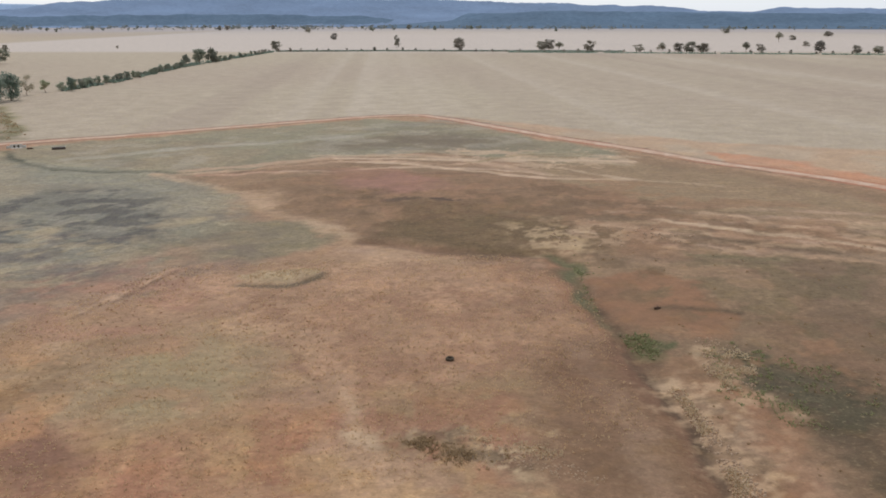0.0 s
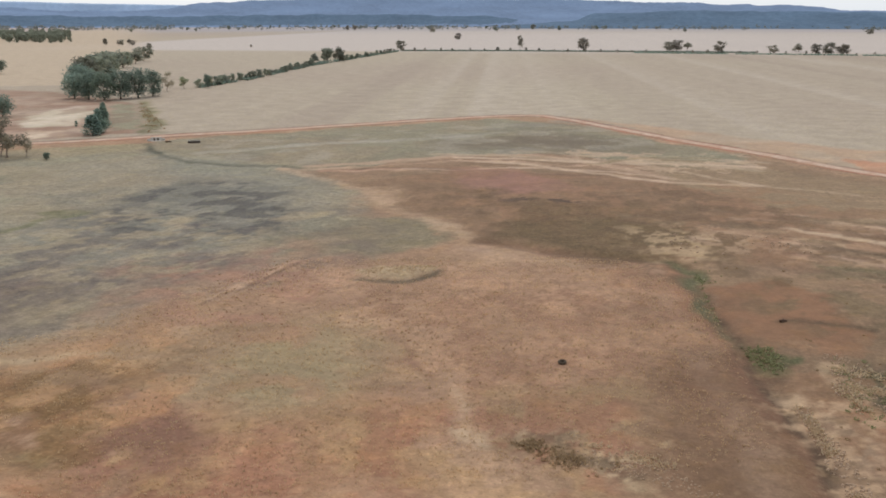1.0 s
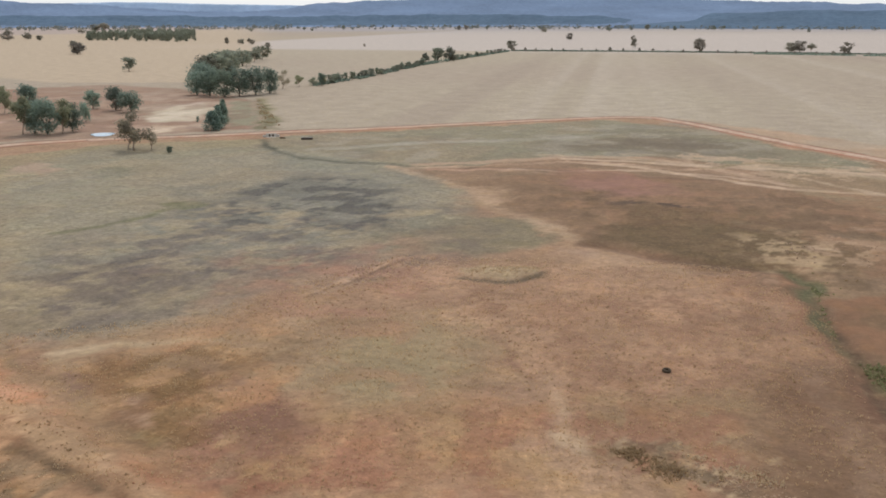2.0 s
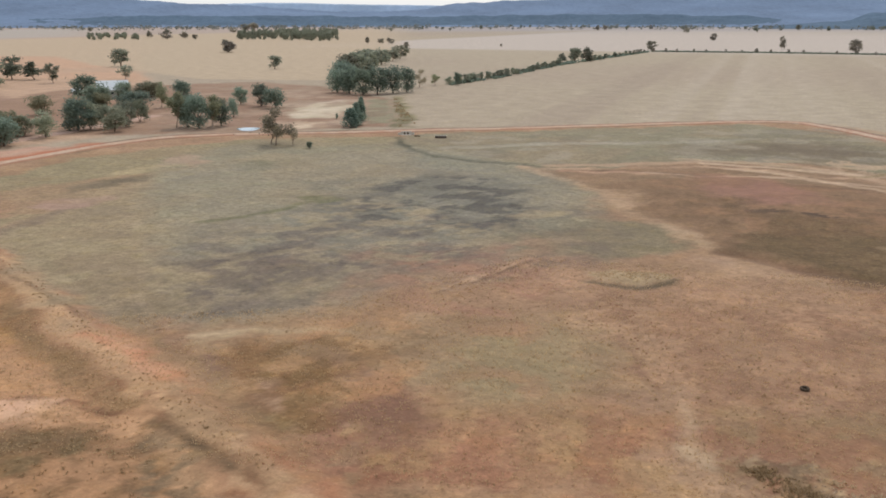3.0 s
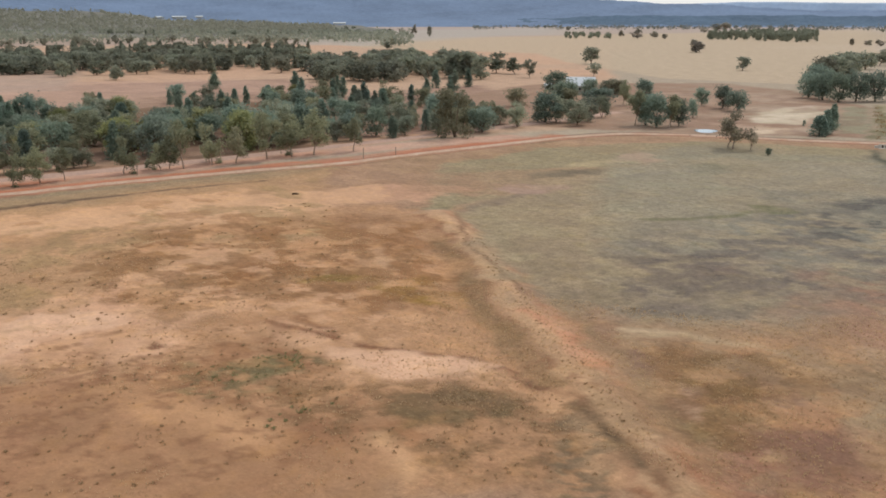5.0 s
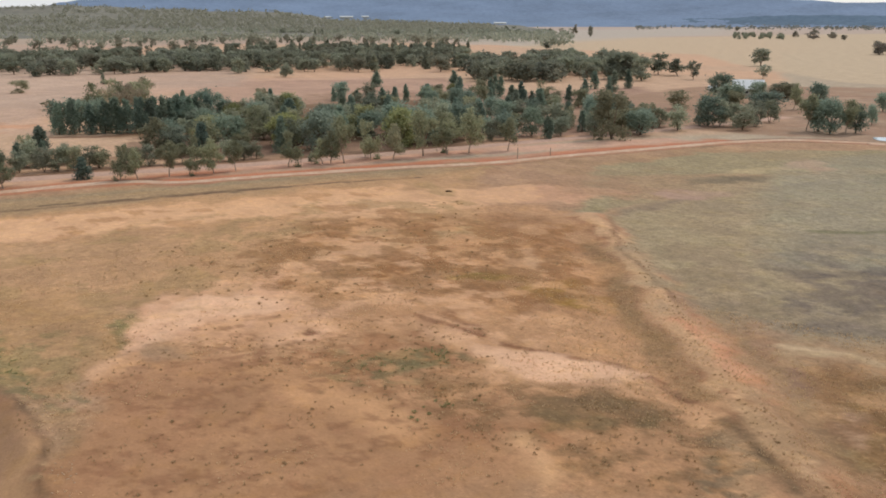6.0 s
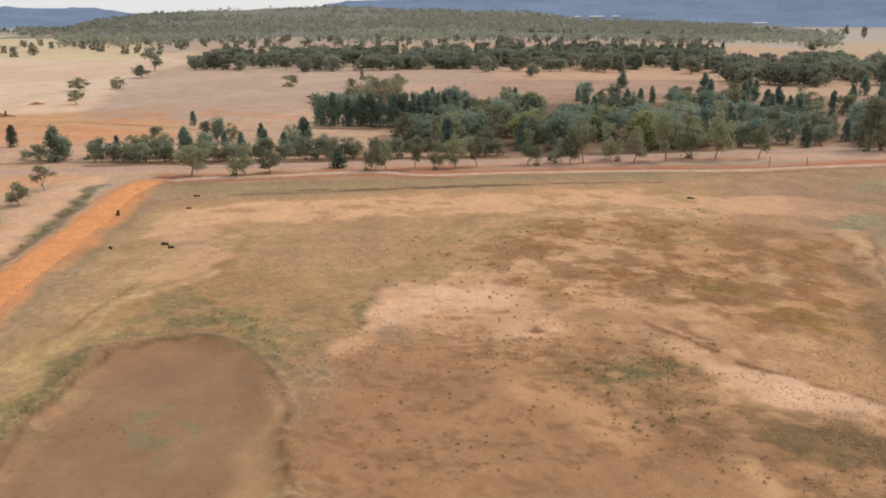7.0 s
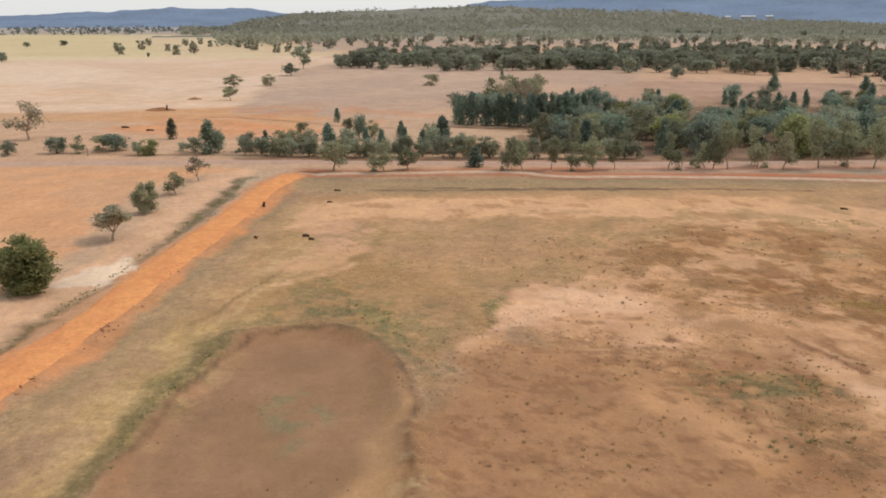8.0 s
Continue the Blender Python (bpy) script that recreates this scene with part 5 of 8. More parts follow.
area([(-36.3, 64.6), (-31.6, 62.5), (-27.2, 55.6), (-25.3, 49.4), (-28.7, 49.4)], tone(138, 102, 82), 0.6, 5, 0.3, 0.2, 4, 625)
# paler silt along the pond's far side
stroke([(-69.8, -5.8), (-63.0, -4.4), (-55.6, -3.7), (-49.6, -3.9)], 3.2, tone(188, 146, 106), 0.6, 2.2, 0.0, 0.1, 5, 626, 0.3)
# mottled brown grass and pale sand of the paddock
flecks([(-97.2, 23.1), (-128.8, 35.6), (-128.5, 52.6), (-115.6, 60.0), (-103.3, 70.6), (-83.1, 62.0), (-66.8, 52.0), (-77.7, 49.9), (-79.4, 40.8), (-91.0, 35.3)], tone(150, 104, 64), 0.6, 5, 0.0, 515, 0.5, 3.0, 0.18)
flecks([(-93.1, 22.0), (-128.8, 35.6), (-115.6, 60.0), (-83.1, 62.0), (-66.8, 52.0), (-76.1, 39.1)], tone(206, 156, 112), 0.6, 3.0, 0.1, 516, 0.3, 3.0, 0.12)
flecks([(-93.7, 9.7), (-101.1, 16.1), (-112.1, 37.4), (-101.5, 50.0), (-71.9, 52.7), (-65.1, 43.0), (-72.1, 35.9), (-80.9, 24.5)], tone(218, 170, 130), 0.6, 3.0, 0.08, 517, 0.2, 2.0, 0.12)
flecks([(-111.8, 18.0), (-125.9, 42.0), (-99.5, 66.3), (-71.2, 54.9), (-83.5, 41.4), (-89.4, 23.1)], tone(140, 100, 62), 0.6, 3.5, 0.1, 518, 0.6, 2.0, 0.12)
flecks([(-89.0, 11.6), (-83.7, 28.0), (-63.9, 37.6), (-58.9, 29.5), (-70.2, 18.1), (-78.4, 11.1)], tone(134, 94, 62), 0.5, 1.4, 0.22, 519, 0.4, 2.0, 0.1)
# pale scald in the middle of the paddock, with its hard brown edges
area([(-82.1, 4.7), (-87.6, 6.6), (-95.0, 9.2), (-98.2, 13.6), (-94.3, 18.3), (-90.8, 22.2), (-85.4, 19.6), (-87.6, 15.7), (-83.7, 13.2), (-82.2, 9.5), (-81.0, 7.1)], tone(228, 182, 146), 0.85, 1.8, 0.0, 0.4, 3, 520)
area([(-82.4, 20.0), (-84.8, 24.4), (-80.0, 27.4), (-75.8, 24.2), (-77.2, 19.9)], tone(222, 174, 136), 0.75, 2.5, 0.0, 0.4, 3, 521)
area([(-76.8, 1.8), (-81.0, 3.9), (-80.1, 5.9), (-76.7, 4.6)], tone(220, 172, 132), 0.7, 1.5, 0.05, 0.3, 2, 522)
area([(-66.5, 37.5), (-66.1, 40.6), (-62.2, 42.9), (-56.5, 44.2), (-56.3, 41.3), (-60.7, 39.1)], tone(228, 182, 146), 0.85, 2.0, 0.0, 0.35, 3, 523)
stroke([(-65.5, 18.3), (-62.8, 21.0), (-57.9, 22.2), (-53.2, 23.1)], 3.0, tone(206, 156, 112), 0.6, 3.0, 0.0, 0.3, 4, 524)
stroke([(-49.0, 29.2), (-46.5, 29.1), (-43.5, 28.7)], 2.4, tone(212, 166, 122), 0.7, 2.0, 0.1, 0.4, 3, 525)
area([(-78.1, 22.2), (-79.0, 23.3), (-77.6, 24.0), (-76.9, 22.8)], tone(134, 92, 66), 0.85, 0.6, 0.3, 0.0, 2, 526, wander=0.2)
area([(-54.9, 35.1), (-55.7, 39.3), (-50.7, 41.5), (-46.6, 39.4), (-46.3, 34.9), (-49.5, 33.2)], tone(134, 104, 74), 0.7, 3.5, 0.5, 0.45, 2.5, 527)
area([(-87.5, 4.3), (-92.7, 6.2), (-86.8, 6.3), (-83.0, 4.5)], tone(128, 116, 74), 0.7, 1.2, 0.8, 0.3, 2, 528)
stroke([(-96.3, -18.4), (-99.7, -15.5), (-102.6, -12.3), (-105.8, -10.1)], 1.4, tone(224, 178, 136), 0.7, 0.9, 0.1, 0.4, 3, 529)
stroke([(-107.1, -10.2), (-111.7, -8.5), (-116.9, -7.4), (-123.4, -8.0)], 2.4, tone(150, 122, 78), 0.5, 1.4, 0.6, 0.5, 3, 530)
# dull brown pond bed, weeds round its head, rim shading painted as a thin dark lip
area([(-51.2, -20.8), (-60.7, -20.7), (-71.3, -19.0), (-77.8, -15.2), (-78.9, -10.0), (-72.9, -5.3), (-65.5, -3.9), (-57.8, -5.2), (-50.1, -5.8)], tone(158, 122, 92), 0.8, 3.0, 0.0, 0.15, 6, 531, wander=0.4)
flecks([(-59.4, -15.0), (-66.4, -15.5), (-67.3, -12.5), (-60.0, -10.5), (-56.6, -12.4)], tone(134, 130, 96), 0.55, 1.6, 0.05, 532, 0.4, 1.5)
stroke([(-51.2, -23.1), (-55.5, -22.7), (-59.9, -22.1), (-66.3, -22.1), (-75.1, -20.3), (-79.8, -18.2), (-81.8, -14.7), (-82.1, -10.3), (-80.0, -7.0), (-75.3, -4.1), (-67.7, -2.5), (-58.4, -1.9), (-51.8, -0.8)], 0.6, tone(100, 76, 56), 0.6, 0.5, 0.5, 0.4, 2, 533, 0.2)
flecks([(-85.8, -14.2), (-93.3, -12.8), (-93.0, -7.7), (-78.4, -2.3), (-71.2, 0.4), (-66.5, -1.6), (-75.6, -3.8), (-82.0, -8.0)], tone(118, 110, 76), 0.7, 1.3, 0.05, 534, 0.8, 1.5, 0.12)
flecks([(-59.3, -1.9), (-57.4, 0.6), (-51.7, 1.3), (-50.4, -0.3)], tone(196, 168, 124), 0.7, 0.9, 0.1, 535, 0.6, 1.0, 0.12)
flecks([(-65.4, -2.0), (-75.0, 4.1), (-83.4, 18.8), (-63.2, 28.7), (-47.9, 24.3), (-49.6, 0.5)], tone(134, 92, 64), 0.45, 1.2, 0.26, 536, 0.2, 3.0, 0.1)
stroke([(-79.9, -23.6), (-89.0, -21.3), (-98.1, -18.6), (-105.0, -14.9)], 0.7, tone(206, 172, 122), 0.6, 0.5, 0.3, 0.3, 3, 537, 0.3)
stroke([(-82.4, -24.8), (-92.0, -22.5), (-100.9, -19.1)], 0.6, tone(126, 104, 72), 0.6, 0.5, 0.4, 0.3, 3, 538, 0.3)
flecks([(-67.3, 20.3), (-70.7, 25.4), (-68.9, 32.5), (-63.9, 34.8), (-63.2, 28.7)], tone(112, 104, 70), 0.65, 1.2, 0.08, 539, 0.7, 1.5, 0.12)
# red flat: worn clay, dark stains and the pale trails across it
area([(-31.4, 52.7), (-32.6, 58.6), (-30.4, 60.4), (-26.8, 55.9), (-22.4, 53.2), (-24.6, 50.0), (-28.0, 49.9)], tone(140, 102, 80), 0.65, 3.5, 0.3, 0.3, 4, 540)
area([(-50.5, 54.9), (-51.6, 58.0), (-48.7, 56.6), (-46.8, 53.4), (-47.9, 52.8)], tone(136, 104, 88), 0.7, 2.0, 0.3, 0.3, 3, 541)
flecks([(-40.4, 50.2), (-47.9, 61.9), (-44.5, 68.7), (-34.6, 60.4), (-29.6, 49.5), (-34.1, 46.6)], tone(126, 96, 58), 0.65, 3.0, 0.05, 542, 0.6, 3.0, 0.16)
flecks([(-46.9, 62.2), (-46.7, 72.3), (-39.5, 76.9), (-32.3, 72.1), (-27.2, 60.1), (-30.5, 52.9), (-36.4, 55.4)], tone(192, 142, 100), 0.45, 4.0, 0.0, 543, 0.3, 4.0, 0.2)
flecks([(-24.8, 54.5), (-27.1, 67.6), (-33.6, 75.0), (-25.8, 80.6), (-16.4, 63.0), (-6.8, 49.5), (-22.4, 45.3)], tone(176, 128, 98), 0.4, 5.0, 0.0, 544, 0.4, 4.0, 0.25)
flecks([(-36.2, 95.0), (-34.1, 106.7), (-26.1, 100.4), (-10.9, 92.6), (-9.3, 72.4), (-20.4, 78.6)], tone(188, 150, 118), 0.5, 2.2, 0.1, 545, 0.5, 4.0, 0.14)
stroke([(-38.3, 86.0), (-37.4, 91.3), (-35.7, 96.7), (-34.1, 102.3)], 1.2, tone(200, 162, 130), 0.7, 0.8, 0.1, 0.8, 1.6, 546, 0.4)
stroke([(-38.5, 84.7), (-37.0, 89.5), (-35.4, 94.7), (-33.3, 100.6)], 0.8, tone(116, 88, 68), 0.7, 0.5, 0.4, 0.5, 1.5, 547, 0.4)
stroke([(-54.9, 61.7), (-52.6, 63.5), (-50.5, 65.6), (-48.0, 67.3)], 0.6, tone(204, 174, 138), 0.65, 0.6, 0.2, 0.6, 3, 548, 0.4)
stroke([(-9.5, 67.2), (-7.5, 63.2), (-6.3, 58.6), (-4.0, 55.0)], 0.8, tone(198, 164, 130), 0.55, 0.7, 0.2, 0.6, 2, 549, 0.3)
stroke([(-16.3, 78.0), (-14.3, 73.9), (-12.8, 70.1), (-10.9, 66.8)], 0.8, tone(138, 102, 80), 0.6, 0.6, 0.3, 0.4, 2, 550, 0.4)
area([(-3.8, 56.5), (-1.5, 57.4), (1.7, 56.8), (5.0, 54.9), (6.7, 53.2), (3.5, 52.3), (0.6, 53.7), (-2.1, 54.9)], tone(112, 92, 70), 0.5, 1.6, 0.7, 0.6, 1.6, 551, wander=0.6)
flecks([(-3.8, 56.5), (-1.1, 57.5), (9.1, 56.0), (9.5, 53.9), (3.5, 52.3), (-0.1, 54.3)], tone(196, 168, 130), 0.7, 1.2, 0.08, 552, 0.5, 1.0, 0.12)
# low grassy mound: pale crown, shade at its foot painted as a dark line
area([(-24.8, 98.6), (-22.8, 101.8), (-17.9, 102.6), (-14.6, 101.9), (-15.1, 98.8), (-19.5, 96.6), (-22.9, 96.1)], tone(180, 156, 120), 0.6, 1.2, 0.6, 0.6, 1.5, 553, wander=0.4)
stroke([(-23.5, 95.5), (-20.6, 95.1), (-17.4, 96.0), (-14.7, 98.4), (-14.0, 100.5)], 0.9, tone(98, 84, 66), 0.75, 0.6, 0.5, 0.2, 3, 554, 0.3)
# basin: torn grey grass with straw patches and dark drains
flecks([(-76.7, 130.6), (-74.5, 147.9), (-58.1, 153.6), (-44.4, 139.3), (-36.4, 125.6), (-43.4, 114.1), (-53.1, 108.0), (-64.3, 112.1)], tone(86, 80, 74), 0.7, 4.0, -0.05, 555, 0.5, 3.0, 0.2)
flecks([(-77.5, 81.3), (-76.4, 101.7), (-70.6, 127.3), (-39.7, 118.8), (-39.4, 99.4), (-50.0, 86.4), (-54.5, 69.3), (-62.0, 64.0)], tone(112, 100, 90), 0.6, 6.0, 0.0, 556, 0.5, 4.0, 0.2)
flecks([(-77.5, 81.3), (-80.6, 107.7), (-72.9, 131.6), (-39.7, 118.8), (-39.4, 99.4), (-50.0, 86.4), (-63.1, 65.3)], tone(164, 146, 116), 0.6, 2.6, 0.1, 557, 0.6, 4.0, 0.12)
area([(-60.3, 121.2), (-60.7, 127.2), (-56.2, 124.0), (-54.9, 117.8), (-57.4, 117.1)], tone(172, 152, 120), 0.6, 1.6, 0.5, 0.6, 2, 558, wander=0.5)
area([(-44.1, 126.4), (-42.2, 132.2), (-36.8, 131.9), (-36.9, 127.5), (-41.4, 123.8)], tone(172, 152, 120), 0.6, 1.4, 0.5, 0.5, 2, 559, wander=0.5)
area([(-83.4, 123.8), (-79.5, 129.8), (-74.7, 127.1), (-76.4, 121.1)], tone(112, 110, 72), 0.6, 2.0, 0.8, 0.4, 3, 560)
stroke([(-87.5, 101.4), (-83.5, 106.1), (-81.6, 113.3), (-80.3, 122.3)], 1.8, tone(108, 106, 72), 0.6, 1.2, 0.8, 0.5, 4, 561)
stroke([(-77.5, 81.3), (-72.2, 83.7), (-68.7, 88.8), (-65.6, 93.7)], 2.0, tone(100, 88, 80), 0.65, 1.4, 0.5, 0.4, 5, 562)
area([(-134.3, 144.9), (-135.3, 156.0), (-124.3, 151.3), (-122.8, 141.2)], tone(186, 152, 126), 0.6, 2.0, 0.2, 0.4, 4, 563)
stroke([(-100.6, 198.0), (-91.4, 185.3), (-79.6, 175.2), (-69.9, 171.4), (-61.9, 170.5)], 1.3, tone(88, 84, 66), 0.85, 0.8, 0.7, 0.2, 4, 564, 0.3)
stroke([(-91.3, 188.2), (-79.1, 180.5), (-66.6, 176.3), (-54.9, 172.4)], 1.0, tone(160, 148, 118), 0.6, 0.8, 0.6, 0.3, 4, 565, 0.3)
# streaked wash beyond the inner track
stroke([(-58.6, 168.4), (-44.9, 172.1), (-34.0, 178.1), (-22.6, 182.7), (-8.3, 182.1), (5.4, 180.1)], 1.8, tone(202, 166, 134), 0.75, 1.0, 0.2, 0.6, 8, 566, 0.6)
stroke([(-46.4, 168.8), (-34.9, 170.5), (-22.9, 167.7)], 1.2, tone(198, 160, 130), 0.65, 0.9, 0.2, 0.6, 8, 567, 0.6)
stroke([(-17.7, 182.5), (-5.9, 179.9), (7.3, 171.4), (20.8, 163.4), (36.2, 162.3)], 2.0, tone(210, 178, 146), 0.85, 1.0, 0.2, 0.35, 9, 568, 0.3)
stroke([(-28.9, 192.4), (-13.7, 191.5), (3.2, 188.2), (23.4, 187.8), (39.5, 178.9)], 2.2, tone(190, 166, 134), 0.7, 1.2, 0.4, 0.4, 9, 569, 0.3)
stroke([(6.5, 183.2), (21.9, 194.8), (32.9, 193.3)], 1.6, tone(132, 116, 78), 0.7, 1.2, 0.6, 0.4, 7, 570, 0.4)
stroke([(17.8, 121.5), (22.5, 119.8)], 0.9, tone(206, 174, 140), 0.7, 0.6, 0.1, 0.5, 3, 571, 0.3)
stroke([(25.1, 125.1), (30.7, 120.2), (36.9, 116.2)], 1.4, tone(194, 162, 128), 0.6, 1.2, 0.2, 0.9, 5, 572, 1.0)
stroke([(41.2, 133.6), (48.2, 128.0), (54.2, 121.5), (62.4, 116.9)], 1.8, tone(196, 162, 128), 0.65, 1.4, 0.2, 0.8, 6, 573, 1.0)
stroke([(31.8, 111.9), (38.7, 109.6), (47.0, 107.9), (56.9, 105.8)], 1.6, tone(190, 154, 120), 0.55, 1.2, 0.2, 0.9, 5, 574, 1.0)
stroke([(25.4, 136.1), (36.9, 131.1), (45.8, 123.6), (60.6, 113.1)], 1.8, tone(122, 96, 68), 0.55, 1.4, 0.4, 0.8, 6, 575, 1.0)
stroke([(14.3, 185.3), (25.2, 175.1), (34.6, 163.5), (52.0, 156.5)], 1.6, tone(196, 168, 136), 0.7, 1.0, 0.3, 0.5, 7, 576, 0.3)
stroke([(22.2, 86.9), (24.8, 87.9), (27.8, 87.5), (30.7, 85.3)], 0.9, tone(104, 82, 60), 0.6, 0.7, 0.6, 0.5, 3, 577, 0.3)
area([(-20.1, 163.5), (-9.5, 169.7), (0.7, 163.5), (1.6, 153.3), (-8.5, 150.1), (-16.9, 153.3)], tone(160, 118, 102), 0.4, 5.0, 0.1, 0.5, 8, 578)
area([(-8.7, 136.9), (-2.3, 145.1), (10.7, 136.9), (10.1, 118.2), (1.3, 115.0), (-6.9, 121.5)], tone(118, 94, 64), 0.35, 5.0, 0.5, 0.6, 6, 579)
flecks([(-23.5, 156.5), (-8.5, 151.1), (19.4, 132.7), (21.1, 111.9), (8.9, 111.9), (-11.9, 121.5), (-29.9, 146.1)], tone(110, 86, 60), 0.45, 4.0, 0.1, 580, 0.5, 3.0, 0.16)
flecks([(9.8, 125.1), (21.7, 125.1), (20.6, 109.1), (11.8, 110.5)], tone(190, 160, 122), 0.7, 1.8, 0.06, 581, 0.4, 2.0, 0.12)
flecks([(25.0, 78.0), (28.5, 72.3), (36.6, 65.1), (32.6, 57.3), (26.5, 57.3), (24.1, 65.1)], tone(88, 80, 58), 0.7, 3.0, 0.0, 582, 0.7, 3.0, 0.16)
flecks([(34.9, 111.9), (55.8, 103.7), (41.6, 75.1), (28.3, 78.0), (21.5, 92.2)], tone(114, 98, 70), 0.55, 4.0, 0.05, 583, 0.5, 3.0, 0.18)
flecks([(18.7, 66.2), (25.4, 72.3), (24.0, 61.0), (23.9, 50.9), (20.0, 49.5), (19.0, 57.3)], tone(194, 160, 124), 0.65, 1.0, 0.1, 584, 0.3, 1.5, 0.1)
# raw red earth on both sides of the boundary track
stroke(BOUNDARY, 1.4, tone(190, 122, 92), 0.55, 0.9, 0.1, 0.7, 12, 585, 0.3, 2.3)
stroke(BOUNDARY, 1.2, tone(180, 116, 88), 0.55, 0.9, 0.1, 0.8, 12, 586, 0.3, -2.2)
area([(61.8, 200.1), (76.2, 186.0), (85.7, 163.5), (80.1, 152.2), (72.5, 165.3), (62.1, 180.8)], tone(196, 138, 102), 0.75, 3.0, 0.2, 0.3, 8, 587)
stroke([(-165.4, -29.0), (-167.1, -26.0), (-168.5, 10.1), (-168.0, 54.0), (-167.5, 81.7), (-166.4, 116.6), (-163.0, 164.6)], 2.4, tone(198, 124, 88), 0.65, 1.4, 0.05, 0.5, 8, 588, 0.3)
stroke([(-155.7, -0.5), (-154.1, 11.0), (-152.9, 25.0), (-152.8, 39.8), (-151.7, 56.3), (-151.2, 67.8)], 0.9, tone(92, 72, 58), 0.85, 0.5, 0.4, 0.15, 6, 589, 0.25)
stroke([(-163.7, -23.0), (-161.7, -1.2), (-160.9, 24.7), (-160.6, 57.1), (-160.3, 86.0)], 3.0, tone(150, 132, 104), 0.6, 1.6, 0.5, 0.3, 6, 591, 0.3)

ME = bpy.data.meshes.new("ground")
nx, ny = len(XS), len(YS)
quad = np.arange(nx * ny).reshape(ny, nx)
quad = np.stack([quad[:-1, :-1], quad[:-1, 1:], quad[1:, 1:], quad[1:, :-1]], -1).reshape(-1, 4)
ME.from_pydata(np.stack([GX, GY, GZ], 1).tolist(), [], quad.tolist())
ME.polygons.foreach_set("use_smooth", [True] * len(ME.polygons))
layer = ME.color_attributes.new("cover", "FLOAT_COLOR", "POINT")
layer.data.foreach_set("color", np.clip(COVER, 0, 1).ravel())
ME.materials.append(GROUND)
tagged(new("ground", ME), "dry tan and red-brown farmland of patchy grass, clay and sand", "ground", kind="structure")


def track(name, line, width, lift, material, label, seed=0, ragged=0.5):
    """A dirt track: a slightly crowned ribbon that follows the land, with ragged edges."""
    line = spline(line, 1.6)
    q = np.array(line)
    t = np.gradient(q, axis=0)
    t /= np.linalg.norm(t, axis=1)[:, None] + 1e-9
    nrm = np.stack([-t[:, 1], t[:, 0]], 1)
    us = np.linspace(-1, 1, 9)
    verts = []
    for i, (p, n) in enumerate(zip(q, nrm)):
        w = width / 2 * (1 + 0.12 * float(fbm(np.array(i * 1.6), np.array(3.0), 14, seed)))
        for u in us:
            rag = ragged * float(fbm(np.array(i * 1.6), np.array(u * 90.0), 3.0, seed + 5)) if abs(u) == 1 else 0
            verts.append((*(p + n * (u * w + rag)), (lift * (1 - u * u) if abs(u) < 1 else -0.12)))
    v = np.array(verts)
    v[:, 2] += ground_height(v[:, 0], v[:, 1]) + 0.02
    k = len(us)
    faces = [(i * k + j, i * k + j + 1, (i + 1) * k + j + 1, (i + 1) * k + j) for i in range(len(q) - 1) for j in range(k - 1)]
    return tagged(new(name, mesh_of(name, v.tolist(), faces, material, True)), label, "dirt track", kind="structure")


track("dirt_track", ORANGE_LINE, 5.6, 0.14, ORANGE_DIRT, "bright orange graded dirt track beside a fence strip", 1, 0.7)
track("boundary_track", BOUNDARY, 3.2, 0.10, PINK_DIRT, "narrow pale pink dirt track along the boundary", 2, 0.5)
track("farm_road", [(-179.3, -150.7), (-181.1, -116.4), (-182.4, -93.2), (-183.6, -57.3), (-184, -20.9), (-182.2, 15.7), (-181.8, 52.1), (-183.7, 97.9), (-188.7, 155.3), (-198.3, 216.3)], 6.0, 0.10, GREY_ROAD, "pale grey-pink unsealed country road lined with trees", 3, 0.6)

# ---- hills and far bush ----
def hill(name, az0, az1, near, top, crest, material, label, seed, rough=6.0, rise=None):
    """A long hill: its face climbs from the plain at 'near' metres to the crest; crest gives (azimuth, degrees above level)."""
    az = np.arange(az0, az1, 0.12)
    cr = np.interp(az, [c[0] for c in crest], [c[1] for c in crest])
    rows = np.linspace(0, 1, 16)
    verts = []
    for v in rows:
        d = near + (top - near) * v
        x, y = -d * np.sin(np.radians(az)), d * np.cos(np.radians(az))
        z = (30 + d * np.tan(np.radians(cr))) * (v ** 1.3) + rough * fbm(x, y, 90, seed, 4) * v
        z = z + rough * 0.35 * vnoise(x / 14.0, y / 14.0, seed + 3) * (v > 0)
        z[[0, -1]] = -5 if v > 0 else -5
        verts.append(np.stack([x, y, np.where(v == 0, -3.0, z)], 1))
    d = top * 1.06
    verts.append(np.stack([-d * np.sin(np.radians(az)), d * np.cos(np.radians(az)), np.full(len(az), -5.0)], 1))
    n = len(az)
    faces = [(i * n + j + 1, i * n + j, (i + 1) * n + j, (i + 1) * n + j + 1) for i in range(len(verts) - 1) for j in range(n - 1)]
    me = mesh_of(name, np.concatenate(verts).tolist(), faces, material, True)
    return tagged(new(name, me), label, "hill", kind="structure")


def bush_cover(name, dark, light):
    nd = Nodes(name)
    co = place(nd)
    n1, n2 = nd.noise(co, 0.05, 5, 0.7), nd.noise(co, 0.004, 4)
    col = nd.mix(nd.remap(n1, 0.38, 0.62, 0, 1), dark, light)
    col = nd.scaled(col, nd.remap(n2, 0.3, 0.7, 0.85, 1.15))
    return nd.finish(col, 1.0, n1, 5.0, 0.45)


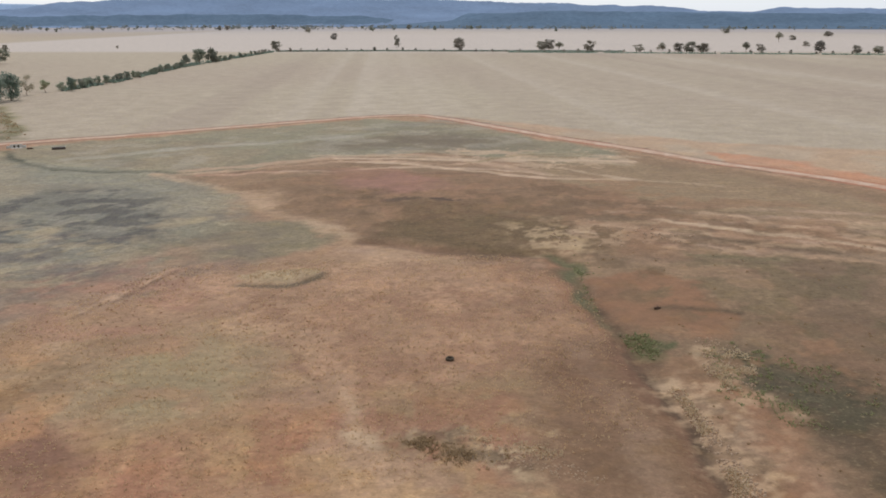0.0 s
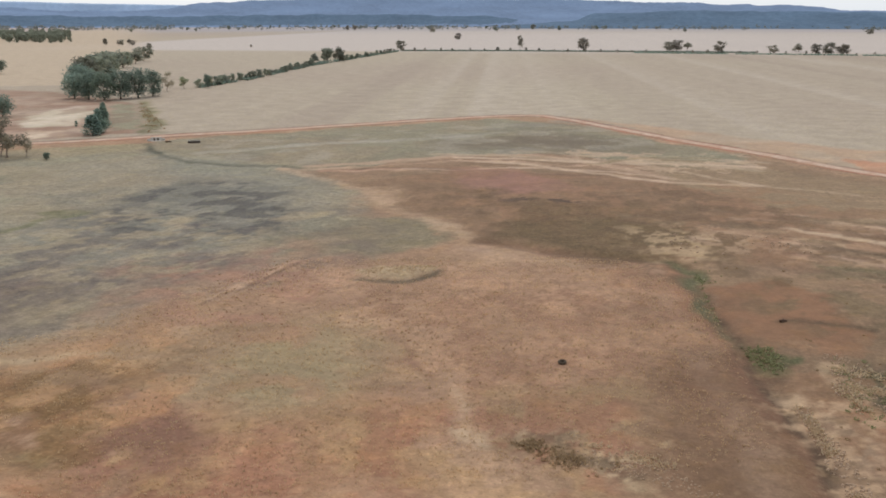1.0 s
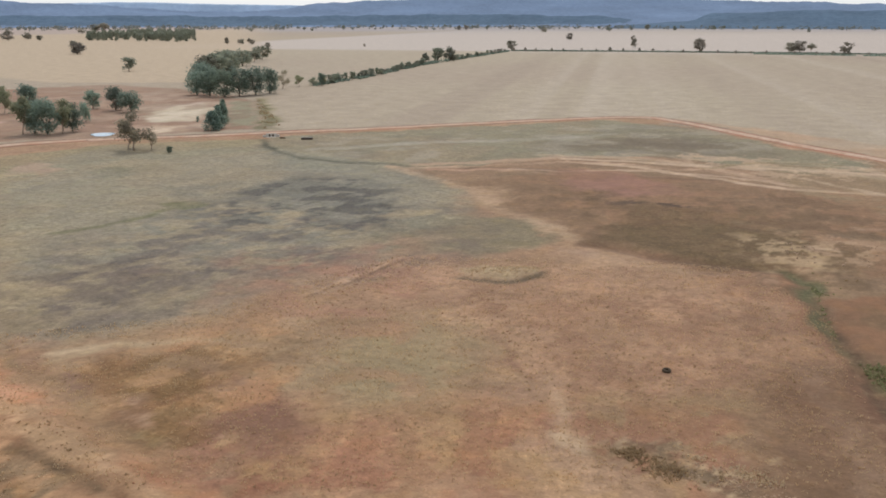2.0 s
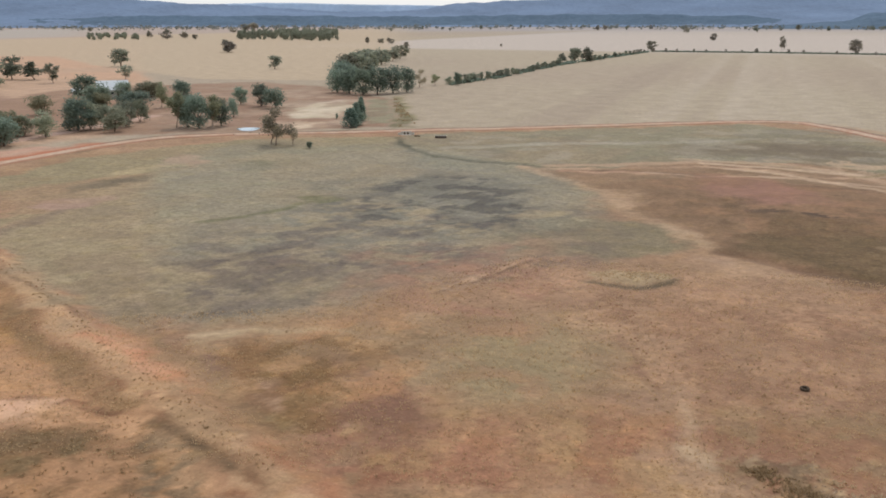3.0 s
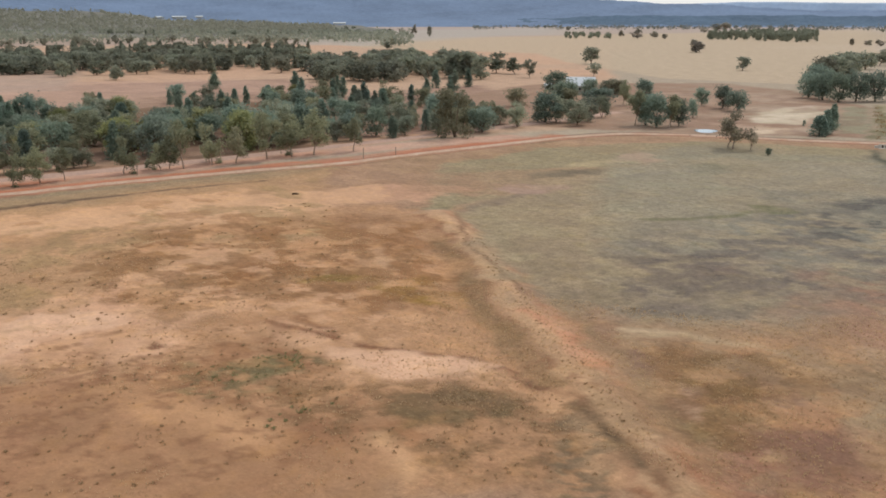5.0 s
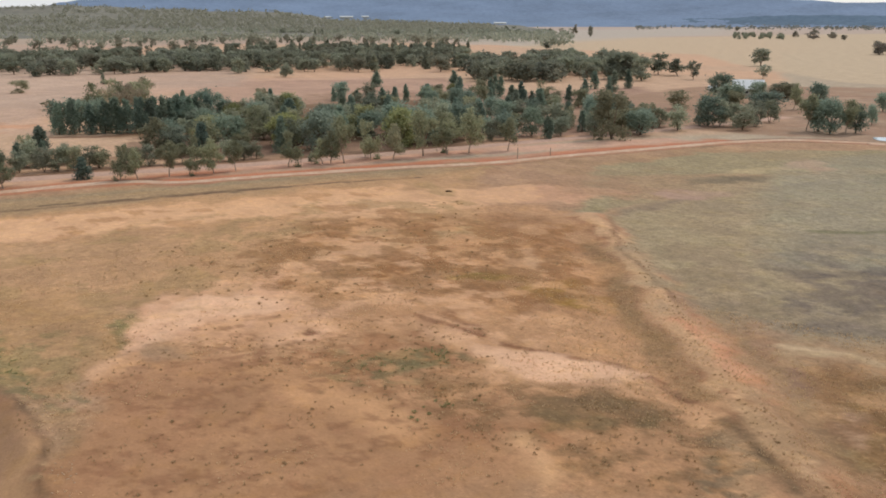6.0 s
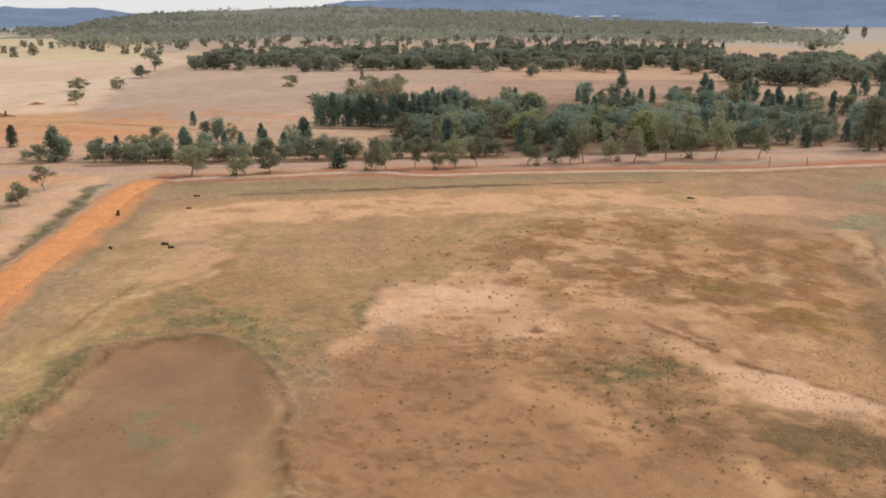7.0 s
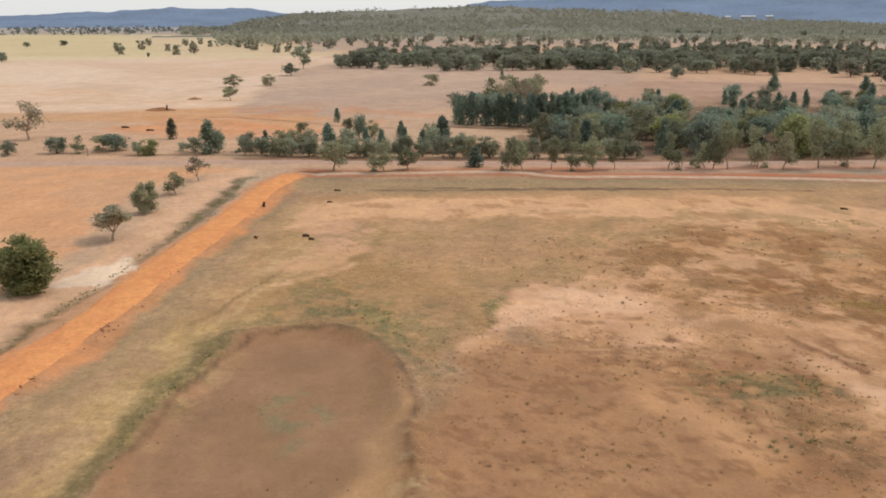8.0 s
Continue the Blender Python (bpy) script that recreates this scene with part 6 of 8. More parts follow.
# aerial haze put into the base colours: farther ranges bluer and paler
HAZED_FAR_BUSH = bush_cover("hazed_far_bush", tone(114, 132, 156), tone(127, 145, 169))
HAZED_PALE_BUSH = bush_cover("hazed_pale_bush", tone(186, 204, 226), tone(200, 216, 234))
HAZED_DARK_BUSH = bush_cover("hazed_dark_bush", tone(84, 104, 122), tone(100, 120, 138))
HAZED_MID_BUSH = bush_cover("hazed_mid_bush", tone(112, 112, 102), tone(144, 138, 122))
hill("hazed_range", 14, 50, 4600, 4700, [(14, 0.4), (22, 0.82), (30, 0.9), (35, 1.0), (43, 0.8), (50, 0.5)],
     HAZED_PALE_BUSH, "faint range hazed pale blue beyond the hills", 307, 2.0)
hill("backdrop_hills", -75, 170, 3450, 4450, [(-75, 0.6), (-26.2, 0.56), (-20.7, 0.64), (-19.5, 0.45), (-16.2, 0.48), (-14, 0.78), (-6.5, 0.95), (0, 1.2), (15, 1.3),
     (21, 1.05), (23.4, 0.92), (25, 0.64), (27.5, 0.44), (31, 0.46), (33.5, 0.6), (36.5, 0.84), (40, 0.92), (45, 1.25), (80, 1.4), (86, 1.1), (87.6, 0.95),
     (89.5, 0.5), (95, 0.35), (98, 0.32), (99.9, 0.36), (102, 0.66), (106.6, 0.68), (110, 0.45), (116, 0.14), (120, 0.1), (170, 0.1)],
     HAZED_FAR_BUSH, "long wooded range hazed blue-grey along the horizon", 301, 5.0)
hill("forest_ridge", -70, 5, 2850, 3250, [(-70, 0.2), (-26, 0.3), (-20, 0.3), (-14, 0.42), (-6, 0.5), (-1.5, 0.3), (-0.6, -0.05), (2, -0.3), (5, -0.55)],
     HAZED_DARK_BUSH, "dark forest ridge hazed blue-green below the range", 303, 4.0)
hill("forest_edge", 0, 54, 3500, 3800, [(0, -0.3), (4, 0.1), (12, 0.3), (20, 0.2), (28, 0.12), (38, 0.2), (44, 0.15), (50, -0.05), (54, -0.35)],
     HAZED_DARK_BUSH, "dark forest hazed blue along the foot of the range", 304, 5.0)
SLOPE_CREST = [(57, -0.75), (59.5, -0.42), (66, -0.22), (71, -0.1), (73, 0.2), (75, 0.4), (80, 0.48), (84, 0.64), (87.6, 0.8), (89.3, 0.72),
     (94.4, 0.5), (97.6, 0.34), (99, 0.22), (101.5, -0.1), (103, -0.5), (104.5, -1.2), (108, -1.3)]
hill("wooded_slope", 57, 108, 1500, 2900, SLOPE_CREST, HAZED_MID_BUSH, "olive-grey wooded slope behind the pasture", 305, 4.0)


# ---- trees ----
def leaves(centres, radii, count, size, rng, flat=0.75):
    """Many small pointed leaf sprays, thinning out round the given clump centres."""
    c = np.repeat(np.array(centres), count, 0)
    r = np.repeat(np.array(radii), count)[:, None]
    n = len(c)
    off = np.clip(rng.normal(0, 0.55, (n, 3)), -1.3, 1.3)
    p = c + off * r * np.array([1, 1, flat])
    p[:, 2] = np.maximum(p[:, 2], 0.12)
    a, b = rng.normal(size=(n, 3)), rng.normal(size=(n, 3))
    a[:, 2] *= 0.7
    a /= np.linalg.norm(a, axis=1)[:, None]
    b /= np.linalg.norm(b, axis=1)[:, None]
    s = size * rng.uniform(0.6, 1.4, (n, 1))
    v = np.stack([p - a * s, p + a * s * 0.5 + b * s * 0.55, p + a * s * 0.8 - b * s * 0.5], 1).reshape(-1, 3)
    return v.tolist(), np.arange(n * 3).reshape(-1, 3).tolist()


KINDS = {
    # name, category, label, leaf, bark, clumps, crown shape
    "gum": ("gum_tree", "tree", "grey-green open-crowned gum tree with a thin pale trunk", GUM_LEAF, PALE_BARK),
    "box": ("box_tree", "tree", "dark green round-crowned box tree on dry ground", DARK_LEAF, BARK),
    "pine": ("cypress_pine", "tree", "dense dark green cypress pine in dry pasture", PINE_LEAF, BARK),
    "wattle": ("wattle_bush", "bush", "grey-green rounded wattle bush growing to the ground", GREY_LEAF, BARK),
    "mallee": ("mallee_bush", "bush", "dense olive-grey mallee bush on dry pink soil", OLIVE_LEAF, BARK),
    "shade": ("shade_tree", "tree", "leafy mid-green spreading shade tree beside the track", GREEN_LEAF, BARK),
    "dry": ("dry_tree", "tree", "sparse brownish half-bare tree at the road edge", BROWN_LEAF, PALE_BARK),
}


def tree_shape(kind, rng, far_off):
    """Trunk and crown of a tree 8 m high: (trunk verts, faces), (crown verts, faces)."""
    tv, tf = [], []
    centres, radii = [], []
    if kind in ("gum", "dry"):
        lean = rng.normal(0, 0.35, 2)
        fork = np.array([lean[0], lean[1], rng.uniform(1.5, 2.2)])
        tube(tv, tf, [(0, 0, -0.3), (lean[0] * 0.4, lean[1] * 0.4, fork[2] * 0.5), tuple(fork)], [0.22, 0.17, 0.14])
        for k in range(8 if kind == "gum" else 6):
            w = 2.4 * k + rng.uniform(-0.4, 0.4)
            out = rng.uniform(0.9, 2.5)
            tip = np.array([math.cos(w) * out, math.sin(w) * out, rng.uniform(1.9 if kind == "gum" else 2.8, 6.4)]) + np.array([*lean, 0])
            tube(tv, tf, [tuple(fork), tuple((fork + tip) / 2 + np.array([0, 0, -0.3])), tuple(tip)], [0.11, 0.07, 0.03], 5)
            centres.append(tip)
            radii.append(rng.uniform(1.0, 1.5))
            centres.append(tip + rng.normal(0, 0.7, 3))
            radii.append(rng.uniform(0.8, 1.3))
        centres.append(np.array([lean[0], lean[1], 7.0]))
        radii.append(0.95)
        if kind == "dry":
            radii = [r * 0.95 for r in radii]
    elif kind == "pine":
        tube(tv, tf, [(0, 0, -0.3), (0, 0, 2.5), (0, 0, 7.2)], [0.2, 0.15, 0.04])
        for k in range(18):
            h = rng.uniform(0.7, 7.3)
            spread = 1.45 * (1 - (max(h - 1.0, 0.0) / 7.4) ** 1.7) * rng.uniform(0.55, 1.0)
            w = rng.uniform(0, 2 * math.pi)
            centres.append(np.array([math.cos(w) * spread, math.sin(w) * spread, h]))
            radii.append(0.5 + 0.6 * (1 - h / 8))
        centres.append(np.array([0, 0, 7.4]))
        radii.append(0.5)
    elif kind in ("wattle", "mallee"):
        for k in range(3):
            w = rng.uniform(0, 2 * math.pi)
            tube(tv, tf, [(0, 0, -0.3), (math.cos(w) * 0.7, math.sin(w) * 0.7, 2.0), (math.cos(w) * 1.5, math.sin(w) * 1.5, 5.0)], [0.13, 0.1, 0.04], 5)
        for k in range(20):
            w, u = rng.uniform(0, 2 * math.pi), rng.uniform(0, 1)
            h = 0.8 + 5.9 * u
            spread = 3.0 * math.sqrt(max(0.05, 1 - ((h - 3.0) / 4.9) ** 2)) * rng.uniform(0.35, 1.0)
            centres.append(np.array([math.cos(w) * spread, math.sin(w) * spread, h]))
            radii.append(rng.uniform(0.9, 1.4))
    else:
        low = 1.1 if kind == "box" else 0.2
        tube(tv, tf, [(0, 0, -0.3), (0.1, 0, low * 0.6), (0.1, 0.1, low + 0.6)], [0.28, 0.22, 0.18])
        for k in range(6):
            w = 2 * math.pi * k / 6 + rng.uniform(-0.3, 0.3)
            tip = (math.cos(w) * 2.1, math.sin(w) * 2.1, rng.uniform(4.2, 6.0))
            tube(tv, tf, [(0.1, 0.1, low), (math.cos(w) * 0.9, math.sin(w) * 0.9, 3.4), tip], [0.13, 0.09, 0.03], 5)
        for k in range(24 if kind == "box" else 34):
            w, u = rng.uniform(0, 2 * math.pi), rng.uniform(0, 1)
            h = low + 0.3 + (7.0 - low) * u
            spread = 2.9 * math.sqrt(max(0.04, 1 - ((h - 4.2) / 3.9) ** 2)) * rng.uniform(0.4, 1.0)
            centres.append(np.array([math.cos(w) * spread, math.sin(w) * spread, h]))
            radii.append(rng.uniform(1.0, 1.5))
    if far_off == 2:
        radii = [r * 0.85 for r in radii]
        crown = leaves(centres, radii, 420, 0.27, rng, 0.8)
    elif far_off:
        crown = leaves(centres, radii, 34, 0.62, rng, 1.3 if kind == "pine" else 0.75)
    else:
        per = {"gum": 105, "dry": 75, "pine": 120}.get(kind, 105)
        crown = leaves(centres, radii, per, 0.33, rng, 1.4 if kind == "pine" else 0.75)
    return (tv, tf), crown


PROTO = {}
SEEN = [0]


def tree(kind, x, y, height, width=0.0, group="", label="", spread=0.0):
    """One tree or bush of that kind, height and (if given) crown width."""
    away = math.hypot(x, y)
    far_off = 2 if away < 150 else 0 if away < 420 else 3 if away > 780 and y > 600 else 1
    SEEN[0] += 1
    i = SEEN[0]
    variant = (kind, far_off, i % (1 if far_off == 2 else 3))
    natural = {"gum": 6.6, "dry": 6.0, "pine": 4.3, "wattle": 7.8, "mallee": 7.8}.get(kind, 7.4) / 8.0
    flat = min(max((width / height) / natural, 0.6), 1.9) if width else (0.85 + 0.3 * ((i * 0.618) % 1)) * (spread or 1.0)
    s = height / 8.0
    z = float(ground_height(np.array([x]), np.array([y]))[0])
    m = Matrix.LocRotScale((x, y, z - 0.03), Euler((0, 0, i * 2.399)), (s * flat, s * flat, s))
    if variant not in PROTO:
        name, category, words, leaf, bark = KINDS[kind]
        # distant variants take leaf colours that carry the haze
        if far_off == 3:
            leaf, words = HAZED_FIELD_LEAF, f"small haze-greyed brown {category} standing far out in pale fields"
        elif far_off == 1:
            leaf, words = HAZED_BELT_LEAF, f"haze-dulled grey-green {name.replace('_', ' ')} in dry woodland"
        ob = new(name)
        ob.empty_display_size = 0.5
        rng = np.random.default_rng(1000 + len(PROTO))
        (tv, tf), (cv, cf) = tree_shape(kind, rng, far_off)
        for pname, (v, f), mat in (("trunk", (tv, tf), bark), ("crown", (cv, cf), leaf)):
            child = new(pname, mesh_of(pname, v, f, mat, pname == "trunk"))
            child.parent = ob
        tagged(ob, words, category)
        ob.matrix_basis = m
        PROTO[variant] = ob
    else:
        first = PROTO[variant]
        ob = copy_thing(first, m @ Matrix.Diagonal((*[1 / v for v in first.scale], 1)))
    if group:
        tagged(ob, group=group)
    if label:
        tagged(ob, label)
    return ob


def inside_area(x, y, pts):
    return float(area_distance(np.array([x]), np.array([y]), pts)[0]) > 0


def wood(pts, count, kinds, low, high, gap, group, seed, spread=0.0):
    """Trees strewn over a polygon, no closer than gap metres."""
    rng = np.random.default_rng(seed)
    p = np.array(pts)
    lo, hi = p.min(0), p.max(0)
    done = []
    for _ in range(count * 40):
        if len(done) >= count:
            break
        x, y = rng.uniform(lo[0], hi[0]), rng.uniform(lo[1], hi[1])
        if not inside_area(x, y, pts) or any((x - a) ** 2 + (y - b) ** 2 < gap * gap for a, b in done):
            continue
        done.append((x, y))
        tree(kinds[int(rng.integers(len(kinds)))], round(x, 1), round(y, 1), rng.uniform(low, high), 0.0, group, "", spread)


def tree_row(pts, step, kinds, low, high, group, seed, jitter=1.5):
    """Trees at uneven steps along a line."""
    rng = np.random.default_rng(seed)
    for x, y in spline(pts, step)[:-1]:
        tree(kinds[int(rng.integers(len(kinds)))], x + rng.uniform(-jitter, jitter), y + rng.uniform(-jitter, jitter), rng.uniform(low, high), 0.0, group)


# single trees of the far fields and fence lines
tree("box", -164.6, 865, 9.3, 10.5)
tree("box", -162.3, 1313, 9.6, 11.4)
tree("gum", -50.2, 950, 13.8, 7.5)
tree("box", 16.4, 882, 11.7, 13.4)
tree("box", 98.3, 875, 8.7, 12.8)
tree("box", 105.9, 877, 10.5, 14.0)
tree("gum", 116.1, 880, 8.2, 9.4)
tree("gum", 137.4, 831, 11.1, 9.5)
tree("box", -596, 2358, 12.8, 12.8)
tree("box", -577, 2363, 12.8, 12.8)
tree("box", -511, 2662, 12.5, 14.3)
tree("gum", -305, 2015, 10.8, 10.8)
tree("box", -601, 4430, 17.7, 29.5)
tree("box", -101.8, 2626, 13.9, 15.6)
tree("gum", -310, 2025, 12.2, 12.2)
tree("box", -646, 4771, 22.2, 31.8)
tree("gum", 183.3, 818, 7.8, 8.9)
tree("gum", 215.3, 862, 8.2, 10.6)
tree("box", 215.5, 804, 8.8, 9.9)
tree("box", 225.8, 804, 9.9, 13.2)
tree("box", 237.7, 804, 8.9, 13.3)
tree("gum", 282.3, 818, 9.7, 8.0)
tree("gum", 295.5, 818, 8.0, 8.0)
tree("gum", 398, 967, 6.9, 8.3)
tree("box", 345, 804, 10.4, 11.6)
tree("box", 367, 778, 7.4, 10.2)
tree("box", 386, 778, 6.9, 10.3)
tree("gum", 450, 1181, 13.4, 10.0)
tree("box", 506, 1275, 7.2, 12.7)
tree("box", 662, 1516, 9.8, 19.7)
tree("box", 599, 1868, 10.4, 23.3)
tree("box", 1570, 3479, 17.6, 35.3)
tree("gum", -173.1, 592, 7.3, 7.3)
tree("box", -169.8, 610, 10.0, 10.0)
tree("box", -165.5, 629, 10.3, 10.3)
tree("dry", -171.1, 356, 8.4, 5.7)
tree("gum", -169.4, 370, 5.4, 4.6)
tree("box", -160.9, 376, 6.5, 4.1)
tree("box", -517, 666, 10.0, 13.9)
tree("box", -318, 454, 8.1, 9.2)
tree("gum", -942, 1065, 11.3, 16.9)
tree("box", -965, 1133, 9.8, 11.8)
tree("box", -898, 1077, 7.4, 9.3)
tree("gum", -1228, 1602, 13.3, 16.0)
tree("gum", -1420, 1903, 18.8, 31.4)
tree("gum", -1397, 1910, 21.9, 34.4)
tree("box", -431, 865, 5.7, 7.0)
tree("box", -344, 929, 3.3, 3.3)
tree("box", -190.9, 317, 10.3, 9.8)
tree("box", -182.8, 313, 11.1, 10.1)
tree("box", -174.5, 310, 10.4, 9.9)
tree("box", -171.1, 316, 11.9, 10.5)
tree("box", -167.6, 323, 12.1, 10.6)
tree("box", -165.6, 332, 10.3, 8.8)
tree("box", -198, 336, 12.2, 13.5)
tree("box", -207, 350, 12.4, 13.0)
tree("box", -217.7, 372, 13.2, 14.0)
tree("box", -226, 394, 13.5, 13.5)
tree("box", -234, 416, 13.8, 14.0)
tree("box", -247, 446, 13.0, 13.5)
tree("box", -264, 481, 11.6, 12.3)
tree("box", -279.9, 524, 11.0, 13.4)
tree("gum", -298, 575, 10.3, 12.8)
tree("gum", -309, 609, 10.8, 11.7)
tree("pine", -125.3, 215.3, 5.4, 5.6)
tree("pine", -130.4, 229.5, 6.2, 4.2)
tree("pine", -126.8, 220.6, 6.6, 5.0)
tree("pine", -135.1, 238.6, 6.2, 3.3)
tree("box", -139.7, 231.2, 1.8, 1.1)
tree("gum", -169.9, 193, 10.6, 6.2)
tree("box", -168.4, 195.9, 9.6, 8.0)
tree("box", -163.4, 194.9, 9.4, 8.0)
tree("gum", -161, 197.9, 9.5, 6.4)
tree("box", -161.8, 202.7, 8.3, 6.6)
tree("box", -223.9, 258.7, 7.7, 7.7)
tree("box", -172.3, 222.3, 6.3, 3.7)
tree("box", -196.3, 257.9, 6.9, 6.0)
tree("box", -185.2, 255, 7.9, 7.1)
tree("box", -176.8, 251.5, 7.3, 8.2)
tree("dry", -123.8, 175.6, 9.2, 7.2)
tree("dry", -126.6, 177.5, 7.2, 5.6)
tree("dry", -120.8, 178.4, 4.3, 3.2)
tree("box", -113.6, 174.8, 1.8, 1.7)
tree("gum", -215.1, 237.4, 9.3, 4.2)
tree("mallee", -233.7, 202.9, 7.8, 9.0)
tree("box", -264.5, 250.3, 10.1, 11.1)
tree("box", -426, 436, 11.3, 13.7)
tree("gum", -332, 342, 7.6, 6.9)
tree("wattle", -251.6, 268, 6.8, 9.7)
tree("wattle", -248.4, 272.4, 4.9, 7.3)
tree("box", -254.2, 259.7, 6.7, 7.2)
tree("mallee", -250.3, 242.5, 6.0, 7.9)
tree("wattle", -194.7, 178.9, 7.4, 6.3)
tree("wattle", -189.8, 180.5, 8.4, 7.7)
tree("wattle", -186, 183.3, 7.6, 7.3)
tree("wattle", -185.3, 189.3, 8.1, 7.0)
tree("wattle", -190.4, 200.6, 7.7, 6.2)
tree("mallee", -224.4, 208.8, 6.9, 6.9)
tree("mallee", -222.4, 218.4, 7.0, 7.9)
tree("mallee", -220, 228.8, 7.2, 7.2)
tree("box", -244.1, 283.1, 5.4, 6.4)
tree("mallee", -179.5, 134.5, 14.0, 11.2)
tree("box", -183.0, 146.5, 7.3, 8.7)
tree("wattle", -195.8, 163.2, 6.2, 8.5)
tree("wattle", -186.8, 162.4, 7.7, 7.6)
tree("box", -229.1, 221.6, 9.1, 11.8)
tree("box", -212.4, 221.4, 7.5, 15.1)
tree("mallee", -247.5, 268.1, 6.4, 11.6)
tree("box", -365.6, 278.6, 13.6, 18.9)
tree("mallee", -349.5, 278.6, 12.1, 12.4)
tree("box", -190.7, 176.8, 8.8, 10.4)
tree("wattle", -179.8, 179.4, 7.6, 8.8)
tree("box", -523, 672, 11.2, 13.5)
tree("gum", -1046, 1139, 12.3, 12.3)
tree("gum", -1029, 1163, 14.3, 14.3)
tree("gum", -1013, 1184, 10.3, 10.3)
tree("gum", -1679, 1628, 12.3, 15.4)
tree("box", -3673, 3067, 25.3, 44.2)
tree("gum", -386, 319, 11.9, 13.2)
tree("gum", -372, 321, 9.7, 11.7)
tree("gum", -345, 308, 9.8, 7.3)
tree("gum", -757, 481, 8.3, 10.7)
tree("gum", -1434, 977, 20.6, 11.5)
tree("box", -1239, 874, 18.0, 10.0)
tree("gum", -1561, 1030, 12.3, 12.3)
tree("gum", -1708, 1094, 10.7, 13.4)
tree("pine", -280.1, 168.7, 4.8, 3.5)
tree("pine", -278.9, 162.7, 6.4, 3.9)
tree("pine", -331, 164.3, 8.8, 5.4)
tree("pine", -371, 144.8, 6.9, 6.3)
tree("box", -456, 126.3, 7.5, 8.1)
tree("shade", -94.3, -46.7, 6.2, 7.6)
tree("dry", -117.3, -45.6, 5.4, 6.4, "", "thin-leaved pale olive tree beside the orange track")
tree("mallee", -134.9, -46.6, 5.6, 4.4)
tree("gum", -149.6, -46, 4.2, 4.2)
tree("dry", -162.7, -45.5, 4.8, 4.1)
tree("dry", -220.6, -104.3, 10.2, 9.0, "", "tall pale olive open-crowned tree on pink pasture")
tree("wattle", -194.2, -97.1, 3.8, 4.9)
tree("box", -197.5, -87.5, 4.0, 5.6)
tree("gum", -197.5, -83.2, 4.0, 3.7)
tree("mallee", -200.9, -78.4, 4.0, 5.2)
tree("box", -200.9, -75.1, 4.2, 7.0)
tree("wattle", -193.9, -67.5, 3.6, 3.3)
tree("shade", -193.9, -65, 3.8, 4.6)
tree("wattle", -200.7, -59.2, 2.5, 3.1)
tree("wattle", -198.9, -55.9, 4.1, 4.7)
tree("pine", -197.2, -52.3, 7.6, 6.0)
tree("box", -198.9, -50.6, 5.5, 3.8)
tree("pine", -222.4, -68.2, 5.3, 3.4)
tree("mallee", -222.1, -34.5, 4.8, 3.9)
tree("pine", -219.9, -27.7, 4.1, 3.0)
tree("pine", -260, -29.6, 4.2, 2.3)
tree("mallee", -222, -22.8, 5.9, 3.9)
tree("box", -222, -19.7, 6.5, 4.2)
tree("mallee", -222, -16.5, 5.3, 4.2)
tree("pine", -224.1, -9, 4.2, 2.7)
tree("mallee", -205.7, -1.4, 7.1, 4.1)
tree("pine", -209.5, 1.6, 7.0, 5.0)
tree("mallee", -405, -1.9, 5.9, 8.6)
tree("gum", -326, 6.9, 3.2, 4.8)
tree("pine", -443, 33.9, 4.7, 2.9)
tree("gum", -399, -92, 6.0, 8.7)
tree("gum", -331, -78, 5.4, 6.3)
tree("mallee", -406, -77.2, 6.0, 7.4)
tree("gum", -480, -78.7, 7.1, 9.7)
tree("gum", -547, -82.4, 14.6, 11.0)
tree("box", -573, -63.7, 8.4, 6.9)
tree("box", -971, -449, 5.7, 8.5)
tree("box", -1012, -426, 6.5, 10.1)
tree("box", -636, -313, 7.5, 7.5)
tree("box", -711, -231.8, 4.0, 3.0)
tree("gum", -173.3, -20.9, 6.3, 6.8)
tree("gum", -172.5, -10.4, 6.3, 5.3)
tree("gum", -173.8, -5.6, 4.9, 4.7)
tree("pine", -177.9, 8.2, 4.3, 4.1)
tree("gum", -173.7, 14.6, 7.0, 3.5)
tree("gum", -173, 17.8, 6.5, 4.0)
tree("gum", -173.6, 23.7, 6.8, 4.5)
tree("gum", -173.5, 27.5, 5.9, 3.5)
tree("gum", -173.5, 32.4, 7.3, 4.7)
tree("gum", -174.1, 36.9, 6.4, 3.6)
tree("gum", -174.7, 48, 7.5, 4.8)
tree("gum", -176, 57.8, 7.4, 4.2)
tree("gum", -174.6, 60.4, 10.4, 5.4)
tree("gum", -175.9, 67, 8.8, 5.0)
tree("gum", -174.5, 71.7, 8.3, 5.0)
tree("gum", -175.8, 79.7, 10.8, 6.4)
tree("gum", -175.8, 85.8, 10.2, 6.0)
tree("gum", -175, 90.8, 11.1, 6.1)
tree("wattle", -177.5, 53.9, 2.5, 1.7)
tree("gum", -175.9, 56, 5.7, 3.7)
tree("gum", -179.1, 67.6, 4.6, 3.1)
tree("gum", -174.3, 100.8, 8.1, 4.8)
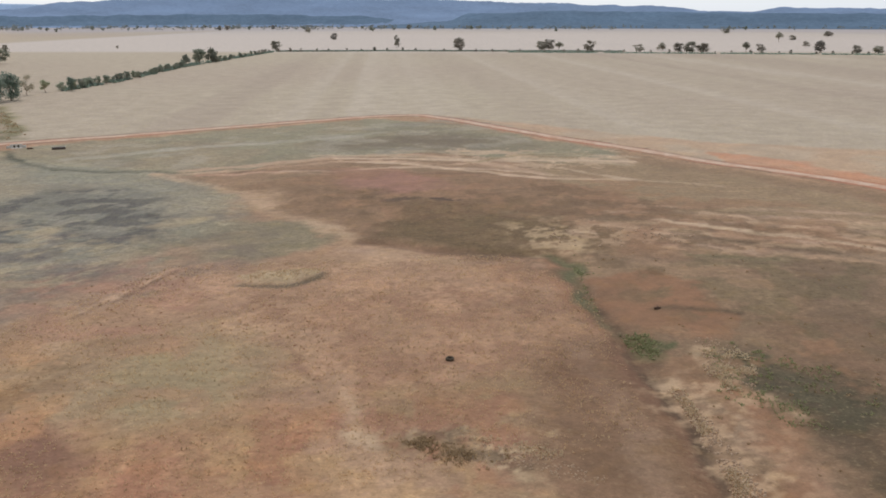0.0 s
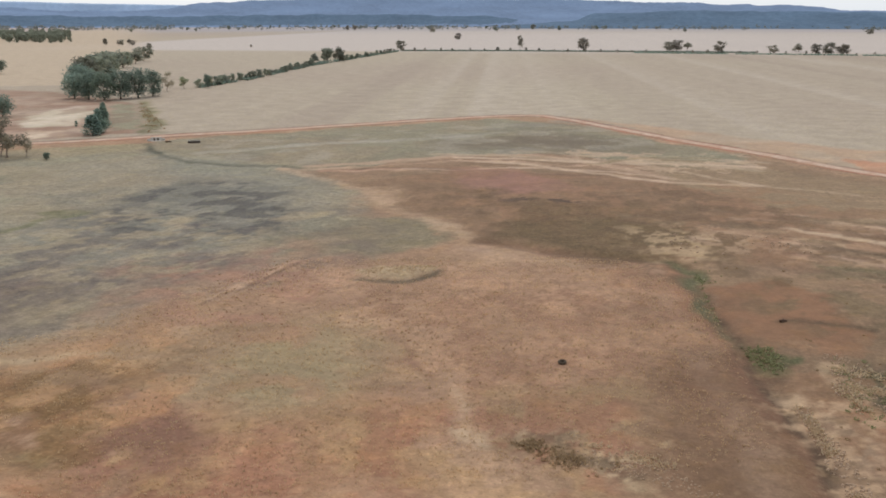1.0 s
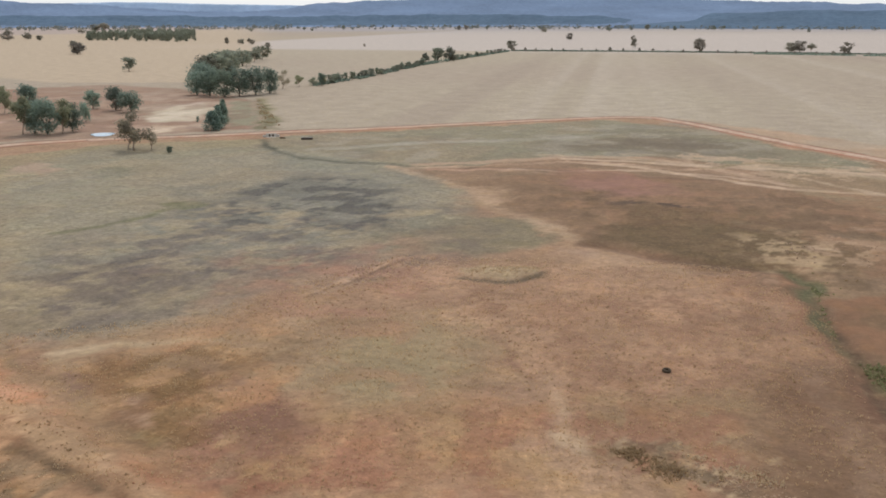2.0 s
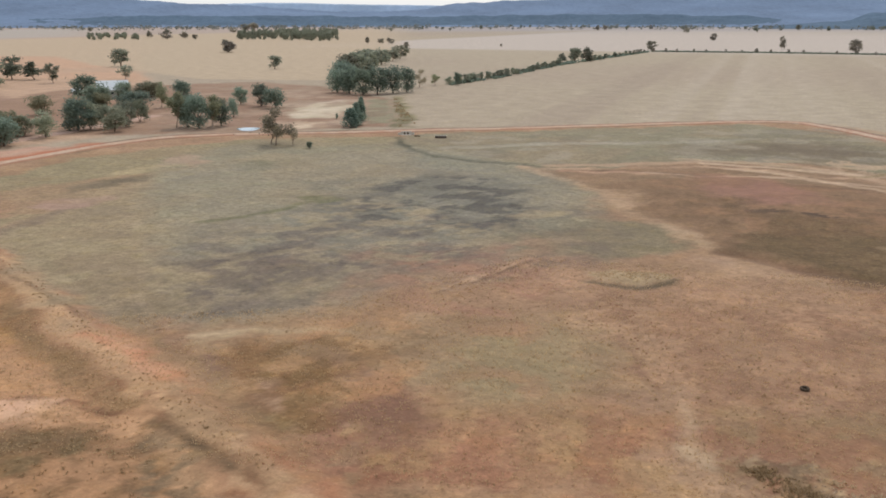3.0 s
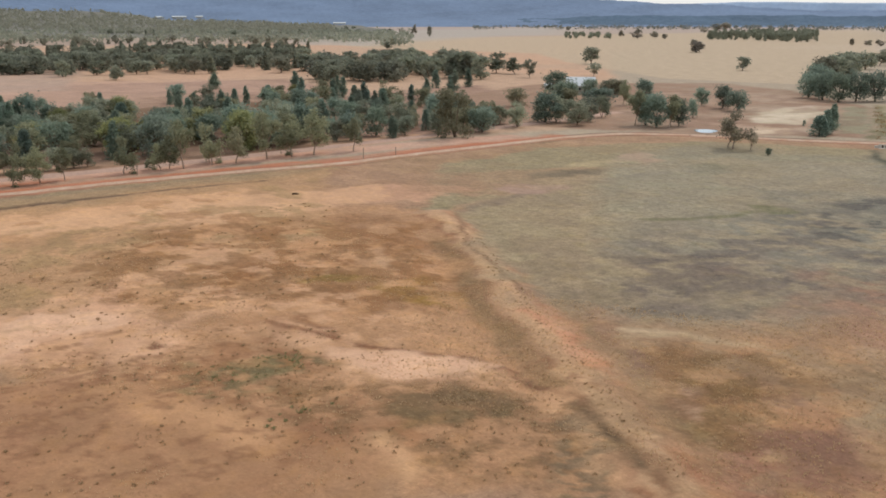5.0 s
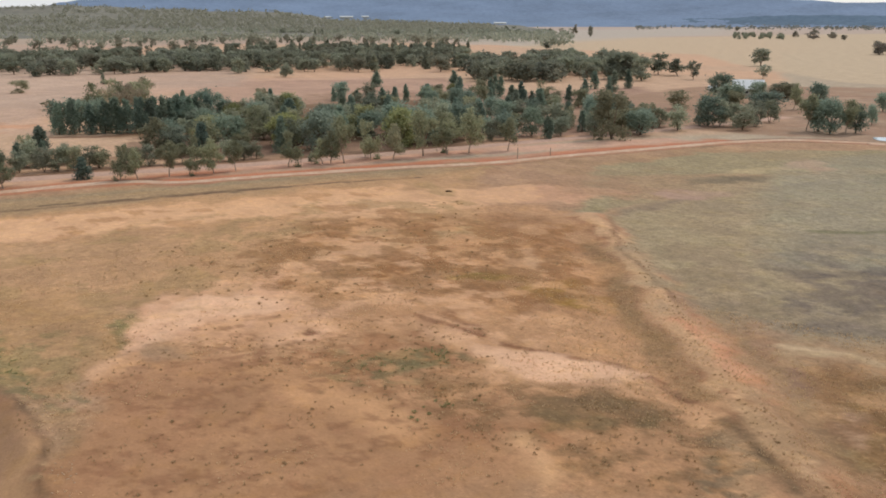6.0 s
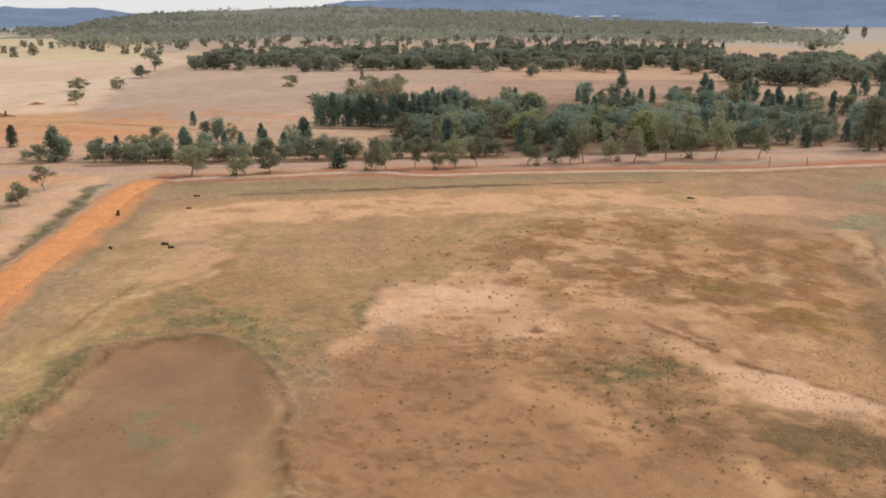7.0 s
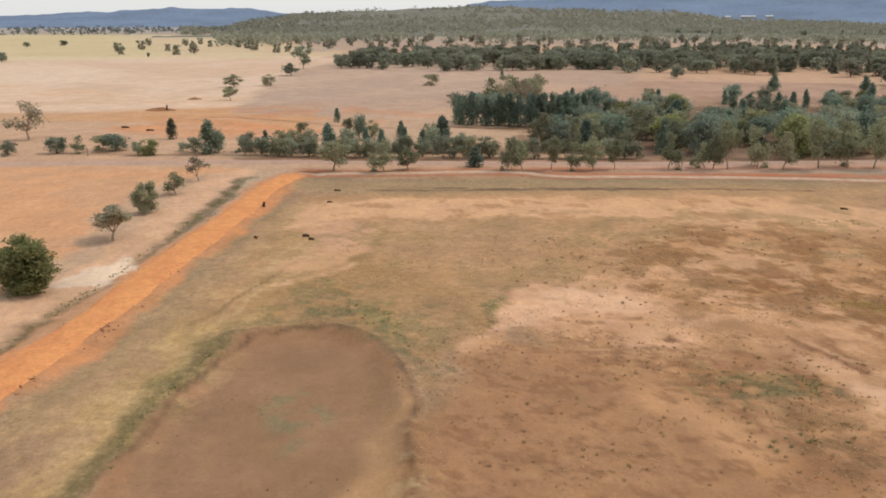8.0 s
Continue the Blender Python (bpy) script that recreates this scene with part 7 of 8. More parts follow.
def far_wood(name, pts, count, kinds, low, high, gap, seed, label):
    """A far stand of trees too small to pick apart, in one mesh."""
    rng = np.random.default_rng(seed)
    p = np.array(pts)
    lo, hi = p.min(0), p.max(0)
    shapes = [tree_shape(k, np.random.default_rng(seed + i), True) for i, k in enumerate(kinds)]
    verts, faces, tags, done, at = [], [], [], [], 0
    for _ in range(count * 40):
        if len(done) >= count:
            break
        x, y = rng.uniform(lo[0], hi[0]), rng.uniform(lo[1], hi[1])
        if not inside_area(x, y, pts) or any((x - a) ** 2 + (y - b) ** 2 < gap * gap for a, b in done):
            continue
        done.append((x, y))
        w, h = rng.uniform(0, 6.28), rng.uniform(low, high) / 8
        for tag, (v, f) in enumerate(shapes[int(rng.integers(len(shapes)))]):
            v = np.array(v)
            q = np.stack([(v[:, 0] * math.cos(w) - v[:, 1] * math.sin(w)) * h + x, (v[:, 0] * math.sin(w) + v[:, 1] * math.cos(w)) * h + y, v[:, 2] * h], 1)
            verts.append(q)
            faces += [tuple(i + at for i in g) for g in f]
            tags += [tag] * len(f)
            at += len(v)
    me = mesh_of(name, np.concatenate(verts).tolist(), faces, BARK)
    me.materials.append(HAZED_BELT_LEAF)
    me.polygons.foreach_set("material_index", tags)
    return tagged(new(name, me), label, "trees", kind="stuff")


# fence-line scrub and woods
tree_row([(-165.2, 378), (-162.4, 433), (-164.3, 496), (-170.6, 577)], 5.0, ["box", "wattle", "mallee"], 2.4, 4.6, "scrub along the field fence", 401, 1.6)
tree_row([(-164.3, 630), (-164.3, 724), (-161.4, 834)], 9.0, ["wattle", "box"], 2.4, 4.4, "scrub along the field fence", 402, 2.0)
tree_row([(-158.8, 835), (-55.2, 848), (46, 832), (166.9, 814), (309, 778), (381, 754)], 13.0, ["wattle", "box", "gum"], 1.8, 4.0, "scrub along the far fence", 403, 3.0)
tree_row([(-549, 991), (-534, 995), (-491, 957)], 12.0, ["gum", "box"], 6, 9, "trees of the far hedge", 404)
far_wood("far_plantation", [(-835, 1094), (-631, 1052), (-920, 1547), (-1099, 1799), (-1124, 1491)], 230, ["pine", "box"], 9, 11.5, 4, 405, "dense dark green far plantation in the pale fields")
far_wood("far_plantation", [(-1007, 971), (-965, 1028), (-1253, 1334), (-1307, 1260)], 60, ["wattle", "mallee"], 5.5, 7.5, 5, 406, "low olive far plantation in the pale fields")
# roadside wood on the left
wood([(-199.6, 23.4), (-192.4, 55.9), (-190.3, 78.8), (-191.2, 100.1), (-221.2, 116), (-230, 76.3), (-229.2, 34.8)], 38, ["box", "pine", "box", "gum", "wattle", "shade"], 6.5, 9.5, 3.8, "roadside wood", 411, 1.15)
wood([(-191.2, 100.1), (-186.5, 120.7), (-185.1, 137.9), (-186.4, 152.7), (-215.7, 174.2), (-223.4, 144.6), (-221.2, 116)], 34, ["box", "mallee", "wattle", "box", "pine"], 5.5, 8.5, 3.8, "roadside wood", 412)
wood([(-229.2, 34.8), (-230, 76.3), (-224.8, 118), (-226, 146.3), (-224.6, 176.6), (-263.8, 191.1), (-272.3, 143.1), (-275.6, 92), (-274.8, 42.4)], 52, ["pine", "box", "pine", "wattle", "box", "mallee"], 5.0, 8.6, 5.2, "roadside wood", 413, 1.1)
wood([(-274.8, 42.4), (-275.6, 92), (-271.8, 161.3), (-282.1, 198.8), (-318, 167.4), (-319, 96.5), (-308, 47.9)], 20, ["pine", "mallee", "box"], 5.0, 8.0, 7, "roadside wood", 414)
wood([(-193, 37.2), (-190.8, 101.5), (-324, 169.7), (-337, 116.7), (-260.7, 54.8)], 28, ["wattle", "shade", "mallee", "wattle", "pine"], 4.0, 6.4, 6.0, "roadside wood", 415, 1.1)
tree_row([(-193.7, -42.7), (-192.8, -34.6), (-191.9, -26.8), (-191.8, -19.2), (-190.9, -9)], 2.4, ["wattle", "wattle", "mallee"], 4.0, 5.4, "shrub row by the road", 416, 1.0)
tree_row([(-200.5, -44), (-199.5, -28), (-198.5, -8), (-197.5, 10)], 3.6, ["box", "wattle", "pine", "mallee"], 4.6, 6.6, "shrub row by the road", 422, 1.4)
tree_row([(-190.9, -9), (-190, 10), (-189, 28.9), (-188, 48.8)], 3.0, ["wattle", "mallee", "gum", "wattle"], 4.2, 5.8, "shrub row by the road", 417, 1.2)
tree_row([(-251.1, 6.2), (-248.3, 17.9), (-248.2, 31), (-262.2, 50.8)], 3.2, ["pine"], 8.0, 9.5, "cypress windbreak", 418, 0.8)
tree_row([(-259.7, 7.6), (-256.5, 32), (-271.6, 51.7)], 4.5, ["pine", "box"], 8.0, 9.8, "cypress windbreak", 419, 1.0)
wood([(-292.6, 19.5), (-292.5, 36.4), (-345, 43.8), (-335, 24)], 9, ["dry", "gum"], 9, 11, 6, "bare-topped trees", 420)
wood([(-240.2, 45.9), (-233.8, 69.5), (-292, 86.2), (-285, 57.9)], 11, ["wattle", "shade", "gum"], 6, 8, 6, "roadside wood", 421)
# second belt of woodland
wood([(-546, -60.1), (-511, -16.6), (-521, 43.8), (-533, 106.9), (-729, 145.9), (-730, 14), (-689, -57.8)], 190, ["mallee", "box", "wattle", "box"], 7, 10.5, 4.5, "woodland belt", 431, 1.3)
wood([(-499, 100.3), (-488, 168), (-441, 229.5), (-727, 376), (-776, 265.6), (-729, 145.9)], 180, ["mallee", "box", "wattle", "pine"], 7, 10.5, 5, "woodland belt", 432, 1.3)
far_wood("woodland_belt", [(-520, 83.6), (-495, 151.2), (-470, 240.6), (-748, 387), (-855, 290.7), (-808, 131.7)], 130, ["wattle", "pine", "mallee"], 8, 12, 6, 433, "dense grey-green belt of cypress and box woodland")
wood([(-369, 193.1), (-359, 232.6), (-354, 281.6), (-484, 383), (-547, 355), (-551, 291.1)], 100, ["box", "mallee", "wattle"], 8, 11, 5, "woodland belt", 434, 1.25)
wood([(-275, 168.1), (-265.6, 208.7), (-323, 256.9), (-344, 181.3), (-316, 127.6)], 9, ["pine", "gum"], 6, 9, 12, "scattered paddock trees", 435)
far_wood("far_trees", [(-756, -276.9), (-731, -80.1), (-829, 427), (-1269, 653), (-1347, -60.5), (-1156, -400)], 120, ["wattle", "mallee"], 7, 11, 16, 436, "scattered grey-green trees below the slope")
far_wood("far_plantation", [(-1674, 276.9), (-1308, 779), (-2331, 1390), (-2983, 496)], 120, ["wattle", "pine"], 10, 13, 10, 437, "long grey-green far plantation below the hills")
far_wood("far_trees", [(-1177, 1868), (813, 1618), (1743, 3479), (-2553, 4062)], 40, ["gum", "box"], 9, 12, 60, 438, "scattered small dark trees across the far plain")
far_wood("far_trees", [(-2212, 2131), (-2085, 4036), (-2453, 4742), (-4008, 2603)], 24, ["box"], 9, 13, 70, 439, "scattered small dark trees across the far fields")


# far bush: too many and too small to count
def slope_height(az, d):
    """Height of the wooded slope, in degrees and metres from the middle of the flat."""
    v = np.clip((d - 1500) / 1400, 0, 1)
    crest = np.interp(az, [c[0] for c in SLOPE_CREST], [c[1] for c in SLOPE_CREST])
    return np.maximum((30 + d * np.tan(np.radians(crest))) * v ** 1.3, 0)


def hazed_far_bush(name, az0, az1, near, deep, count, seed, label, leaf=HAZED_FAR_LEAF):
    rng = np.random.default_rng(seed)
    az, d = np.radians(rng.uniform(az0, az1, count)), near + (deep - near) * rng.uniform(0, 1, count)
    keep = fbm(-d * np.sin(az), d * np.cos(az), 220, seed) > -0.25
    az, d = az[keep], d[keep]
    cx, cy = -d * np.sin(az), d * np.cos(az)
    verts, faces = [], []
    for x, y, z, h in zip(cx, cy, slope_height(np.degrees(az), d), rng.uniform(7, 13, len(cx))):
        for _ in range(11):
            p = np.array([x, y, z + h * 0.5]) + rng.normal(size=3) * np.array([h * 0.28, h * 0.28, h * 0.2])
            a, b = rng.normal(size=3), rng.normal(size=3)
            a, b = a / np.linalg.norm(a) * h * 0.22, b / np.linalg.norm(b) * h * 0.2
            i = len(verts)
            verts += [p - a, p + b, p + a, p - b]
            faces.append((i, i + 1, i + 2, i + 3))
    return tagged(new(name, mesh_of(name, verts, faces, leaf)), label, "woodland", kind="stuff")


hazed_far_bush("far_woodland", -40, 52, 2500, 3400, 1500, 501, "distant dark belt of bushland below the hills")
hazed_far_bush("slope_woodland", 56, 104, 1000, 1800, 1900, 502, "olive scattered bushland at the foot of the slope", HAZED_SLOPE_LEAF)
hazed_far_bush("slope_woodland", 61, 106, 1650, 2900, 4200, 504, "close grey-olive bushland covering the slope", HAZED_SLOPE_LEAF)
hazed_far_bush("plain_woodland", 96, 125, 1500, 3000, 700, 503, "distant scattered bushland on the pale plain")

# ---- farm buildings and works ----
def lie(x, y):
    return float(ground_height(np.array([x]), np.array([y]))[0])


WHITE_IRON = plain_material("white_iron", tone(236, 238, 236), 0.45, 0.06, 0.8)
WALL_BOARD = plain_material("wall_board", tone(196, 190, 176), 0.8, 0.1, 1.2)
DARK_GLASS = plain_material("dark_glass", tone(50, 56, 62), 0.2, 0.1, 1.0)
CONCRETE = plain_material("concrete", tone(214, 204, 188), 0.9, 0.12, 2.0)
RUBBER_AND_PIPE_DARK = plain_material("rubber", tone(88, 74, 58), 0.9, 0.25, 6.0)
CHAR = plain_material("charred_wood", tone(92, 70, 54), 0.9, 0.35, 5.0)
IRON = plain_material("rusty_iron", tone(98, 84, 74), 0.7, 0.25, 3.0)


def roof_mesh(bm, length, depth, low, high, over=0.4):
    """A gabled sheet-iron roof with thickness and raised ribs."""
    n, end = int(length / 0.8), length / 2 + over
    # one folded sheet: flat pans with a narrow raised rib between them
    xs = [-end]
    for k in range(n + 1):
        c = -length / 2 + k * length / n
        xs += [c - 0.06, c - 0.03, c + 0.03, c + 0.06]
    xs.append(end)
    lift = [0.0] + [0.0, 0.06, 0.06, 0.0] * (n + 1) + [0.0]
    fall = (high - low) / (depth / 2)
    lines = [(-depth / 2 - over, low - over * fall), (0.0, high), (depth / 2 + over, low - over * fall)]
    top = [[bm.verts.new((x, y, z + 0.08 + up)) for x, up in zip(xs, lift)] for y, z in lines]
    under = [[bm.verts.new((x, y, z)) for x in xs] for y, z in lines]
    last = len(xs) - 1
    for j in range(2):
        for i in range(last):
            bm.faces.new((top[j][i], top[j][i + 1], top[j + 1][i + 1], top[j + 1][i]))
            bm.faces.new((under[j][i], under[j + 1][i], under[j + 1][i + 1], under[j][i + 1]))
        for i in (0, last):
            bm.faces.new((top[j][i], top[j + 1][i], under[j + 1][i], under[j][i]))
    for j in (0, 2):
        for i in range(last):
            bm.faces.new((top[j][i], under[j][i], under[j][i + 1], top[j][i + 1]))
    bmesh.ops.recalc_face_normals(bm, faces=bm.faces)
    return bm


def farm_building(name, x, y, rz, length, depth, wall, ridge, label, windows=3, z=None):
    ob = tagged(new(name), label, "building")
    bm = box(bmesh.new(), (length, depth, wall + 0.3), (0, 0, wall / 2 - 0.15))
    for sgn in (-1, 1):  # gable ends
        vs = [bm.verts.new(p) for p in ((sgn * length / 2, -depth / 2, wall), (sgn * length / 2, depth / 2, wall), (sgn * length / 2, 0, ridge - 0.1))]
        bm.faces.new(vs)
    part("wall", bm, WALL_BOARD, ob)
    part("roof", roof_mesh(bmesh.new(), length, depth, wall, ridge), WHITE_IRON, ob, "white corrugated iron roof")
    for sgn in (-1, 1):
        for k in range(windows):
            w = part("window", box(bmesh.new(), (1.3, 0.12, 1.2), ((k - (windows - 1) / 2) * length / windows, sgn * depth / 2, wall * 0.55), 0, 0.02), WHITE_IRON, ob)
            part("pane", box(bmesh.new(), (1.1, 0.16, 1.0), ((k - (windows - 1) / 2) * length / windows, sgn * depth / 2, wall * 0.55)), DARK_GLASS, w)
    part("door", box(bmesh.new(), (0.95, 0.14, 2.05), (length * 0.16 + 0.4, -depth / 2, 1.03), 0, 0.02), IRON, ob)
    ob.matrix_basis = pose(x, y, lie(x, y) if z is None else z, 0, 0, rz)
    return ob


farm_building("farm_house", -264.4, 265, 41, 11.5, 9.0, 3.0, 6.2, "white-roofed weatherboard farm house among dark trees")
farm_building("garden_shed", -279.1, 260.1, 50, 3.4, 2.6, 2.1, 2.9, "small white iron shed beside the farm house", 1)
for az, d, size, z in ((70.5, 3815, 58, 35), (69.3, 3830, 30, 36), (71.7, 3800, 26, 34), (60.6, 3595, 50, 10), (54.2, 3900, 40, 32), (53.0, 3900, 24, 32)):
    a = radians(az)
    farm_building("far_shed", -d * math.sin(a), d * math.cos(a), az, size, 14, 4.5, 7.5, "long white far shed below the hills", 4, z)

# water lying in a hollow by the yard
bm = bmesh.new()
ring = [bm.verts.new((3.0 * math.cos(w) * (1 + 0.16 * math.sin(3 * w)), 4.4 * math.sin(w) * (1 + 0.1 * math.cos(2 * w)), 0)) for w in np.linspace(0, 2 * math.pi, 29)[:-1]]
bm.faces.new(ring)
me = bpy.data.meshes.new("puddle")
bm.to_mesh(me)
bm.free()
nd = Nodes("still_water")
nd.bsdf.inputs["Specular IOR Level"].default_value = 0.9
# pale blue of the reflected sky put into the water's base colour
WATER = nd.finish(nd.mix(nd.noise(place(nd), 0.6), tone(150, 170, 180), tone(176, 190, 196)), 0.06, nd.noise(place(nd), 3.0), 0.01, 0.1)
me.materials.append(WATER)
px, py = -149.1, 198.7
ob = tagged(new("puddle", me), "small pale blue puddle of still water beside the yard", "water", kind="structure")
ob.matrix_basis = pose(px, py, lie(px, py) + 0.09, 0, 0, 36)


def culvert(x, y, rz):
    ob = tagged(new("culvert"), "small concrete culvert headwall with two dark pipes", "culvert")
    part("headwall", box(bmesh.new(), (4.6, 0.4, 1.1), (0, 0, 0.45), 0, 0.04), CONCRETE, ob)
    for sgn in (-1, 1):
        part("wing_wall", box(bmesh.new(), (1.8, 0.35, 0.8), (sgn * 2.9, -0.6, 0.3), sgn * -40, 0.04), CONCRETE, ob)
        bm = bmesh.new()
        bmesh.ops.create_cone(bm, cap_ends=True, segments=20, radius1=0.42, radius2=0.42, depth=0.5, matrix=pose(sgn * 0.75, 0, 0.42, 90))
        # end is closed; its dark colour stands in for the shaded inside
        part("pipe", bm, RUBBER_AND_PIPE_DARK, ob, "closed pipe end coloured dark like an open mouth")
    part("apron", box(bmesh.new(), (4.4, 2.0, 0.15), (0, -1.2, 0.02), 0, 0.03), CONCRETE, ob)
    ob.matrix_basis = pose(x, y, lie(x, y), 0, 0, rz) @ Matrix.Diagonal((0.6, 0.6, 0.9, 1))


culvert(-103.7, 207.4, 26)


def trough(x, y, rz):
    ob = tagged(new("water_trough"), "dark low iron stock trough on the grass", "trough")
    bm = bmesh.new()
    for at, size in (((0, 0, 0.12), (3.0, 0.9, 0.1)), ((0, 0.43, 0.32), (3.0, 0.08, 0.5)), ((0, -0.43, 0.32), (3.0, 0.08, 0.5)), ((1.47, 0, 0.32), (0.08, 0.8, 0.5)), ((-1.47, 0, 0.32), (0.08, 0.8, 0.5))):
        box(bm, size, at)
    part("tank", bm, IRON, ob)
    part("rim", box(box(bmesh.new(), (3.1, 0.12, 0.06), (0, 0.45, 0.6)), (3.1, 0.12, 0.06), (0, -0.45, 0.6)), CONCRETE, ob, "pale rim")
    ob.matrix_basis = pose(x, y, lie(x, y), 0, 0, rz)


trough(-92.3, 204.8, 22)


def tyre(x, y):
    bm = bmesh.new()
    rings, sides = 28, 12
    vs = [[bm.verts.new(((0.33 + 0.13 * math.cos(v)) * math.cos(u), (0.33 + 0.13 * math.cos(v)) * math.sin(u), 0.15 + 0.15 * math.sin(v)))
           for v in np.linspace(0, 2 * math.pi, sides + 1)[:-1]] for u in np.linspace(0, 2 * math.pi, rings + 1)[:-1]]
    for i in range(rings):
        for j in range(sides):
            bm.faces.new((vs[i][j], vs[(i + 1) % rings][j], vs[(i + 1) % rings][(j + 1) % sides], vs[i][(j + 1) % sides]))
    bmesh.ops.scale(bm, vec=(0.86, 0.86, 0.9), verts=bm.verts)
    me = bpy.data.meshes.new("old_tyre")
    bm.to_mesh(me)
    bm.free()
    me.materials.append(RUBBER_AND_PIPE_DARK)
    ob = tagged(new("old_tyre", me), "old dark rubber tyre lying flat in dry grass", "tyre")
    ob.matrix_basis = pose(x, y, lie(x, y) - 0.01, 4, 0, 0)


tyre(0.6, 72.1)


def log(x, y, rz, length, thick, upright=False):
    rng = np.random.default_rng(int(abs(x * 7 + y * 3)))
    v, f = [], []
    n = 7
    path, rad = [], []
    for k in range(n):
        u = k / (n - 1)
        w = (u - 0.5) * length
        bend = 0.12 * length * math.sin(u * 3 + x)
        path.append((rng.normal(0, 0.03), bend * 0.4, u * length - 0.1) if upright else (w, bend, thick * 0.85 + 0.05 * math.sin(5 * u)))
        rad.append(thick * (1.05 - 0.45 * u) * rng.uniform(0.85, 1.1))
    tube(v, f, path, rad, 9)
    f.append(tuple(range(8, -1, -1)))
    f.append(tuple(range(len(v) - 9, len(v))))
    if not upright:
        tube(v, f, [(0.1 * length, 0, thick), (0.2 * length, 0.25, thick + 0.1), (0.28 * length, 0.42, thick + 0.12)], [thick * 0.5, thick * 0.35, thick * 0.15], 6)
    name = "stump" if upright else "fallen_log"
    words = "dark weathered tree stump standing in bare ground" if upright else "dark weathered fallen log on bare sandy ground"
    ob = tagged(new(name, mesh_of(name, v, f, CHAR, True)), words, "stump" if upright else "log")
    ob.matrix_basis = pose(x, y, lie(x, y), 0, 0, rz)


log(-119.7, -18.7, 70, 1.0, 0.2)
log(-117.7, -17.6, 95, 0.8, 0.18)
log(-139.9, -28.6, 0, 0.95, 0.30, True)
log(-135.5, 66.4, 80, 1.1, 0.16)
log(-152.4, -17.7, 60, 1.1, 0.15)
log(-143, -18, 110, 0.9, 0.14)
log(-119.1, -25.8, 30, 0.9, 0.16)
log(22.9, 86.7, 20, 0.9, 0.13)
log(-99.3, 205.1, 30, 1.4, 0.2)


# ---- tussocks and grass ----
def blades(rng, count, spread, height, lean=0.5, width=0.05):
    v, f = [], []
    for _ in range(count):
        w = rng.uniform(0, 2 * math.pi)
        r = spread * math.sqrt(rng.uniform(0, 1))
        h = height * rng.uniform(0.55, 1.1)
        base = np.array([r * math.cos(w), r * math.sin(w), -0.03])
        tip = base + np.array([math.cos(w) * lean * h, math.sin(w) * lean * h, h])
        side = np.array([-math.sin(w), math.cos(w), 0]) * width
        i = len(v)
        v += [base - side, base + side, (base + tip) / 2 + side * 1.1 + np.array([0, 0, h * 0.12]), tip, (base + tip) / 2 - side * 1.1 + np.array([0, 0, h * 0.12])]
        f.append((i, i + 1, i + 2, i + 3, i + 4))
    return v, f


TUFTS = {}


def tussock(x, y, size, green=False):
    """A single clump of coarse grass."""
    k = int(abs(x * 13 + y * 7)) % 3
    if (k, green) not in TUFTS:
        v, f = blades(np.random.default_rng(700 + k), 20, 0.42, 0.45, 0.6, 0.06)
        f += [(len(v), i, i + 1) for i in range(0, len(v), 5)]  # matted root crown that holds the blades together
        v.append((0, 0, 0.1))
        TUFTS[(k, green)] = mesh_of("tussock", v, f, GREEN_TUSSOCK if green else TUSSOCK)
    ob = new("tussock", TUFTS[(k, green)])
    words = "low green clump of coarse weeds on bare soil" if green else "small dark brown dry grass tussock on sandy soil"
    tagged(ob, words, "grass tussock", "green weed clumps" if green else "dry grass tussocks")
    ob.matrix_basis = Matrix.LocRotScale((x, y, lie(x, y)), Euler((0, 0, x * 5 + y)), (size * 0.52, size * 0.52, size * 0.45))


def strew(pts, count, low, high, seed, green=False, lump=5.0, level=0.0):
    rng = np.random.default_rng(seed)
    p = np.array(pts)
    lo, hi = p.min(0), p.max(0)
    made = 0
    for _ in range(count * 30):
        if made >= count:
            break
        x, y = rng.uniform(lo[0], hi[0]), rng.uniform(lo[1], hi[1])
        if inside_area(x, y, pts) and float(fbm(np.array([x]), np.array([y]), lump, seed)[0]) > level:
            tussock(round(x, 2), round(y, 2), rng.uniform(low, high), green)
            made += 1


def tufts(pts, count, low, high, seed, lump=5.0, level=0.0):
    """Countless small tussocks over a stretch of ground, joined."""
    rng = np.random.default_rng(seed)
    p = np.array(pts)
    lo, hi = p.min(0), p.max(0)
    x, y = rng.uniform(lo[0], hi[0], count * 30), rng.uniform(lo[1], hi[1], count * 30)
    ok = np.nonzero((area_distance(x, y, pts) > 0) & (fbm(x, y, lump, seed) > level))[0][:count]
    v, f = [], []
    for px, py, pz, s in zip(x[ok], y[ok], ground_height(x[ok], y[ok]), rng.uniform(low, high, len(ok)) * 0.5):
        a, b = blades(rng, 16, 0.42, 0.42, 0.6, 0.06)
        f.extend(tuple(i + len(v) for i in g) for g in b)
        v.extend(np.array(a) * s + np.array([px, py, pz]))
    tagged(new("dry_tufts", mesh_of("dry_tufts", [tuple(q) for q in v], f, TUSSOCK)), "scattered small dry brown grass tufts on sandy soil", "grass", kind="stuff")


strew([(-73.3, 4.3), (-82, 21.2), (-76.6, 38), (-57.5, 34), (-45.3, 25.5), (-48.8, 12.4), (-53.7, 4.2)], 62, 0.3, 0.75, 601, lump=7, level=-0.2)
strew([(-79.1, 30.2), (-75.7, 40.9), (-64.2, 36.6), (-61.5, 28.7), (-66.8, 24.4)], 40, 0.3, 0.8, 602)
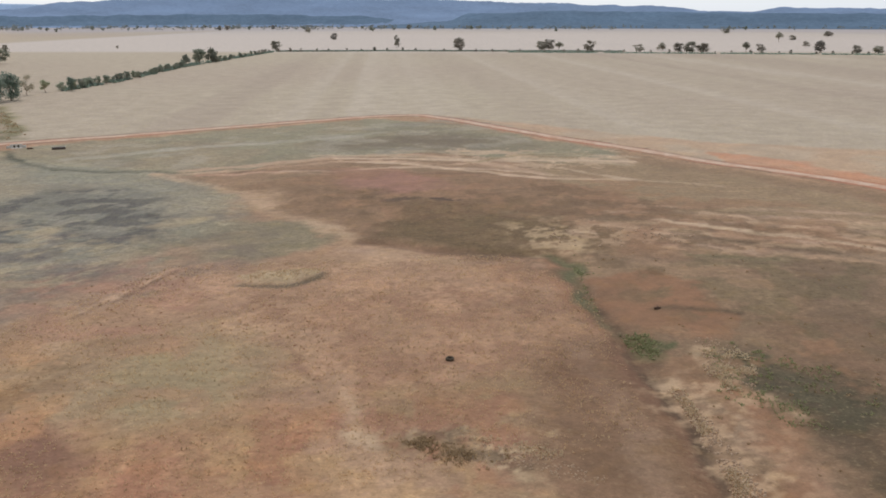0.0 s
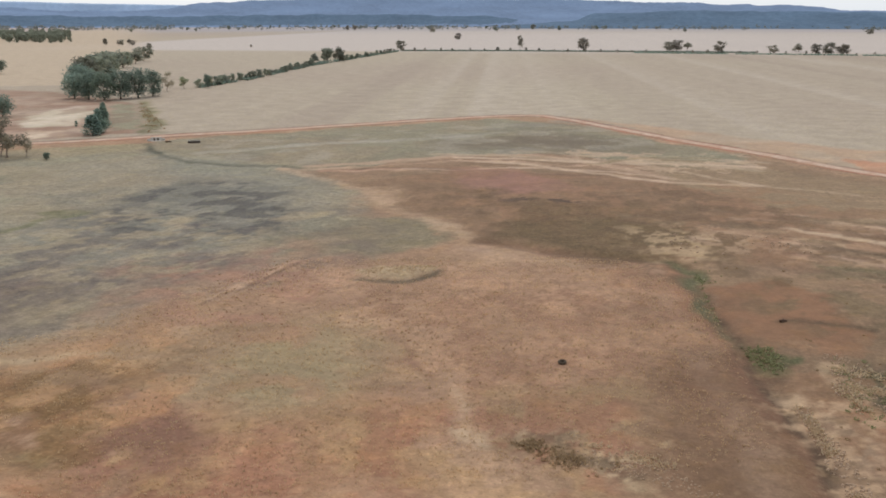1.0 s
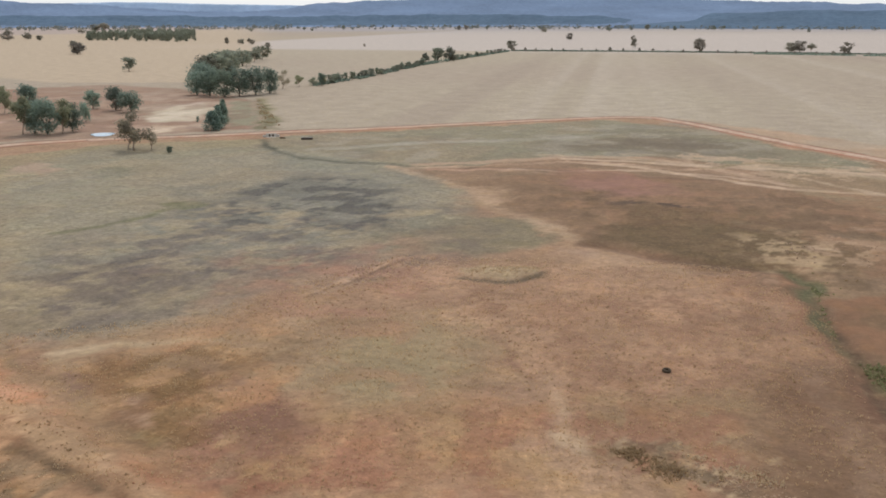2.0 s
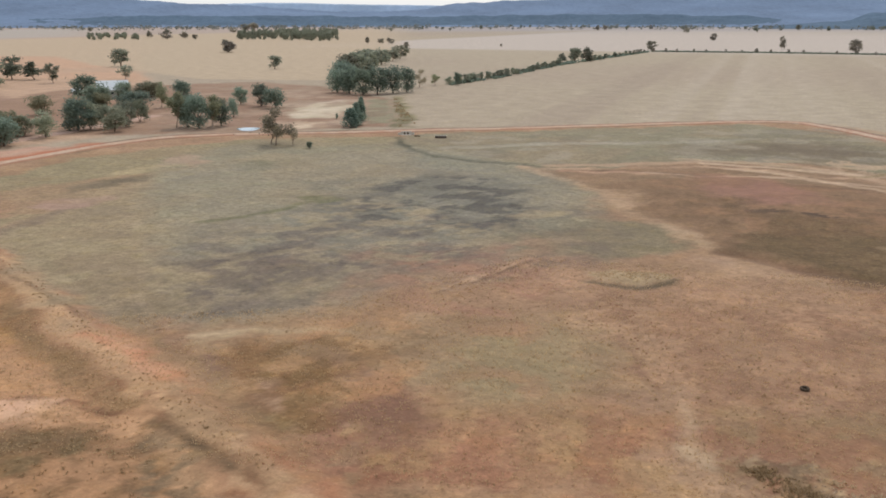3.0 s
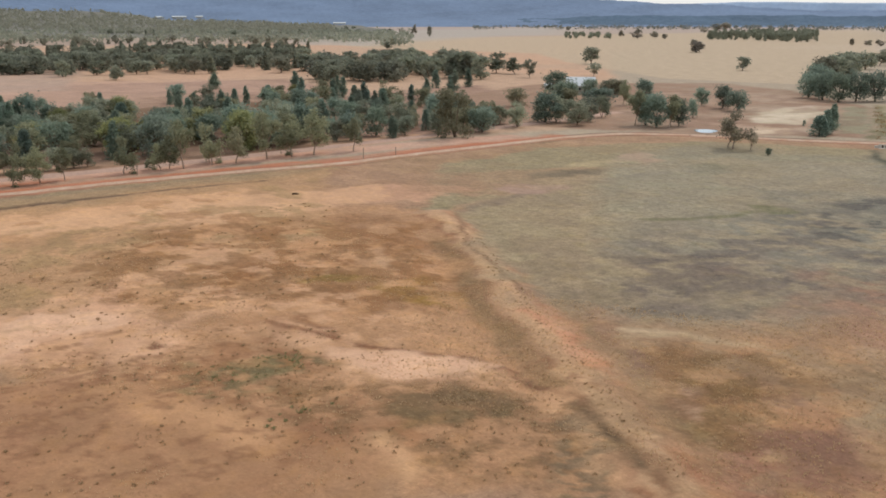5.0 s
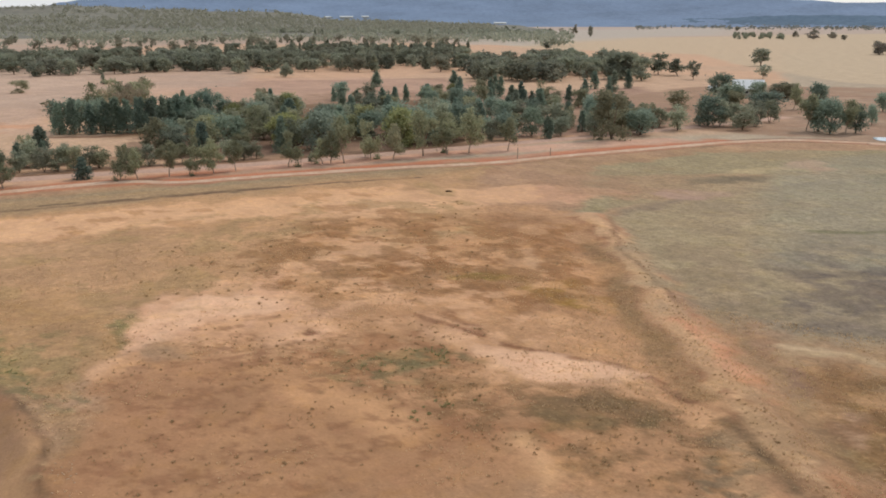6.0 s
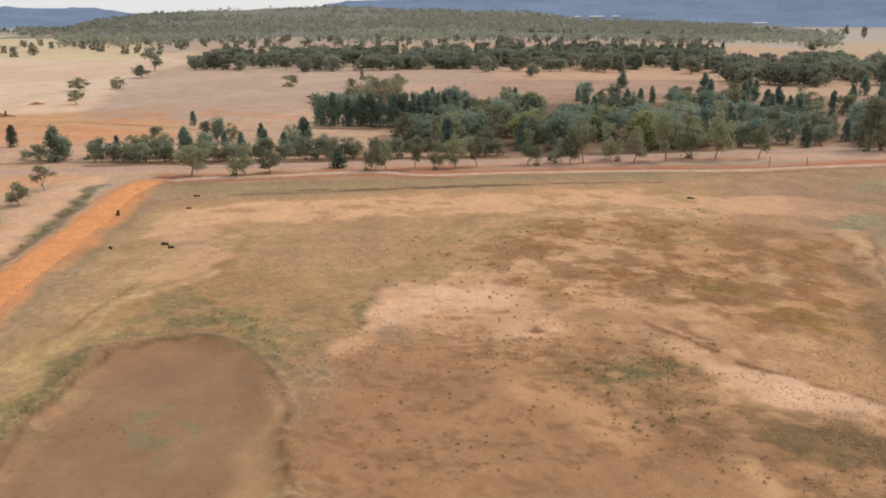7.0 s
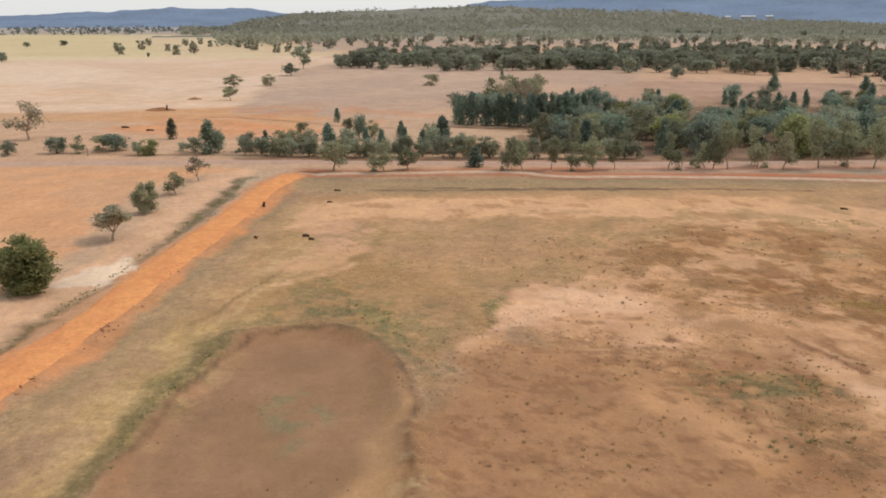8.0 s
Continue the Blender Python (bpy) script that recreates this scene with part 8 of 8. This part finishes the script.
strew([(-116.1, 25.2), (-107.2, 52.7), (-82.6, 44.4), (-84.5, 25.6), (-90.6, 19.5)], 26, 0.5, 1.0, 603)
strew([(-68.9, 22.0), (-70.9, 27.1), (-67.3, 35.9), (-64.3, 32.1), (-65.3, 25.0)], 18, 0.3, 0.7, 660, True, 3.0, 0.0)
strew([(-55.6, 23.2), (-59.5, 27.7), (-57.7, 33.1), (-52.6, 29.3)], 14, 0.5, 1.0, 661, True, 3.0, 0.0)
strew([(-89.3, -11.1), (-90.9, -6.3), (-78.4, -2.3), (-77.0, -4.4)], 10, 0.4, 0.8, 662, True, 3.0, 0.0)
strew([(-55.1, 27.7), (-55.2, 30.7), (-53.3, 30.2), (-53.3, 27.3)], 6, 0.6, 1.1, 605, True)
strew([(24.5, 78), (30, 76.5), (27.4, 63), (22.5, 63)], 22, 0.4, 1.0, 608, True)
strew([(16.5, 112), (19.7, 103.7), (16.9, 84.6), (15.7, 92.2)], 14, 0.4, 0.9, 609, True)
strew([(24.6, 84.6), (46.3, 84.6), (29.8, 51.7), (20.8, 51.7), (21, 71)], 34, 0.3, 0.8, 610)
strew([(17.4, 118.2), (60, 112), (50.1, 92.2), (20.2, 92.2)], 22, 0.4, 0.9, 611)
strew([(-49.1, 99.7), (-23.2, 89.2), (-8.3, 72.7), (-24.9, 74.1), (-42.9, 76)], 24, 0.25, 0.6, 614)
strew([(-78.1, -1.7), (-84.5, 6.4), (-88.1, 20.2), (-77.7, 34.5), (-58.8, 33.7), (-50.7, 23.6), (-50.2, 4.8), (-55.6, 0.3)], 36, 0.25, 0.7, 616, lump=6, level=-0.3)
tufts([(-78.1, -1.7), (-84.5, 6.4), (-88.1, 20.2), (-77.7, 34.5), (-58.8, 33.7), (-50.7, 23.6), (-50.2, 4.8), (-55.6, 0.3)], 170, 0.25, 0.7, 646, lump=6, level=-0.3)
tufts([(-125, 11), (-128.2, 69.6), (-84.2, 47.1), (-88.1, 20.2), (-96.4, 8.6)], 130, 0.4, 1.1, 617, lump=6, level=-0.2)
tufts([(-100.3, 74.7), (-99.4, 77.3), (-72.7, 64.2), (-54.2, 54.4), (-41.5, 48.2), (-31.3, 43.5), (-31.9, 42), (-42.8, 46.4), (-56.3, 52.7), (-74.2, 62)], 180, 0.25, 0.6, 647, lump=3, level=-0.2)
tufts([(-68.3, 29.2), (-50.3, 43.4), (-34.7, 40.1), (-46.1, 23.2)], 150, 0.3, 0.8, 618, lump=5, level=-0.2)
tufts([(-75.3, -23.4), (-79.7, -9.6), (-72.4, -4.2), (-51, -2.7), (-50.4, -21.3)], 30, 0.2, 0.5, 619)
tufts([(-39.7, 89.2), (13.8, 99.3), (15.1, 71.6), (-19, 56)], 170, 0.25, 0.6, 620)
strew([(-3.8, 57), (-0.7, 58.3), (5.3, 53.5), (1.7, 51.8)], 18, 0.3, 0.7, 615)


def grass_sheet(name, pts, count, size, material, seed, label, lump=6.0, level=-0.2, per=4, soft=1.4):
    """Short dry grass over a stretch of ground: many tiny sprays in one mesh."""
    rng = np.random.default_rng(seed)
    p = np.array(pts)
    lo, hi = p.min(0), p.max(0)
    x, y = rng.uniform(lo[0], hi[0], count * 4), rng.uniform(lo[1], hi[1], count * 4)
    inner = area_distance(x, y, pts)
    ok = (rng.uniform(0, 1, len(x)) < smooth(0, soft, inner)) & (fbm(x, y, lump, seed) > level) & ((area_distance(x, y, POND_AREA) < 0) | (rng.uniform(0, 1, len(x)) < 0.04))
    x, y = x[ok][:count], y[ok][:count]
    z = ground_height(x, y)
    n = len(x)
    verts, faces = np.zeros((n, per, 3, 3)), np.arange(n * per * 3).reshape(-1, 3)
    s = size * rng.uniform(0.6, 1.4, n)
    for k in range(per):
        w = rng.uniform(0, 2 * math.pi, n)
        c, d = np.cos(w), np.sin(w)
        bx, by = x + c * s * 0.35, y + d * s * 0.35
        verts[:, k, 0] = np.stack([bx - d * s * 0.35, by + c * s * 0.35, z - 0.02], 1)
        verts[:, k, 1] = np.stack([bx + d * s * 0.35, by - c * s * 0.35, z - 0.02], 1)
        verts[:, k, 2] = np.stack([bx + c * s * 0.7, by + d * s * 0.7, z + s * 0.75], 1)
    me = bpy.data.meshes.new(name)
    me.from_pydata(verts.reshape(-1, 3).tolist(), [], faces.tolist())
    me.materials.append(material)
    return tagged(new(name, me), label, "grass", kind="stuff")


NEAR_FLAT = [(-61.9, 34.4), (-77.9, 59.7), (-49.8, 74.1), (-34.7, 103.6), (8.2, 109.7), (17.5, 92.4), (15.9, 55.5)]
PADDOCK = [(-59.2, -22.7), (-119.5, -15.2), (-121.3, 31.5), (-99.8, 75.7), (-38.2, 42.5)]
grass_sheet("dry_grass", NEAR_FLAT, 20000, 0.12, STRAW, 621, "short pale straw grass over the near flat", 7, -0.5, 3)
grass_sheet("brown_grass", NEAR_FLAT, 2500, 0.13, TUSSOCK, 623, "scattered dead brown grass over the flat", 5, 0.0, 3)
grass_sheet("paddock_grass", PADDOCK, 6000, 0.12, STRAW, 622, "thin straw grass on the sandy paddock", 6, 0.1, 3)
grass_sheet("paddock_stubble", PADDOCK, 2600, 0.14, TUSSOCK, 624, "dead brown grass stubs on the sandy paddock", 4, 0.25, 3)
grass_sheet("ditch_weeds", [(17.1, 79.6), (21, 79.6), (20.6, 73.7), (18.8, 72.4), (17, 76.2)], 260, 0.2, GREEN_TUSSOCK, 625, "dense dark green weeds in the ditch", 3, -0.6, 4)
grass_sheet("ditch_weeds", [(16, 105.8), (17.2, 103.7), (16.8, 84.6), (16, 84.2), (15.9, 93.3)], 150, 0.18, GREEN_TUSSOCK, 626, "green weeds along the ditch", 3, -0.5, 4)
grass_sheet("bank_weeds", [(-71.4, -41.9), (-78.9, -42.6), (-103.6, -40.5), (-167.6, -37), (-162.7, -35.5), (-99.6, -38.7), (-75.8, -41), (-69.2, -40.7)], 800, 0.2, GREEN_TUSSOCK, 627, "dull green weeds along the fence side of the track", 3, -0.2, 4)
grass_sheet("pond_weeds", [(-51.1, -23.4), (-62.2, -23.7), (-73.2, -22.8), (-81.4, -20), (-79.4, -19), (-70, -21.4), (-59.3, -21.9), (-51.1, -21.9)], 600, 0.15, GREEN_TUSSOCK, 628, "dull green weeds round the dry pond", 2.5, 0.0, 4)
grass_sheet("pond_weeds", [(-88.3, -10.5), (-91.9, -7.1), (-82.9, -3), (-72.4, -1.6), (-77.3, -4.4), (-82.1, -7.5)], 500, 0.15, GREEN_TUSSOCK, 629, "grey-green weeds at the head of the dry pond", 2.5, 0.0, 4)
grass_sheet("sand_weeds", [(-72.2, 23), (-68.6, 34.2), (-64.1, 32), (-66.5, 23.3)], 300, 0.15, GREEN_TUSSOCK, 630, "low green weeds on the sandy paddock", 2.5, 0.1, 4)
grass_sheet("stony_weeds", [(24.5, 78), (31.1, 76.5), (37.7, 67.4), (32.6, 57.3), (26, 58.1), (22.5, 63)], 600, 0.16, GREEN_TUSSOCK, 631, "patchy dark green weeds on stony ground", 3.5, 0.2, 4)
grass_sheet("channel_weeds", [(-154.1, 295.7), (-156.8, 305), (-108.6, 225.2), (-111.8, 218.9)], 1300, 0.3, TUSSOCK, 632, "rank brown-olive weeds in the channel above the culvert", 4, -0.1, 4, soft=0.1)
FENCE_STRIP = [(-158.8, 835), (-54.8, 842), (46.3, 838), (169.5, 827), (171.6, 838), (46.9, 849), (-55.6, 854), (-161, 847)]
grass_sheet("fence_scrub", FENCE_STRIP, 2600, 1.4, DARK_LEAF, 633, "low dark scrub along the far fence", 30, -0.6, 4, soft=0.1)
grass_sheet("fence_scrub", [(60.6, 811), (233.6, 778), (378, 748), (383, 758), (236.6, 788), (61.3, 821)], 1500, 1.4, DARK_LEAF, 634, "low dark scrub along the far fence", 30, -0.6, 4, soft=0.1)
grass_sheet("hedge_scrub", [(-162.8, 372), (-159.3, 425), (-166.4, 562), (-158.6, 820), (-162.8, 842), (-175, 592), (-165.7, 442), (-168.6, 385)], 1500, 1.4, DARK_LEAF, 635, "low olive scrub under the field hedge", 20, -0.4, 4, soft=0.1)
grass_sheet("stony_stubble", [(19, 67.4), (20.4, 66.2), (20.9, 55.6), (20.7, 49.4), (18.9, 49.4), (19, 57.3)], 1300, 0.2, PALE_STRAW, 636, "pale dead stubble on the stony strip", 2.5, 0.0, 3)
grass_sheet("stony_stubble", [(24.4, 78.8), (26.7, 78), (28.8, 72.4), (26.4, 65.1), (23.6, 65.1), (22.6, 69.8)], 900, 0.2, PALE_STRAW, 645, "pale dead stubble on the stony strip", 2.0, 0.1, 3)
grass_sheet("rough_grass", [(-3.6, 56.6), (-1.1, 58), (2.8, 55.7), (5.6, 52.9), (1.7, 51.7), (-1.3, 54.1)], 260, 0.18, TUSSOCK, 637, "rough grey-brown grass streak on the flat", 3, -0.2, 4)
grass_sheet("verge_weeds", [(-66.6, -39.4), (-72.7, -39.5), (-95.7, -37.7), (-161.5, -35.7), (-156.9, -33.9), (-92.5, -35.5), (-70.8, -38.6), (-64.9, -38.5)], 500, 0.15, TUSSOCK, 638, "sparse dead weeds on the orange track's edge", 3, 0.2, 3)


grass_sheet("rough_grass", [(-3.8, 56.7), (-1.1, 57.5), (3.6, 56.1), (6.8, 54.2), (6.0, 53.0), (1.7, 53.8), (-2.1, 55.2)], 420, 0.17, TUSSOCK, 641, "rough grey-brown grass streak on the flat", 1.6, 0.0, 4, soft=0.6)
grass_sheet("stony_stubble", [(-1.1, 57.5), (4.0, 57.4), (10.1, 55.5), (9.5, 53.8), (6.8, 54.0), (3.2, 55.8)], 380, 0.16, PALE_STRAW, 642, "pale dead stubble beside rough grass", 1.6, 0.0, 3, soft=0.8)


def rubble(name, pts, count, low, high, material, seed, label, lump=3.0, level=-0.1):
    """Small broken clods and stones strewn over a stretch of ground, joined."""
    rng = np.random.default_rng(seed)
    p = np.array(pts)
    lo, hi = p.min(0), p.max(0)
    x, y = rng.uniform(lo[0], hi[0], count * 8), rng.uniform(lo[1], hi[1], count * 8)
    ok = (rng.uniform(0, 1, len(x)) < smooth(0, 0.8, area_distance(x, y, pts))) & (fbm(x, y, lump, seed) > level)
    x, y = x[ok][:count], y[ok][:count]
    z = ground_height(x, y)
    shape = np.array([(1, 0, 0), (0, 1, 0), (-1, 0, 0), (0, -1, 0), (0.5, 0.5, 0.75), (-0.6, 0.3, 0.85), (0, -0.6, 0.7)])
    tris = [(0, 1, 4), (1, 2, 5), (1, 5, 4), (2, 3, 6), (2, 6, 5), (3, 0, 6), (0, 4, 6), (4, 5, 6)]
    v, f = [], []
    for a, b, c in zip(x, y, z):
        s = rng.uniform(low, high)
        w = rng.uniform(0, 6.28)
        q = shape * rng.uniform(0.7, 1.3, shape.shape) * s
        turned = np.stack([q[:, 0] * math.cos(w) - q[:, 1] * math.sin(w), q[:, 0] * math.sin(w) + q[:, 1] * math.cos(w), q[:, 2]], 1)
        f.extend(tuple(i + len(v) for i in g) for g in tris)
        v.extend((turned + np.array([a, b, c - 0.02])).tolist())
    tagged(new(name, mesh_of(name, v, f, material)), label, "stones", kind="stuff")


PALE_STONE = plain_material("pale_stone", tone(182, 152, 122), 0.95, 0.2, 3.0)
RED_CLOD = plain_material("red_clod", tone(158, 112, 82), 0.95, 0.2, 3.0)
rubble("pale_rubble", [(18.8, 66.2), (20.4, 66.2), (21.2, 56.4), (21.5, 49.4), (19.1, 48.9), (18.9, 55.6)], 420, 0.06, 0.17, PALE_STONE, 651, "pale broken rubble along the worn step", 2.5, -0.7)
rubble("pale_rubble", [(24.4, 78.8), (26.7, 78), (28.8, 72.4), (26.4, 65.1), (23.6, 65.1), (22.6, 69.8)], 240, 0.06, 0.17, PALE_STONE, 652, "pale broken rubble on the stony strip", 2.5, -0.4)
rubble("pale_rubble", [(0.2, 56.4), (4, 56.8), (7.8, 54.7), (11.6, 51.7), (10.3, 50.2), (6.4, 52), (2.6, 53.5)], 240, 0.05, 0.12, PALE_STONE, 653, "pale broken clods in rough grass", 2.0, -0.5)
rubble("pale_rubble", [(14.9, 125.1), (38.2, 123.3), (37.3, 115), (19.3, 110.5), (13.8, 115)], 90, 0.1, 0.26, PALE_STONE, 654, "pale scattered rubble on washed ground", 4, 0.1)
rubble("red_clods", [(-67.7, -37.1), (-84.9, -34.9), (-109.4, -33.7), (-106.1, -31.3), (-79.9, -31.9), (-63.3, -34.9)], 110, 0.05, 0.17, RED_CLOD, 655, "dark red clods along the orange track's edge", 4, 0.0)
rubble("red_clods", [(-41.7, 84.2), (-35.1, 105), (-28.9, 99.6), (-17.1, 90.9), (-8.3, 72.7), (-24.9, 74.1), (-42.9, 76)], 240, 0.04, 0.13, RED_CLOD, 656, "small dark clods on the red grass flat", 8, -0.4)
rubble("red_clods", [(-100.3, 74.7), (-99.6, 76.9), (-72.7, 64.2), (-54.2, 54.4), (-41.5, 48.2), (-31.3, 43.5), (-31.7, 42.4), (-42.3, 47.2), (-55.6, 53.6), (-73.9, 62.5)], 200, 0.05, 0.15, RED_CLOD, 657, "small dark clods along the worn bank", 3, 0.0)
rubble("pale_rubble", [(-78.1, -3.9), (-78.1, -1.7), (-65.1, 0.4), (-49.4, 0.7), (-50.9, -1.2), (-65.1, -2.2)], 90, 0.04, 0.1, PALE_STONE, 658, "pale small clods beside the dry pond's rim", 2.5, 0.0)


def fence_post(x, y, high):
    """A weathered round post with a chamfered top."""
    v, f = [], []
    tube(v, f, [(0, 0, -0.2), (0.01, 0, high * 0.6), (0.02, 0.01, high - 0.05), (0.02, 0.01, high)], [0.11, 0.1, 0.1, 0.06], 8)
    f.append(tuple(range(len(v) - 8, len(v))))
    ob = tagged(new("fence_post", mesh_of("fence_post", v, f, PALE_BARK, True)), "pale weathered wooden post beside the road", "post", "roadside posts")
    ob.matrix_basis = pose(x, y, lie(x, y), 1.5, -1, x)


for x, y, high in ((-162.1, 96.3, 2.6), (-193.2, -78.6, 1.8), (-172, 50, 2.0), (-188.3, 38.9, 2.4), (-163.3, 105.6, 1.8)):
    fence_post(x, y, high)


def dirt_mound(x, y, rz, length, depth, high):
    """A low heap of spoil with a lumpy outline."""
    n = 22
    gx, gy = np.meshgrid(np.linspace(-1, 1, n), np.linspace(-1, 1, n))
    gx, gy = gx.ravel(), gy.ravel()
    r = np.hypot(gx, gy)
    z = high * np.clip(1 - r, 0, 1) ** 0.8 * (1 + 0.5 * fbm(gx * 5 + x, gy * 5, 1.6, 77)) - 0.08 * (r > 0.95)
    faces = [(j * n + i, j * n + i + 1, (j + 1) * n + i + 1, (j + 1) * n + i) for j in range(n - 1) for i in range(n - 1)]
    me = mesh_of("dirt_mound", np.stack([gx * length / 2, gy * depth / 2, z], 1).tolist(), faces, SPOIL, True)
    ob = tagged(new("dirt_mound", me), "low lumpy heap of brown spoil in the pasture", "mound")
    ob.matrix_basis = pose(x, y, lie(x, y) - 0.02, 0, 0, rz)


SPOIL = track_material("spoil", tone(176, 122, 84), tone(146, 104, 78))
dirt_mound(-293.6, -93.1, 88, 11, 7, 1.1)
dirt_mound(-336, -93.1, 88, 6, 5, 0.7)
log(-291.8, -90.4, 10, 2.0, 0.4, True)
log(-245.2, -88.3, 80, 2.2, 0.3)
log(-238.8, -79.2, 95, 2.0, 0.28)
grass_sheet("mound_grass", [(-24.8, 98.6), (-20.7, 102.4), (-14.4, 102.5), (-14.3, 99), (-19.6, 96.8), (-23.8, 96.2)], 240, 0.15, PALE_STRAW, 639, "pale straw grass on a low mound", 3, -0.5, 4)
grass_sheet("scald_edge", [(-38.5, 85.5), (-37.4, 92.2), (-36.1, 98.7), (-34.5, 104), (-33.6, 102.2), (-35.1, 96.4), (-36.4, 90.1), (-37.7, 84.9)], 120, 0.15, TUSSOCK, 640, "dead grass stubs along a washed edge", 2, -0.1, 4, soft=1.0)
